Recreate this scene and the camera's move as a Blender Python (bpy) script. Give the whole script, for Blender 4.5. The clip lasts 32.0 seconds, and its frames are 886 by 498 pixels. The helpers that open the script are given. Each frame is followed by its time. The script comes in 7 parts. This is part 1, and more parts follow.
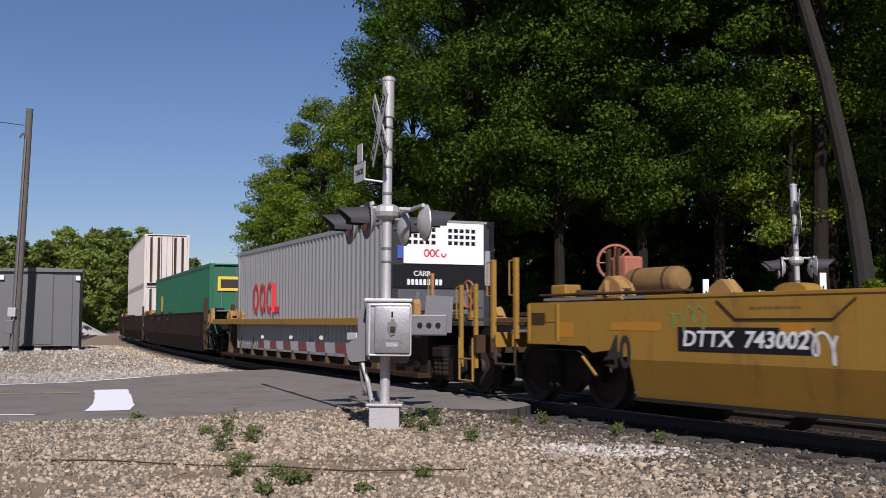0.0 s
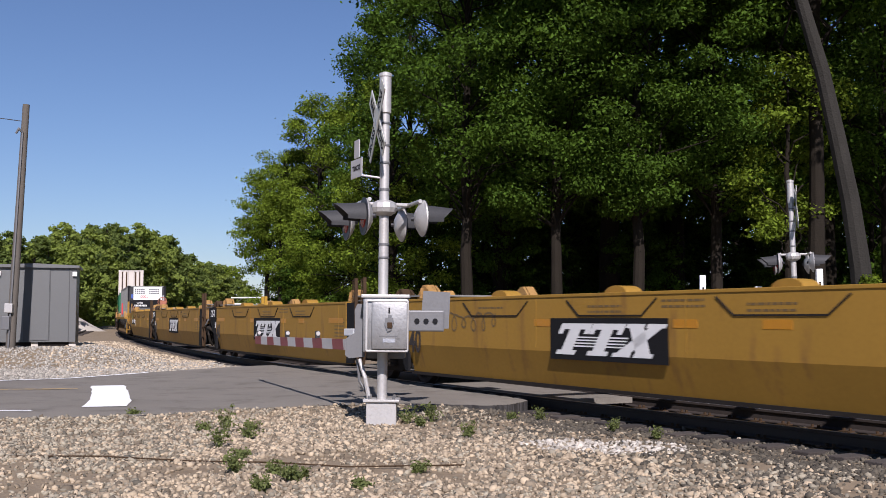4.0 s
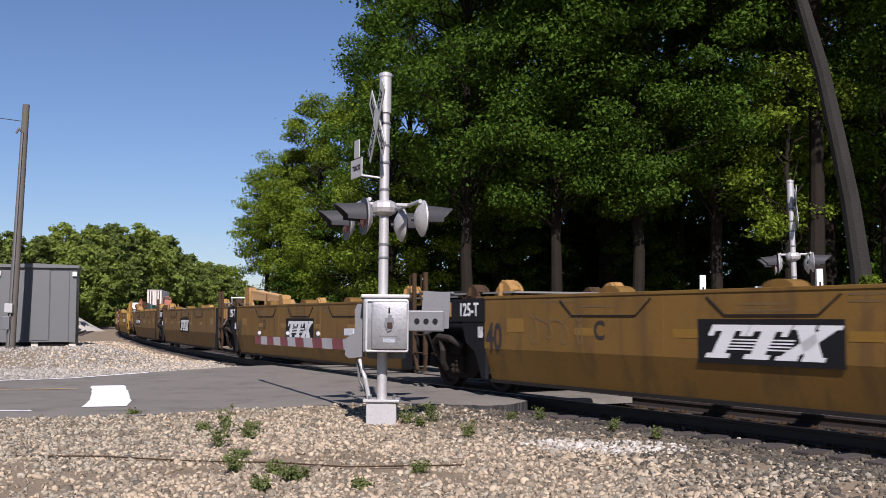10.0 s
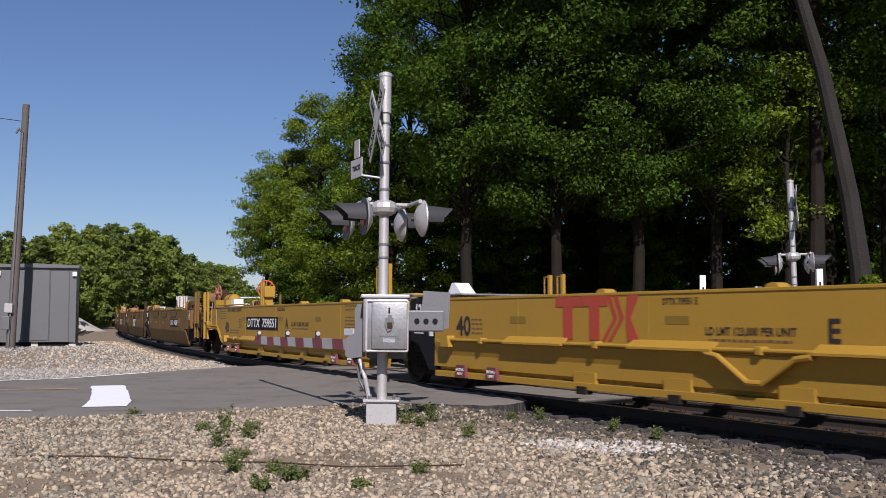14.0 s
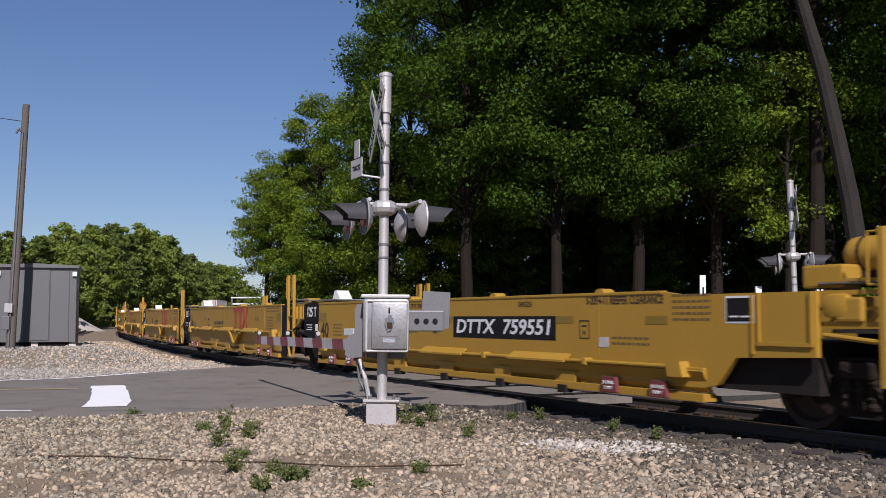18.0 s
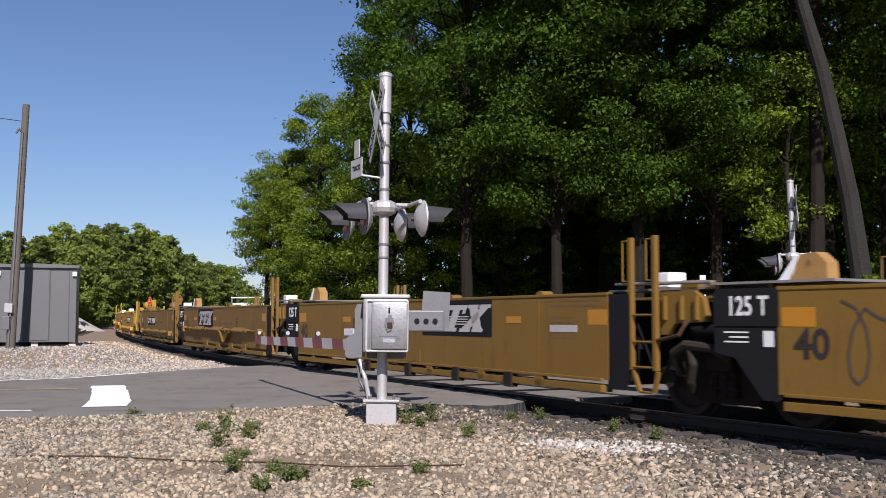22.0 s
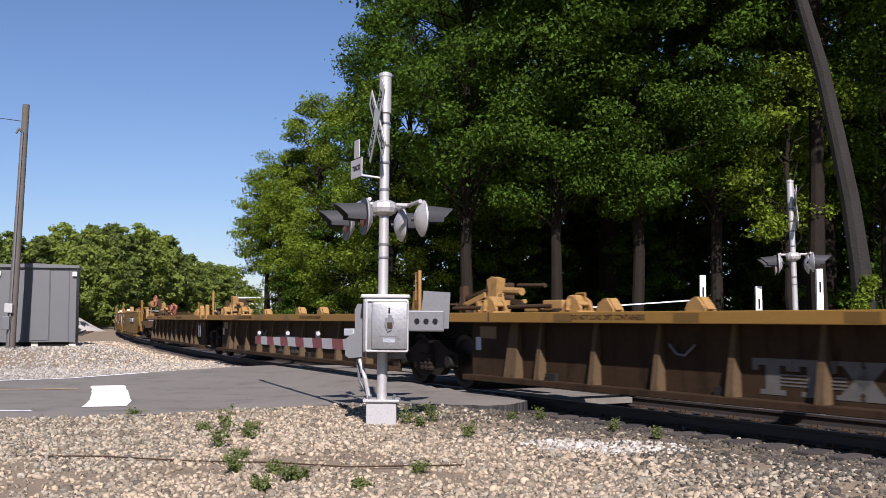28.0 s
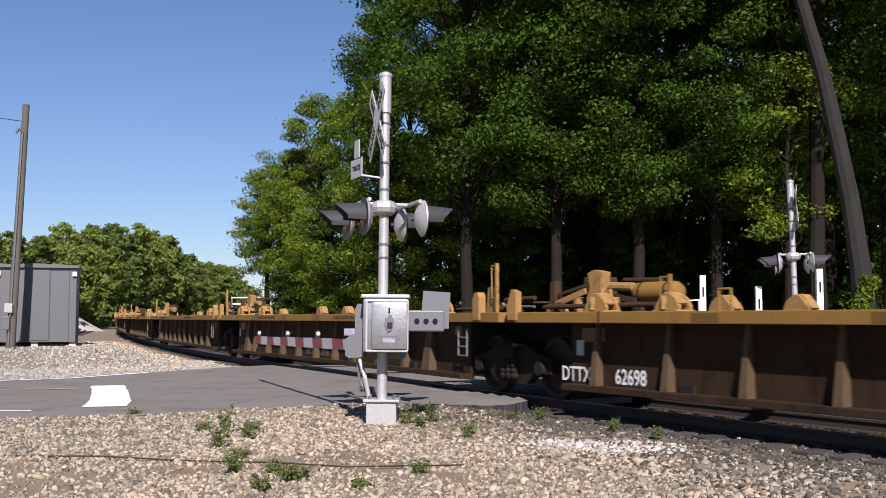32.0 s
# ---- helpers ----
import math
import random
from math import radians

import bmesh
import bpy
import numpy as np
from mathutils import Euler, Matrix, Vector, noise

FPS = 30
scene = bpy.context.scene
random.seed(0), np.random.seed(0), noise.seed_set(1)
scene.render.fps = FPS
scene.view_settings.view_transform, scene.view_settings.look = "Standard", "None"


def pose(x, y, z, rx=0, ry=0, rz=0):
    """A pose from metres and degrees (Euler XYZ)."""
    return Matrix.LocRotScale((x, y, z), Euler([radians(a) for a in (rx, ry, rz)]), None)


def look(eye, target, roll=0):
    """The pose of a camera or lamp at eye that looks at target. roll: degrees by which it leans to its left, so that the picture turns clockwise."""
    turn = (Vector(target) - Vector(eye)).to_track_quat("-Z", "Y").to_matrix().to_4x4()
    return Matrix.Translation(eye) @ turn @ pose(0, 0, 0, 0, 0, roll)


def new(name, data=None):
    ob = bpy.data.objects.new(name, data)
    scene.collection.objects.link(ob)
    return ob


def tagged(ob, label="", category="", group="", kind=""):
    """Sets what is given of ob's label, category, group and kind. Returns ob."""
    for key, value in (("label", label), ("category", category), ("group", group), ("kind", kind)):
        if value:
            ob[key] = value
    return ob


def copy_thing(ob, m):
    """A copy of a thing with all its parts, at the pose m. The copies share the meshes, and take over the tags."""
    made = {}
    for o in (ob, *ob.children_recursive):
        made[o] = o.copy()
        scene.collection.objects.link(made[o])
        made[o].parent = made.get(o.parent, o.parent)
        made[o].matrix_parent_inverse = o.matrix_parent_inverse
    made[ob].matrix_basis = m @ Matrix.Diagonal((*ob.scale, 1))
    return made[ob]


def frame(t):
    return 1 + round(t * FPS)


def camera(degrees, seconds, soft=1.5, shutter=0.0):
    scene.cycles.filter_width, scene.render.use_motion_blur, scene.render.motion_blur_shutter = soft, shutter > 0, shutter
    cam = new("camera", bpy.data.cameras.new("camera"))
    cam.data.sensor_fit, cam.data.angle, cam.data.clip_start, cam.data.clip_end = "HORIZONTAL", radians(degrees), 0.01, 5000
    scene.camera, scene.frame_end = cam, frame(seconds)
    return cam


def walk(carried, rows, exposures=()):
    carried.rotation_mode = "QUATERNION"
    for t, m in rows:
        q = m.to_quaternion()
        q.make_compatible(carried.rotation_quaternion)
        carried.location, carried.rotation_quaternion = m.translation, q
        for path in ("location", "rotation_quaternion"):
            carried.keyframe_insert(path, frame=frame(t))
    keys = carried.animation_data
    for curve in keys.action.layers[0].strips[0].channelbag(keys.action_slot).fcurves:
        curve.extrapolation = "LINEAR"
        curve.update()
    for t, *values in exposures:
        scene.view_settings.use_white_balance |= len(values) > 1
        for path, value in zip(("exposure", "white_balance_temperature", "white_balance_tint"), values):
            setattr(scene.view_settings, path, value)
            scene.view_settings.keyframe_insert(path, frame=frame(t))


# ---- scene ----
EYE_Z = 1.265
LENS = 45.94
PITCH = 3.765

cam = camera(LENS, 32.0, soft=0.8, shutter=0.12)
PATH = [(0.0, 0.160, 0.222), (0.5, 0.105, 0.190), (1.0, 0.062, 0.140), (1.5, 0.055, 0.092), (2.0, 0.045, 0.058),
        (2.5, 0.0, 0.0), (3.0, 0.0, 0.0), (32.0, 0.0, 0.0)]
# the clip's camera trims its exposure as bright cars pass
STOPS = [(0.0, 0.15), (1.0, 0.31), (3.0, 0.45), (6.0, 0.42), (9.0, 0.47), (11.0, 0.49), (12.0, 0.53), (13.0, 0.27), (14.0, 0.23), (17.0, 0.17), (19.0, 0.17), (20.0, 0.50), (21.0, 0.45), (24.0, 0.51), (29.0, 0.63), (32.0, 0.61)]
walk(cam, [(t, pose(0, 0, EYE_Z, 90 + PITCH + up, 0, left)) for t, left, up in PATH], [(t, e, 6020, 23) for t, e in STOPS])

# ---- light ----
SUN_AZ = radians(174.0)   # compass bearing of the sun, from +y towards +x
SUN_EL = radians(39.0)
world = bpy.data.worlds.new("sky")
scene.world = world
world.use_nodes = True
wn = world.node_tree.nodes
sky = wn.new("ShaderNodeTexSky")
sky.sky_type = "NISHITA"
sky.sun_disc = False
sky.sun_elevation = SUN_EL
sky.sun_rotation = SUN_AZ
sky.air_density, sky.dust_density, sky.ozone_density = 1.0, 0.15, 5.0
wn["Background"].inputs["Strength"].default_value = 0.06
world.node_tree.links.new(sky.outputs[0], wn["Background"].inputs["Color"])
sun = new("sun", bpy.data.lights.new("sun", "SUN"))
sun.data.energy, sun.data.angle, sun.data.color = 5.0, radians(0.53), (1.0, 0.95, 0.86)
to_sun = Vector((math.sin(SUN_AZ) * math.cos(SUN_EL), math.cos(SUN_AZ) * math.cos(SUN_EL), math.sin(SUN_EL)))
sun.matrix_world = look(to_sun * 80, (0, 0, 0))

# ---- materials ----


def material(name, base, rough=0.8, metal=0.0, vary=0.25, scale=3.0, fine=40.0, bump=0.15, dirt=None, dirt_at=0.55, random_tone=0.0, island=0.0, streak=0.0, spec=0.5):
    """Two scales of noise over the base colour, an optional second colour in patches, and fine relief."""
    m = bpy.data.materials.new(name)
    m.use_nodes = True
    nt = m.node_tree
    n, l = nt.nodes, nt.links
    bsdf = n["Principled BSDF"]
    bsdf.inputs["Roughness"].default_value = rough
    bsdf.inputs["Metallic"].default_value = metal
    bsdf.inputs["Specular IOR Level"].default_value = spec
    co = n.new("ShaderNodeTexCoord")
    big = n.new("ShaderNodeTexNoise")
    big.inputs["Scale"].default_value = scale
    big.inputs["Detail"].default_value = 6
    big.inputs["Roughness"].default_value = 0.65
    small = n.new("ShaderNodeTexNoise")
    small.inputs["Scale"].default_value = fine
    small.inputs["Detail"].default_value = 3
    if streak:
        st = n.new("ShaderNodeMapping")
        st.inputs["Scale"].default_value = (1.0, 1.0, streak)
        l.new(co.outputs["Object"], st.inputs[0])
        l.new(st.outputs[0], big.inputs["Vector"])
    else:
        l.new(co.outputs["Object"], big.inputs["Vector"])
    l.new(co.outputs["Object"], small.inputs["Vector"])
    colour = n.new("ShaderNodeMix")
    colour.data_type = "RGBA"
    lo = [c * (1 - vary) for c in base]
    hi = [min(1, c * (1 + vary)) for c in base]
    colour.inputs["A"].default_value = (*lo, 1)
    colour.inputs["B"].default_value = (*hi, 1)
    add = n.new("ShaderNodeMath")
    add.operation = "ADD"
    half = n.new("ShaderNodeMath")
    half.operation = "MULTIPLY_ADD"
    half.inputs[1].default_value, half.inputs[2].default_value = 0.9, -0.25
    l.new(big.outputs["Fac"], half.inputs[0])
    quarter = n.new("ShaderNodeMath")
    quarter.operation = "MULTIPLY"
    quarter.inputs[1].default_value = 0.6
    l.new(small.outputs["Fac"], quarter.inputs[0])
    l.new(half.outputs[0], add.inputs[0])
    l.new(quarter.outputs[0], add.inputs[1])
    l.new(add.outputs[0], colour.inputs["Factor"])
    out = colour.outputs["Result"]
    if dirt:
        patch = n.new("ShaderNodeMix")
        patch.data_type = "RGBA"
        patch.inputs["B"].default_value = (*dirt, 1)
        ramp = n.new("ShaderNodeMapRange")
        ramp.inputs["From Min"].default_value, ramp.inputs["From Max"].default_value = dirt_at, dirt_at + 0.12
        ramp.inputs["To Max"].default_value = 0.85
        spots = n.new("ShaderNodeTexNoise")
        spots.inputs["Scale"].default_value = scale * 2.3
        spots.inputs["Detail"].default_value = 8
        spots.inputs["Roughness"].default_value = 0.7
        l.new(big.inputs["Vector"].links[0].from_socket, spots.inputs["Vector"])
        l.new(spots.outputs["Fac"], ramp.inputs["Value"])
        l.new(ramp.outputs[0], patch.inputs["Factor"])
        l.new(out, patch.inputs["A"])
        out = patch.outputs["Result"]
    if random_tone or island:
        hsv = n.new("ShaderNodeHueSaturation")
        tone = n.new("ShaderNodeMapRange")
        k = random_tone or island
        tone.inputs["To Min"].default_value, tone.inputs["To Max"].default_value = 1 - k, 1 + k
        if island:
            g = n.new("ShaderNodeNewGeometry")
            l.new(g.outputs["Random Per Island"], tone.inputs["Value"])
        else:
            g = n.new("ShaderNodeObjectInfo")
            l.new(g.outputs["Random"], tone.inputs["Value"])
        l.new(tone.outputs[0], hsv.inputs["Value"])
        l.new(out, hsv.inputs["Color"])
        out = hsv.outputs["Color"]
    l.new(out, bsdf.inputs["Base Color"])
    if bump:
        b = n.new("ShaderNodeBump")
        b.inputs["Strength"].default_value = bump
        b.inputs["Distance"].default_value = 0.02
        l.new(small.outputs["Fac"], b.inputs["Height"])
        l.new(b.outputs[0], bsdf.inputs["Normal"])
    return m


def leaf_material(name, base, vary=0.6):
    m = material(name, base, rough=0.7, vary=0.2, scale=0.6, fine=6, bump=0, island=vary)
    n, l = m.node_tree.nodes, m.node_tree.links
    bsdf = n["Principled BSDF"]
    bsdf.inputs["Specular IOR Level"].default_value = 0.06
    tr = n.new("ShaderNodeBsdfTranslucent")
    src = bsdf.inputs["Base Color"].links[0].from_socket
    yel = n.new("ShaderNodeMix")
    yel.data_type, yel.blend_type = "RGBA", "MULTIPLY"
    yel.inputs["Factor"].default_value = 1
    yel.inputs["B"].default_value = (1.3, 1.25, 0.45, 1)
    l.new(src, yel.inputs["A"])
    l.new(yel.outputs["Result"], tr.inputs["Color"])
    mix = n.new("ShaderNodeMixShader")
    mix.inputs[0].default_value = 0.35
    l.new(bsdf.outputs[0], mix.inputs[1])
    l.new(tr.outputs[0], mix.inputs[2])
    l.new(mix.outputs[0], n["Material Output"].inputs["Surface"])
    return m


M = {}
M["soil"] = material("gravel_ground", (0.20, 0.152, 0.095), 0.95, vary=0.35, scale=0.8, fine=22, bump=0.9, dirt=(0.160, 0.116, 0.068), dirt_at=0.52)
M["asphalt"] = material("asphalt", (0.178, 0.161, 0.134), 0.85, vary=0.28, scale=0.5, fine=60, bump=0.35, dirt=(0.122, 0.109, 0.089), dirt_at=0.52, spec=0.25)
# near-black colour that stands for shade on the slab's sides
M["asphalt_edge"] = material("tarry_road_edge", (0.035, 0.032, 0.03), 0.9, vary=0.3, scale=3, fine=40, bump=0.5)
M["bay"] = material("dark_grey_machinery", (0.075, 0.077, 0.08), 0.6, vary=0.25, scale=3, fine=30)
M["stone_grey"] = material("grey_crushed_stone", (0.225, 0.196, 0.142), 0.9, vary=0.2, scale=4, fine=60, bump=0.3, island=0.62)
M["stone"] = material("crushed_stone", (0.285, 0.226, 0.152), 0.9, vary=0.2, scale=4, fine=60, bump=0.3, island=0.62)
M["stone_bank"] = material("tan_bank_stone", (0.38, 0.305, 0.21), 0.9, vary=0.2, scale=4, fine=60, bump=0.3, island=0.5)
M["stone_pale"] = material("pale_stone", (0.40, 0.365, 0.31), 0.9, vary=0.15, scale=4, fine=60, bump=0.3, island=0.35)
M["stone_strip"] = material("pale_grey_strip_stone", (0.285, 0.262, 0.218), 0.9, vary=0.15, scale=4, fine=60, bump=0.3, island=0.45)
M["ghost_paint"] = material("worn_grey_paint", (0.052, 0.047, 0.043), 0.7, vary=0.35, scale=5, fine=30, bump=0)
# dark ballast, rail and tie colours, lowered further to hold the trackside shade
M["stone_dark"] = material("ballast_stone", (0.066, 0.056, 0.040), 0.9, vary=0.2, scale=4, fine=60, bump=0.3, island=0.5)
M["rail"] = material("rusty_rail", (0.040, 0.031, 0.026), 0.75, 0.2, vary=0.3, scale=6, fine=60)
M["railhead"] = material("worn_railhead", (0.42, 0.41, 0.40), 0.32, 0.9, vary=0.1, scale=6, fine=60, bump=0.02)
M["tie"] = material("creosoted_tie", (0.042, 0.034, 0.029), 0.95, vary=0.35, scale=5, fine=50, bump=0.6, random_tone=0.35)
M["white_line"] = material("road_paint_white", (0.78, 0.78, 0.76), 0.75, vary=0.06, scale=4, fine=70, bump=0.2)
M["worn_line"] = material("worn_road_paint", (0.55, 0.55, 0.53), 0.8, vary=0.2, scale=3, fine=70, dirt=(0.13, 0.13, 0.13), dirt_at=0.52)
M["yellow_line"] = material("worn_yellow_paint", (0.36, 0.25, 0.1), 0.8, vary=0.2, scale=2, fine=70, dirt=(0.13, 0.13, 0.13), dirt_at=0.45)
M["galv"] = material("galvanised_aluminium_paint", (0.45, 0.435, 0.41), 0.5, 0.45, vary=0.15, scale=5, fine=30, bump=0.1, dirt=(0.34, 0.32, 0.295), dirt_at=0.58)
M["cabinet"] = material("weathered_cabinet_metal", (0.33, 0.325, 0.315), 0.42, 0.75, vary=0.22, scale=6, fine=30, bump=0.1, dirt=(0.22, 0.215, 0.205), dirt_at=0.55)
M["galv_dull"] = material("dull_grey_metal", (0.15, 0.15, 0.15), 0.55, 0.4, vary=0.15, scale=5, fine=30, bump=0.08)
M["black"] = material("black_paint", (0.022, 0.022, 0.024), 0.55, vary=0.3, scale=4, fine=30)
M["hood"] = material("weathered_black_hood", (0.040, 0.040, 0.041), 0.65, vary=0.25, scale=6, fine=40, spec=0.25)
M["white"] = material("white_sheeting", (0.72, 0.72, 0.70), 0.6, vary=0.06, scale=4, fine=30, bump=0.02)
M["sign_back"] = material("grey_sign_metal", (0.34, 0.35, 0.37), 0.5, 0.5, vary=0.15, scale=6, fine=40)
M["sign_face"] = material("cream_sign_sheeting", (0.55, 0.53, 0.44), 0.5, vary=0.06, scale=6, fine=40)
M["dull_white"] = material("dull_white_sheeting", (0.42, 0.40, 0.38), 0.6, vary=0.15, scale=5, fine=30, bump=0.05)
M["truck_steel"] = material("grimy_truck_steel", (0.022, 0.017, 0.013), 0.85, vary=0.35, scale=4, fine=30, bump=0.3, spec=0.06)
M["red"] = material("red_sheeting", (0.20, 0.032, 0.03), 0.55, vary=0.15, scale=6, fine=40)
M["lens_red"] = material("red_lens", (0.25, 0.012, 0.01), 0.25, vary=0.1, scale=6, fine=40, bump=0)
M["hut"] = material("brushed_aluminium_sheet", (0.125, 0.127, 0.122), 0.5, 0.35, vary=0.08, scale=1.2, fine=20, bump=0.05)
M["hut_dark"] = material("grey_sheet", (0.072, 0.073, 0.071), 0.55, 0.3, vary=0.1, scale=1.2, fine=20, bump=0.05)
M["pole"] = material("weathered_pole_wood", (0.102, 0.0892, 0.0723), 0.9, vary=0.3, scale=8, fine=60, bump=0.5, streak=0.15)
# both barks far darker than their own tone, with the wood's shade painted in
M["bark"] = material("tree_bark", (0.020, 0.0165, 0.0125), 0.95, vary=0.4, scale=4, fine=22, bump=1.0, streak=0.25, spec=0.06)
M["pale_bark"] = material("pale_tree_bark", (0.030, 0.028, 0.024), 0.95, vary=0.4, scale=3, fine=22, bump=1.0, streak=0.3, spec=0.06)
M["leaf"] = leaf_material("oak_leaves", (0.050, 0.092, 0.011))
M["leaf_light"] = leaf_material("spring_leaves", (0.1183, 0.1683, 0.01683))
# hillside greens made paler, so the colour itself holds the haze
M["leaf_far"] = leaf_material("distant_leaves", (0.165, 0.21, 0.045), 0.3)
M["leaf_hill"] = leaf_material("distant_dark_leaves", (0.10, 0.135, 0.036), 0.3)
M["weed"] = leaf_material("weed_leaves", (0.13, 0.155, 0.055), 0.3)
M["car_a"] = material("faded_yellow_paint", (0.2797, 0.1548, 0.02383), 0.6, vary=0.2, scale=0.9, fine=18, bump=0.05, dirt=(0.1706, 0.0882, 0.02592), dirt_at=0.55, streak=0.25, spec=0.22)
M["car_a2"] = material("grimy_yellow_paint", (0.1577, 0.08673, 0.01937), 0.65, vary=0.28, scale=0.9, fine=18, bump=0.05, dirt=(0.1028, 0.05762, 0.02016), dirt_at=0.50, streak=0.25, spec=0.22)
M["car_b"] = material("fresh_yellow_paint", (0.3405, 0.1966, 0.02508), 0.5, vary=0.11, scale=0.9, fine=18, bump=0.04, dirt=(0.2189, 0.1251, 0.02736), dirt_at=0.64, streak=0.25, spec=0.22)
M["car_b2"] = material("weathered_yellow_paint", (0.1691, 0.09398, 0.01755), 0.6, vary=0.18, scale=0.9, fine=18, bump=0.05, dirt=(0.1131, 0.05976, 0.01673), dirt_at=0.57, streak=0.25, spec=0.22)
M["car_c"] = material("orange_yellow_paint", (0.2238, 0.1215, 0.02569), 0.65, vary=0.15, scale=1.1, fine=18, dirt=(0.1494, 0.07338, 0.02488), dirt_at=0.58, streak=0.25, spec=0.22)
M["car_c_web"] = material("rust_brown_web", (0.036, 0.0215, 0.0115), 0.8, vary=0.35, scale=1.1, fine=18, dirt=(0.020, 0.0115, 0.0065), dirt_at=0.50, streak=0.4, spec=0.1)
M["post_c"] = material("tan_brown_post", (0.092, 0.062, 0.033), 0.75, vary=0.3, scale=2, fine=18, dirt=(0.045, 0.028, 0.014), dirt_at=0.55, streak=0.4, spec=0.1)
M["grating"] = material("grey_grating", (0.22, 0.21, 0.19), 0.7, 0.3, vary=0.2, scale=5, fine=60, bump=0.3)
M["tan_cast"] = material("tan_cast_steel", (0.1836, 0.1058, 0.036), 0.7, vary=0.25, scale=3, fine=25, bump=0.2, dirt=(0.121, 0.06615, 0.027), dirt_at=0.56, spec=0.22)
M["deck_tan"] = material("tan_painted_castings", (0.2916, 0.1666, 0.054), 0.65, vary=0.25, scale=3, fine=25, bump=0.15, dirt=(0.1188, 0.06468, 0.0252), dirt_at=0.55, spec=0.22)
M["beam_tan"] = material("faded_tan_beam_paint", (0.50, 0.30, 0.13), 0.6, vary=0.2, scale=3, fine=25, bump=0.1, dirt=(0.26, 0.14, 0.06), dirt_at=0.6, spec=0.22)
M["grime"] = material("greasy_black_steel", (0.022, 0.019, 0.017), 0.8, vary=0.35, scale=4, fine=30, bump=0.3, spec=0.06)
M["brown_steel"] = material("rusty_brown_steel", (0.052, 0.032, 0.018), 0.85, 0.0, vary=0.35, scale=4, fine=30, bump=0.3, spec=0.1)
M["hose"] = material("dusty_rubber_hose", (0.032, 0.027, 0.022), 0.85, vary=0.3, scale=6, fine=40, spec=0.1)
M["wheel"] = material("rusty_wheel_steel", (0.05, 0.038, 0.032), 0.7, 0.2, vary=0.25, scale=5, fine=40, spec=0.1)
M["orange"] = material("orange_paint", (0.55, 0.11, 0.03), 0.6, vary=0.15, scale=5, fine=40)
M["rusty_orange"] = material("faded_red_paint", (0.32, 0.115, 0.065), 0.7, vary=0.25, scale=5, fine=40)
M["bracket_red"] = material("maroon_bracket", (0.14, 0.03, 0.03), 0.7, vary=0.3, scale=5, fine=40)
M["plate_black"] = material("black_placard", (0.014, 0.014, 0.015), 0.65, vary=0.2, scale=5, fine=40, spec=0.06)
M["lettering"] = material("white_lettering", (0.66, 0.66, 0.64), 0.6, vary=0.08, scale=6, fine=40, bump=0)
M["dark_lettering"] = material("dark_lettering", (0.022, 0.015, 0.011), 0.6, vary=0.2, scale=6, fine=40, bump=0)
M["faint_lettering"] = material("faded_lettering", (0.119, 0.0735, 0.0245), 0.65, vary=0.2, scale=6, fine=40, bump=0)
M["orange_patch"] = material("orange_reflector", (0.40, 0.17, 0.006), 0.4, vary=0.1, scale=6, fine=40, bump=0)
M["dark_mustard"] = material("dull_mustard_patch", (0.12, 0.062, 0.008), 0.5, vary=0.1, scale=6, fine=40, bump=0)
M["faded_white"] = material("faded_white_paint", (0.085, 0.079, 0.070), 0.7, vary=0.35, scale=5, fine=30, bump=0)
M["dull_orange"] = material("dull_orange_patch", (0.20, 0.105, 0.010), 0.5, vary=0.15, scale=6, fine=40, bump=0)
M["mustard"] = material("mustard_patch", (0.20, 0.125, 0.008), 0.5, vary=0.1, scale=6, fine=40, bump=0)
M["red_logo"] = material("red_logo_paint", (0.36, 0.05, 0.022), 0.6, vary=0.1, scale=6, fine=40, bump=0)
M["red_bright"] = material("bright_red_paint", (0.52, 0.03, 0.035), 0.5, vary=0.08, scale=6, fine=40, bump=0)
M["box_grey"] = material("grey_container_paint", (0.2314, 0.2314, 0.2166), 0.5, vary=0.08, scale=1, fine=20, bump=0.03)
M["box_green"] = material("green_container_paint", (0.012, 0.104, 0.048), 0.5, vary=0.12, scale=1, fine=20, bump=0.03)
M["box_white"] = material("off_white_container_paint", (0.528, 0.48, 0.424), 0.5, vary=0.1, scale=1, fine=20, bump=0.03, dirt=(0.336, 0.264, 0.216), dirt_at=0.66)
M["yellow_logo"] = material("yellow_logo_paint", (0.62, 0.45, 0.03), 0.5, vary=0.08, scale=6, fine=40, bump=0)
M["blue"] = material("blue_sticker", (0.04, 0.09, 0.35), 0.5, vary=0.1, scale=6, fine=40, bump=0)
M["graffiti"] = material("silver_spray_paint", (0.6, 0.6, 0.6), 0.6, vary=0.15, scale=5, fine=40, bump=0)
M["graffiti_green"] = material("green_spray_paint", (0.16, 0.20, 0.05), 0.6, vary=0.15, scale=5, fine=40, bump=0)
M["graffiti_dark"] = material("black_spray_paint", (0.05, 0.042, 0.035), 0.6, vary=0.15, scale=5, fine=40, bump=0)

# ---- shape helpers ----


def part(name, bm, mat, parent=None, label="", smooth=False):
    """Links a bmesh as one mesh object under a thing or a part."""
    me = bpy.data.meshes.new(name)
    bm.normal_update()
    bm.to_mesh(me)
    bm.free()
    me.materials.append(mat)
    if smooth:
        me.shade_smooth()
        me.set_sharp_from_angle(angle=radians(35))
    ob = new(name, me)
    if parent:
        ob.parent = parent
    if label:
        tagged(ob, label)
    return ob


def share(name, ob, m, parent):
    """Another part on the mesh of ob."""
    o = new(name, ob.data)
    o.parent = parent
    o.matrix_basis = m
    return o


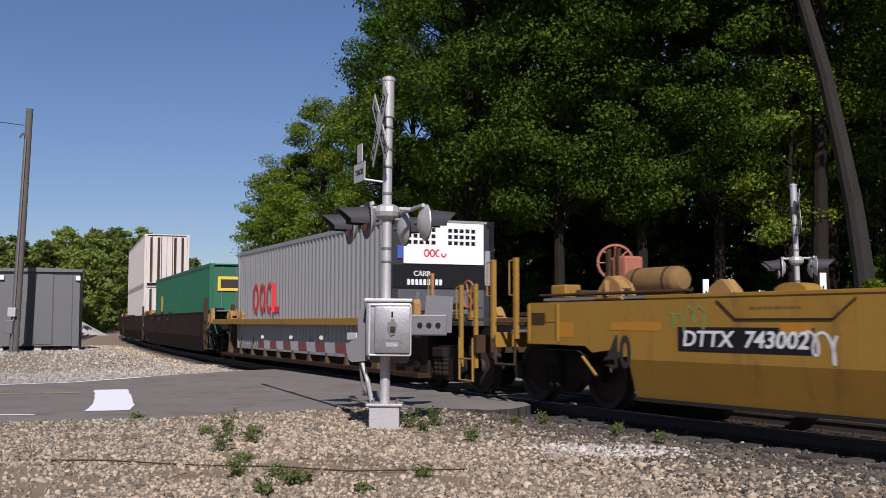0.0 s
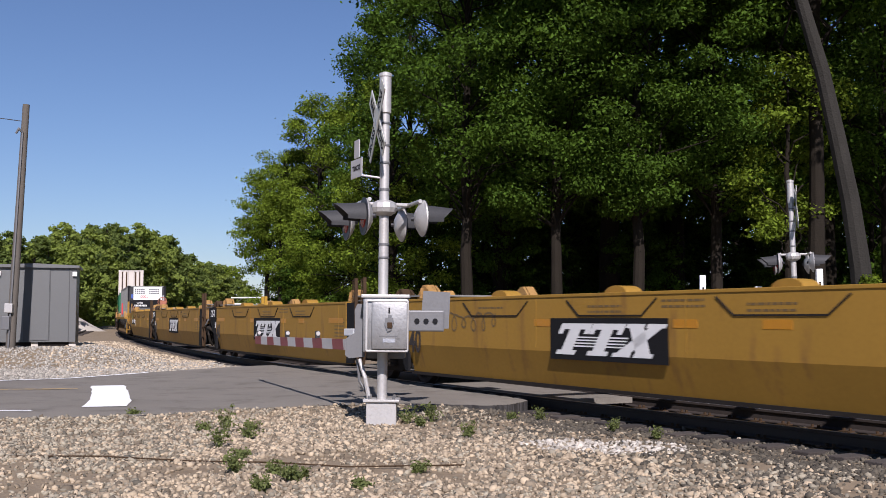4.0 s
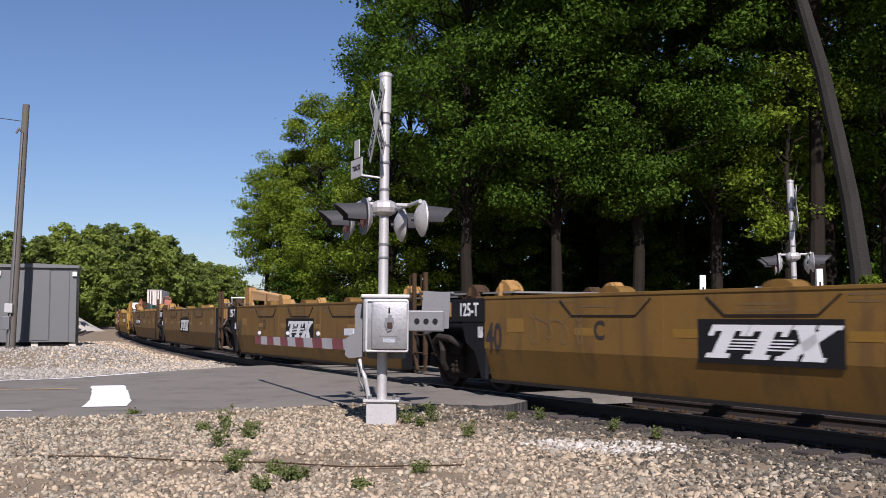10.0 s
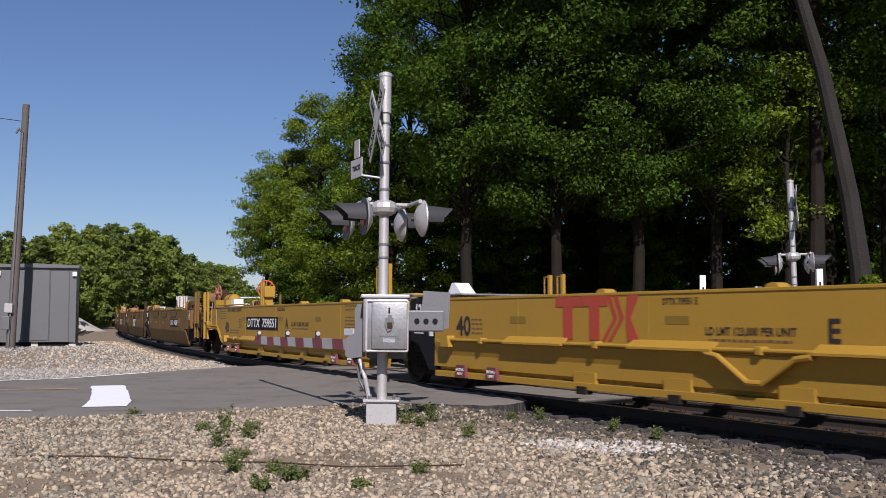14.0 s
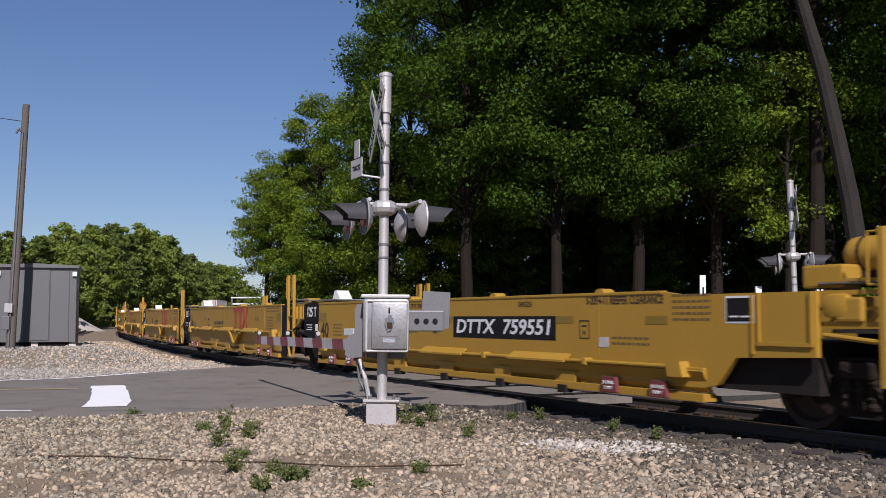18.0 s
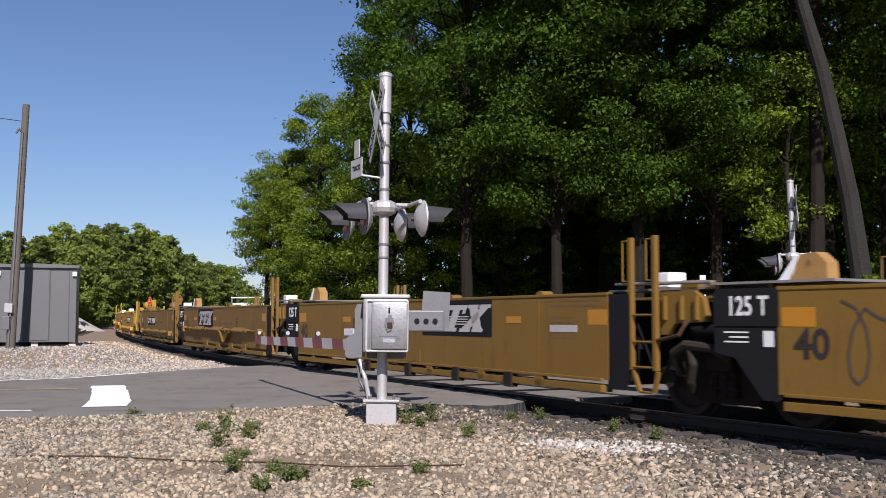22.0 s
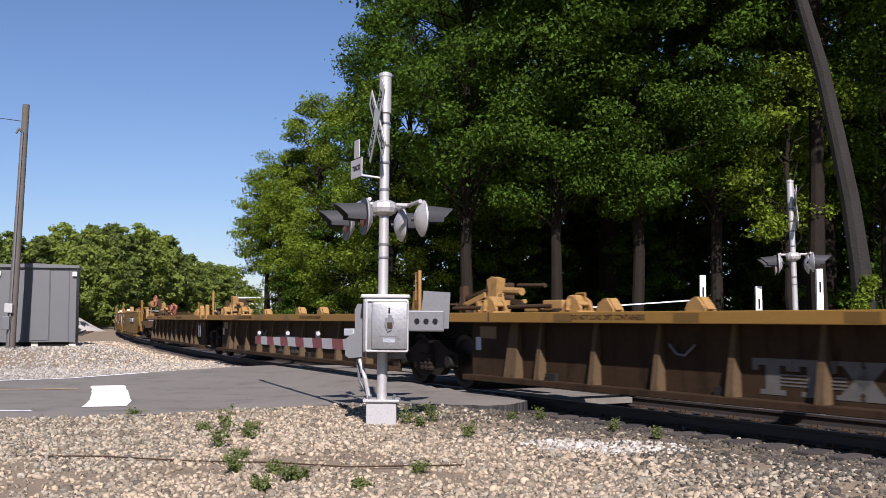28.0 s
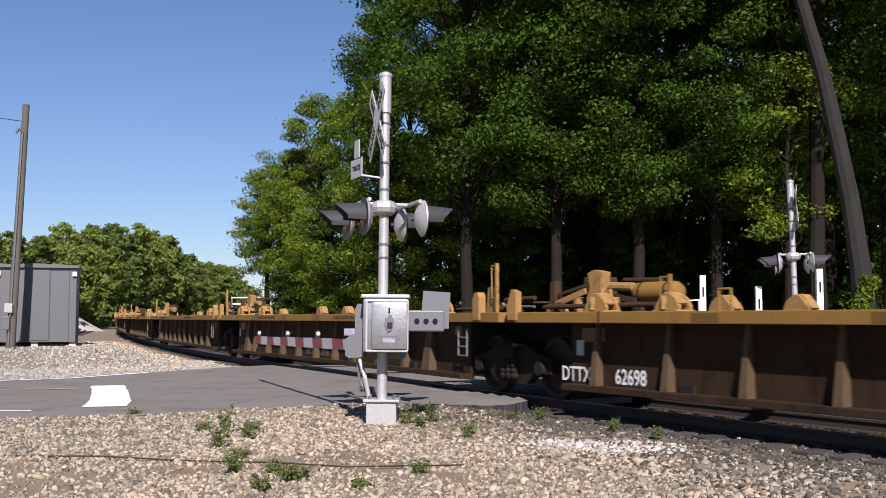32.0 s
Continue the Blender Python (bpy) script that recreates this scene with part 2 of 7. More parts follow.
def box(x0, x1, y0, y1, z0, z1, bm=None, bevel=0.0, m=None):
    bm = bm or bmesh.new()
    mat = Matrix.Translation(((x0 + x1) / 2, (y0 + y1) / 2, (z0 + z1) / 2)) @ Matrix.Diagonal((abs(x1 - x0), abs(y1 - y0), abs(z1 - z0), 1))
    r = bmesh.ops.create_cube(bm, size=1, matrix=(m @ mat) if m else mat)
    if bevel:
        vs = set(r["verts"])
        es = [e for e in bm.edges if e.verts[0] in vs and e.verts[1] in vs]
        bmesh.ops.bevel(bm, geom=es, offset=bevel, segments=2, affect="EDGES", profile=0.6)
    return bm


def rod(a, b, r, r2=None, seg=10, bm=None):
    """A round bar from a to b."""
    bm = bm or bmesh.new()
    a, b = Vector(a), Vector(b)
    d = b - a
    m = Matrix.Translation((a + b) / 2) @ d.to_track_quat("Z", "Y").to_matrix().to_4x4()
    bmesh.ops.create_cone(bm, cap_ends=True, segments=seg, radius1=r, radius2=r if r2 is None else r2, depth=d.length, matrix=m)
    return bm


def bar(a, b, w, h, bm=None):
    """A flat or square bar from a to b, w across and h high."""
    a, b = Vector(a), Vector(b)
    d = b - a
    m = Matrix.Translation((a + b) / 2) @ d.to_track_quat("Y", "Z").to_matrix().to_4x4()
    return box(-w / 2, w / 2, -d.length / 2, d.length / 2, -h / 2, h / 2, bm, 0, m)


def pipe(points, r, seg=8, bm=None):
    """A bent bar through points, with round knuckles."""
    bm = bm or bmesh.new()
    for a, b in zip(points, points[1:]):
        rod(a, b, r, None, seg, bm)
    for p in points[1:-1]:
        bmesh.ops.create_uvsphere(bm, u_segments=seg, v_segments=6, radius=r, matrix=Matrix.Translation(p))
    return bm


def prism(poly, lo, hi, axis="y", bm=None):
    """A polygon pushed from lo to hi along an axis; poly holds the other two coordinates in order."""
    bm = bm or bmesh.new()

    def at(p, v):
        return {"x": (v, p[0], p[1]), "y": (p[0], v, p[1]), "z": (p[0], p[1], v)}[axis]
    a = [bm.verts.new(at(p, lo)) for p in poly]
    b = [bm.verts.new(at(p, hi)) for p in poly]
    fs = [bm.faces.new(a), bm.faces.new(list(reversed(b)))]
    for i in range(len(poly)):
        j = (i + 1) % len(poly)
        fs.append(bm.faces.new((a[j], a[i], b[i], b[j])))
    bmesh.ops.recalc_face_normals(bm, faces=fs)
    return bm


def lathe(profile, seg=20, m=None, bm=None):
    """Turns (radius, height) pairs about z."""
    bm = bm or bmesh.new()
    m = m or Matrix()
    rings = []
    for r, z in profile:
        rings.append([bm.verts.new(m @ Vector((r * math.cos(2 * math.pi * i / seg), r * math.sin(2 * math.pi * i / seg), z))) for i in range(seg)])
    fs = []
    for a, b in zip(rings, rings[1:]):
        for i in range(seg):
            j = (i + 1) % seg
            fs.append(bm.faces.new((a[i], a[j], b[j], b[i])))
    fs.append(bm.faces.new(list(reversed(rings[0]))))
    fs.append(bm.faces.new(rings[-1]))
    bmesh.ops.recalc_face_normals(bm, faces=fs)
    return bm


def mesh_object(name, verts, faces, mat, parent=None):
    me = bpy.data.meshes.new(name)
    me.from_pydata(verts, [], faces)
    me.materials.append(mat)
    ob = new(name, me)
    if parent:
        ob.parent = parent
    return ob


def empty(name, label, category, group="", m=None):
    ob = new(name)
    if m:
        ob.matrix_world = m
    return tagged(ob, label, category, group)


LETTERS = {}


def lettering(text, size, mat, parent, m, name="lettering", squeeze=1.0, shear=0.0, weight=0.012, fit=0.0):
    """Flat raised letters, 3 mm thick, reading along x of the pose m, upright along y; origin at their middle."""
    key = (text, size, squeeze, shear, mat.name, weight, fit)
    if key not in LETTERS:
        cu = bpy.data.curves.new("letters", "FONT")
        cu.body, cu.size, cu.extrude, cu.shear = text, size, 0.0015, shear
        cu.offset = weight * size
        cu.align_x, cu.align_y = "CENTER", "CENTER"
        cu.resolution_u = 3
        tmp = new("letters", cu)
        bpy.context.view_layer.update()
        me = bpy.data.meshes.new_from_object(tmp.evaluated_get(bpy.context.evaluated_depsgraph_get()))
        bpy.data.objects.remove(tmp)
        if fit:
            xs = [v.co.x for v in me.vertices]
            squeeze = fit / (max(xs) - min(xs))
        me.transform(Matrix.Diagonal((squeeze, 1, 1, 1)))
        me.materials.clear()
        me.materials.append(mat)
        LETTERS[key] = me
    ob = tagged(new(name, LETTERS[key]), kind="stuff")
    ob.parent = parent
    ob.matrix_basis = m
    return ob


# ---- the track's line ----
SPEED = 13.03
LINE = []   # (s, x, y, heading): heading from +y towards +x, s grows the way the train goes


def lay_line():
    ds = 0.25

    def bend(s):
        if s < -30:
            return 0.0
        return 0.0050044 - 9.55767e-05 * s if s < 45 else (0.00129653 if s < 330 else 0.0)
    fore, back = [], []
    x, y, h, s = 1.65861, 18.265, -0.484875, 0.0
    while s < 560:
        fore.append((s, x, y, h))
        x, y, h, s = x + math.sin(h) * ds, y + math.cos(h) * ds, h + bend(s) * ds, s + ds
    x, y, h, s = 1.65861, 18.265, -0.484875, 0.0
    while s > -520:
        s -= ds
        h -= bend(s) * ds
        x, y = x - math.sin(h) * ds, y - math.cos(h) * ds
        back.append((s, x, y, h))
    LINE.extend(reversed(back))
    LINE.extend(fore)


lay_line()
LINE_A = np.array(LINE)
S0, DS = LINE[0][0], 0.25


def on_line(s, side=0.0):
    """Place and heading on the line at s, side metres to its left (the camera's side)."""
    i = (s - S0) / DS
    k = max(0, min(len(LINE) - 2, int(i)))
    u = i - k
    a, b = LINE[k], LINE[k + 1]
    x, y, h = (a[j] * (1 - u) + b[j] * u for j in (1, 2, 3))
    return x - math.cos(h) * side, y + math.sin(h) * side, h


def span_pose(s, length):
    """The pose of a stiff body of that length whose ends ride on the line, middle at s; its x points the way it goes."""
    x0, y0, _ = on_line(s - length / 2)
    x1, y1, _ = on_line(s + length / 2)
    return pose((x0 + x1) / 2, (y0 + y1) / 2, 0, 0, 0, math.degrees(math.atan2(y1 - y0, x1 - x0)))


def line_distance(x, y):
    d = np.hypot(LINE_A[:, 1] - x, LINE_A[:, 2] - y)
    i = int(d.argmin())
    h = LINE_A[i, 3]
    side = -(x - LINE_A[i, 1]) * math.cos(h) + (y - LINE_A[i, 2]) * math.sin(h)
    return float(d[i]), float(side), float(LINE_A[i, 0])

# ---- ground ----


# near and far edge of the road, in step
ROAD = [((-60, 11.5), (-60, 19.5)), ((-20, 13.0), (-20, 21.0)), ((-9.5, 13.7), (-9.5, 22.3)), ((-6.0, 14.0), (-8.2, 23.2)),
        ((-4.3, 14.4), (-7.0, 25.6)), ((-2.8, 15.5), (-5.4, 27.9)), ((-1.6, 16.1), (-4.2, 28.6)), ((-0.5, 16.25), (-3.0, 29.0)),
        ((0.75, 15.7), (-1.9, 29.4)), ((1.0, 15.85), (-1.6, 29.6)), ((1.2, 16.2), (-1.2, 29.8)), ((1.45, 16.75), (-0.9, 30.0)), ((3.3, 17.4), (0.2, 30.6)), ((4.6, 17.6), (1.2, 31.2)), ((9.0, 20.4), (6.0, 33.0)),
        ((16.0, 25.5), (13.0, 37.0)), ((40.0, 38.0), (36.0, 52.0))]


def near_edge(x):
    """The y of the road's near edge at x."""
    for (a, b), (c, d) in zip(ROAD, ROAD[1:]):
        if a[0] <= x <= c[0]:
            return a[1] + (c[1] - a[1]) * (x - a[0]) / (c[0] - a[0])
    return 16.0


def ground_z(x, y):
    z = -0.14
    d, side, s = line_distance(x, y)
    if d < 2.6:
        k = min(1.0, max(0.0, (2.6 - d) / 0.9))
        z += (-0.215 - z) * k * k * (3 - 2 * k)
    # gravel bank that carries the hut
    r = math.hypot((x + 14.0) / 9.0, (y - 34.0) / 6.0)
    if r < 1 and side > 2.2:
        k = min(1.0, (1 - r) * 2.2) * min(1.0, (side - 2.2) / 3.0)
        z += 0.5 * k * k * (3 - 2 * k)
    # gravel lies up to the road's near edge
    if -12 < x < 1.2 and 12 < y < 17.5 and d > 1.8:
        k = min(1.0, max(0.0, (y - near_edge(x) + 1.0) / 0.95))
        z += 0.062 * k
    if math.hypot(x, y) < 45:
        z += 0.025 * noise.noise((x * 0.7, y * 0.7, 3.0)) + 0.012 * noise.noise((x * 3.1, y * 3.1, 7.0))
    return z


def steps(*runs):
    out = []
    for a, b, d in runs:
        n = max(1, round((b - a) / d))
        out += [a + (b - a) * i / n for i in range(n)]
    return out + [runs[-1][1]]


def build_ground():
    xs = steps((-2600, -300, 460), (-300, -60, 30), (-60, -18, 3), (-18, 12, 0.35), (12, 40, 2.5), (40, 300, 30), (300, 2600, 460))
    ys = steps((-900, -60, 200), (-60, 4, 6), (4, 42, 0.35), (42, 120, 4), (120, 400, 25), (400, 3600, 500))
    verts = [(x, y, ground_z(x, y)) for y in ys for x in xs]
    nx = len(xs)
    faces = [(j * nx + i, j * nx + i + 1, (j + 1) * nx + i + 1, (j + 1) * nx + i) for j in range(len(ys) - 1) for i in range(nx - 1)]
    ob = mesh_object("ground", verts, faces, M["soil"])
    ob.data.shade_smooth()
    return tagged(ob, "brown gravelly ground with bare soil patches beside the track", "ground", kind="structure")


build_ground()

def road_z(x, y):
    d, side, s = line_distance(x, y)
    if y < near_edge(x) + 0.12:
        return -0.075 + 0.05 * math.exp(-(d / 3.2) ** 2)
    return -0.055 + 0.05 * math.exp(-(d / 3.2) ** 2)


def build_road():
    bm = bmesh.new()
    rows = []
    fine = []
    for (a, b), (c, d) in zip(ROAD, ROAD[1:]):
        n = 12
        for i in range(n):
            u = i / n
            fine.append((Vector(a).lerp(Vector(c), u), Vector(b).lerp(Vector(d), u)))
    fine.append((Vector(ROAD[-1][0]), Vector(ROAD[-1][1])))
    for k, (a, b) in enumerate(fine):
        row = []
        wob = 0.10 * noise.noise((k * 0.45, 0, 0)) + 0.05 * noise.noise((k * 1.7, 5, 0))
        for j in range(25):
            p = a.lerp(b, j / 24)
            if j == 0:
                p = p + Vector((0, wob))
            row.append(bm.verts.new((p.x, p.y, road_z(p.x, p.y))))
        rows.append(row)
    for r, q in zip(rows, rows[1:]):
        for j in range(24):
            bm.faces.new((r[j], q[j], q[j + 1], r[j + 1]))
    # leave slots for the rails
    gone = []
    for f in bm.faces:
        c = f.calc_center_median()
        if abs(c.x) < 20 and line_distance(c.x, c.y)[0] < 1.05:
            gone.append(f)
    bmesh.ops.delete(bm, geom=gone, context="FACES")
    # thickness
    ext = bmesh.ops.extrude_face_region(bm, geom=bm.faces[:])
    for v in [e for e in ext["geom"] if isinstance(e, bmesh.types.BMVert)]:
        v.co.z -= 0.16
    bmesh.ops.recalc_face_normals(bm, faces=bm.faces)
    bm.normal_update()
    # upright faces take the dark edge colour, as painted shade
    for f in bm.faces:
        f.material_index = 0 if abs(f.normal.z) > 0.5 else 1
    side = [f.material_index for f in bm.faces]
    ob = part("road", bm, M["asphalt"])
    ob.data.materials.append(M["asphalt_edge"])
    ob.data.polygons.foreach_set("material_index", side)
    return tagged(ob, "worn grey asphalt road rising to a railway crossing", "road", kind="structure")


build_road()


def ribbon(name, pts, width, mat, label, lift=0.006):
    """A painted line on the road."""
    bm = bmesh.new()
    prev = None
    dense = []
    for a, b in zip(pts, pts[1:]):
        n = max(1, int((Vector(b) - Vector(a)).length / 0.4))
        dense += [Vector(a).lerp(Vector(b), i / n) for i in range(n)]
    dense.append(Vector(pts[-1]))
    for i, p in enumerate(dense):
        d = (dense[min(i + 1, len(dense) - 1)] - dense[max(i - 1, 0)]).normalized()
        q = Vector((-d.y, d.x)) * width / 2
        w = 1 + 0.12 * noise.noise((i * 0.9, 1, width))
        row = [bm.verts.new((*(p + q * w), road_z(*(p + q)) + lift)), bm.verts.new((*(p - q * w), road_z(*(p - q)) + lift))]
        if prev:
            bm.faces.new((prev[0], prev[1], row[1], row[0]))
        prev = row
    bmesh.ops.recalc_face_normals(bm, faces=bm.faces)
    return tagged(part(name, bm, mat), label, "road marking", kind="structure")


ribbon("edge_line", [(-40, 20.15), (-20, 20.8), (-9.5, 21.95), (-8.2, 22.9), (-7.1, 25.2)], 0.16, M["white_line"], "worn white edge line along the road")
ribbon("edge_line", [(-40, 13.0), (-9.0, 14.9), (-5.85, 15.0)], 0.12, M["white_line"], "worn white edge line along the road")
ribbon("centre_line", [(-40, 16.4), (-20, 17.8), (-8.6, 19.2), (-6.8, 19.6)], 0.30, M["yellow_line"], "faded yellow centre line on grey asphalt")
ribbon("stop_line", [(-5.02, 15.6), (-5.25, 16.6), (-5.85, 18.5), (-6.5, 20.4)], 0.62, M["white_line"], "broad white stop line painted before the crossing", 0.009)

# ---- track ----


def sweep(name, profile, s0, s1, step, side, mat, parent=None, skip=None):
    """A (side, z) outline swept along the line."""
    bm = bmesh.new()
    prev = None
    s = s0
    while s <= s1 + 1e-6:
        row = []
        for a, z in profile:
            x, y, h = on_line(s, side + a)
            row.append(bm.verts.new((x, y, z)))
        if prev:
            n = len(row)
            for i in range(n):
                bm.faces.new((prev[i], prev[(i + 1) % n], row[(i + 1) % n], row[i]))
        else:
            bm.faces.new(row)
        prev = row
        s += step
    bm.faces.new(list(reversed(prev)))
    bmesh.ops.recalc_face_normals(bm, faces=bm.faces)
    return part(name, bm, mat, parent)


track = empty("railway_track", "curved single railway track with rusty rails on dark ties", "railway track")
tagged(track, kind="structure")
RAIL = [(-0.070, -0.170), (0.070, -0.170), (0.070, -0.158), (0.012, -0.140), (0.010, -0.045), (0.036, -0.034), (0.036, -0.006), (0.028, -0.003),
        (-0.028, -0.003), (-0.036, -0.006), (-0.036, -0.034), (-0.010, -0.045), (-0.012, -0.140), (-0.070, -0.158)]
HEAD = [(-0.026, -0.004), (0.026, -0.004), (0.024, 0.001), (-0.024, 0.001)]
for side in (0.753, -0.753):
    sweep("rail", RAIL, -60, 300, 1.0, side, M["rail"], track)
    sweep("railhead", HEAD, -60, 300, 1.0, side, M["railhead"], track)
# crossing surface between and beside the rails
sweep("crossing_panel", [(-0.62, -0.10), (0.62, -0.10), (0.62, -0.012), (0.56, -0.004), (-0.56, -0.004), (-0.62, -0.012)], -1.8, 11.0, 0.4, 0, M["asphalt"], track)
sweep("crossing_panel", [(0.83, -0.24), (1.35, -0.24), (1.35, -0.012), (1.3, -0.003), (0.87, -0.003), (0.83, -0.012)], 2.4, 11.0, 0.4, 0, M["asphalt"], track)
sweep("crossing_panel", [(-1.35, -0.24), (-0.83, -0.24), (-0.83, -0.012), (-0.87, -0.003), (-1.3, -0.003), (-1.35, -0.012)], -1.8, 11.0, 0.4, 0, M["asphalt"], track)

bmt = box(-0.115, 0.115, -1.38, 1.38, -0.355, -0.172, None, 0.012)
tie0 = part("tie", bmt, M["tie"], track)
tie_rng = random.Random(4)
plate0 = None
k = 0
s = -16.0
first = True
while k < 270:
    x, y, h = on_line(s)
    m = pose(x + tie_rng.uniform(-.03, .03), y, tie_rng.uniform(-.012, .004), 0, 0, 90 - math.degrees(h) - 90 + 90 + tie_rng.uniform(-1.5, 1.5))
    if first:
        tie0.matrix_basis = m
        first = False
    else:
        share("tie", tie0, m, track)
    s += 0.5
    k += 1
# tie plates and spikes of the nearest stretch
bmp = box(-0.09, 0.09, -0.17, 0.17, -0.172, -0.158)
for sx in (-0.05, 0.05):
    for sy in (-0.105, 0.105):
        box(sx - 0.012, sx + 0.012, sy - 0.018, sy + 0.018, -0.16, -0.125, bmp)
plate0 = part("tie_plate", bmp, M["brown_steel"], track)
s = -16.0
for k in range(60):
    for side in (0.753, -0.753):
        x, y, h = on_line(s, side)
        m = pose(x, y, 0, 0, 0, 90 - math.degrees(h))
        if k == 0 and side > 0:
            plate0.matrix_basis = m
        else:
            share("tie_plate", plate0, m, track)
    s += 0.5

# ---- the train ----
# In a unit's own space x points the way the train goes, y to the camera's side, z up from the rails.
MOVING = []   # (thing, when its middle passes the line's origin, stiff length)


def wall_sign(text, size, mat, unit, x, z, y=1.4535, **kw):
    """Letters on the camera's side of a unit."""
    return lettering(text, size, mat, unit, pose(x, y, z, 90, 0, 180), **kw)


def panel(name, unit, x0, x1, z0, z1, mat, y=1.451, t=0.003):
    return part(name, box(min(x0, x1), max(x0, x1), y - t, y + t, z0, z1), mat, unit)


def logo(unit, xa, z, w, h, mat, lean=0.30, slab=True):
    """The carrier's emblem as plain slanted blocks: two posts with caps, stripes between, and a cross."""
    bm = bmesh.new()

    def quad(a, b, c, d):
        prism([a, b, c, d], 1.4555, 1.4585, "y", bm)

    def at(u, v):   # u from left to right as seen, v up
        return (xa - (u + lean * (v - 0.5) * 0.5) * w, z + (v - 0.5) * h)

    def blk(u0, u1, v0, v1):
        quad(at(u0, v0), at(u1, v0), at(u1, v1), at(u0, v1))
    if not slab:
        for u in (0.0, 0.335):
            blk(u, u + 0.325, 0.76, 1.0)
            blk(u + 0.10, u + 0.225, 0.0, 0.76)
        for du in (0.0, 0.075):   # thin double chevron, then the broad half of a cross
            quad(at(0.655 + du, 1.0), at(0.70 + du, 1.0), at(0.775 + du, 0.5), at(0.73 + du, 0.5))
            quad(at(0.73 + du, 0.5), at(0.775 + du, 0.5), at(0.63 + du, 0.0), at(0.585 + du, 0.0))
        quad(at(0.885, 1.0), at(1.02, 1.0), at(0.92, 0.5), at(0.87, 0.5))
        quad(at(0.87, 0.5), at(0.92, 0.5), at(1.02, 0.0), at(0.88, 0.0))
        return tagged(part("emblem", bm, mat, unit), kind="stuff")
    for u in (0.0, 0.33):
        blk(u + 0.01, u + 0.335, 0.80, 0.98)
        blk(u + 0.01, u + 0.06, 0.66, 0.80)
        blk(u + 0.285, u + 0.335, 0.66, 0.80)
        blk(u + 0.12, u + 0.235, 0.16, 0.80)
        blk(u + 0.075, u + 0.28, 0.02, 0.16)
    quad(at(0.71, 0.86), at(0.84, 0.86), at(1.0, 0.14), at(0.87, 0.14))
    quad(at(0.88, 0.86), at(1.0, 0.86), at(0.82, 0.14), at(0.69, 0.14))
    for u0, u1, v0, v1 in ((0.675, 0.84, 0.86, 0.98), (0.86, 1.03, 0.86, 0.98), (0.66, 0.83, 0.02, 0.14), (0.86, 1.03, 0.02, 0.14)):
        blk(u0, u1, v0, v1)
    for v in (0.27, 0.36, 0.45, 0.54):
        blk(0.235, 0.45, v, v + 0.042)
        blk(0.565, 0.74, v, v + 0.042)
    return tagged(part("emblem", bm, mat, unit), kind="stuff")


def scribble(unit, x0, z0, w, h, mat, seed, loops=5):
    """Spray paint as a looping line."""
    rng = random.Random(seed)
    pts = []
    for k in range(loops):
        tall, wide, up, tip = rng.uniform(0.55, 1.0), rng.uniform(0.45, 1.1), rng.uniform(-0.18, 0.18), rng.uniform(-0.3, 0.3)
        for i in range(10):
            ph = 2 * math.pi * i / 10
            z = h * (0.5 * tall * math.cos(ph) + up)
            pts.append(Vector((x0 - (w * (k + i / 10) / loops + 0.5 * wide * w / loops * math.sin(ph) - tip * z * 0.4), 1.4535, z0 + z)))
    bm = bmesh.new()
    for a, b in zip(pts, pts[1:]):
        bar(a, b, 0.03 if "silver" in mat.name else 0.06, 0.03, bm)
    for v in bm.verts:
        v.co.y = 1.4515 if v.co.y < 1.4535 else 1.4545
    return tagged(part("graffiti", bm, mat, unit), kind="stuff")


def ladder(unit, x, z0, z1, y, mat, w=0.42, rungs=4):
    a = part("ladder", pipe([(x - w / 2, y, z1), (x - w / 2, y, z0)], 0.02), mat, unit)
    bm = pipe([(x + w / 2, y, z1), (x + w / 2, y, z0)], 0.02)
    for i in range(rungs):
        z = z0 + (z1 - z0) * (i + 0.02) / rungs
        rod((x - w / 2, y, z), (x + w / 2, y, z), 0.016, None, 8, bm)
    part("ladder", bm, mat, unit)
    return a


def post(unit, x, y, z0, z1, mat, w=0.062):
    """An upright with a grab iron on its side."""
    p = part("post", box(x - w / 2, x + w / 2, y - w / 2, y + w / 2, z0, z1, None, 0.006), mat, unit)
    part("grab_iron", pipe([(x + w / 2, y, z1 - 0.04), (x + w / 2 + 0.15, y, z1 - 0.04), (x + w / 2 + 0.15, y, z1 - 0.58), (x + w / 2, y, z1 - 0.58)], 0.012), mat, p)
    return p


def guide(unit, x, mat, y=1.25, z=1.60, s=1.0, name="container_guide"):
    """A pair of peaked plates with a slanting face between, to steer a container into the well."""
    bm = bmesh.new()
    peak = [(-0.27, 0), (0.27, 0), (0.27, 0.07), (0.20, 0.16), (0.06, 0.30), (-0.04, 0.30), (-0.20, 0.20), (-0.27, 0.08)]
    for lo in (0.05, -0.15):
        prism([(a * s, b * s) for a, b in peak], lo, lo + 0.05, "y", bm)
    bar((0.27 * s, 0, 0.05 * s), (0.05 * s, 0, 0.30 * s), 0.16, 0.03, bm)
    bar((-0.05 * s, 0, 0.30 * s), (-0.25 * s, 0, 0.12 * s), 0.16, 0.03, bm)
    bar((0.0, 0.14, 0.02), (0.02 * s, 0.11, 0.24 * s), 0.06, 0.05, bm)
    prism([(-0.30 * s, -0.03), (0.30 * s, -0.03), (0.27 * s, 0.02), (-0.27 * s, 0.02)], -0.18, 0.14, "y", bm)
    g = part(name, bm, mat, unit)
    g.matrix_basis = pose(x, y, z)
    share(name, g, pose(x, -y, z, 0, 0, 180), unit)
    return g


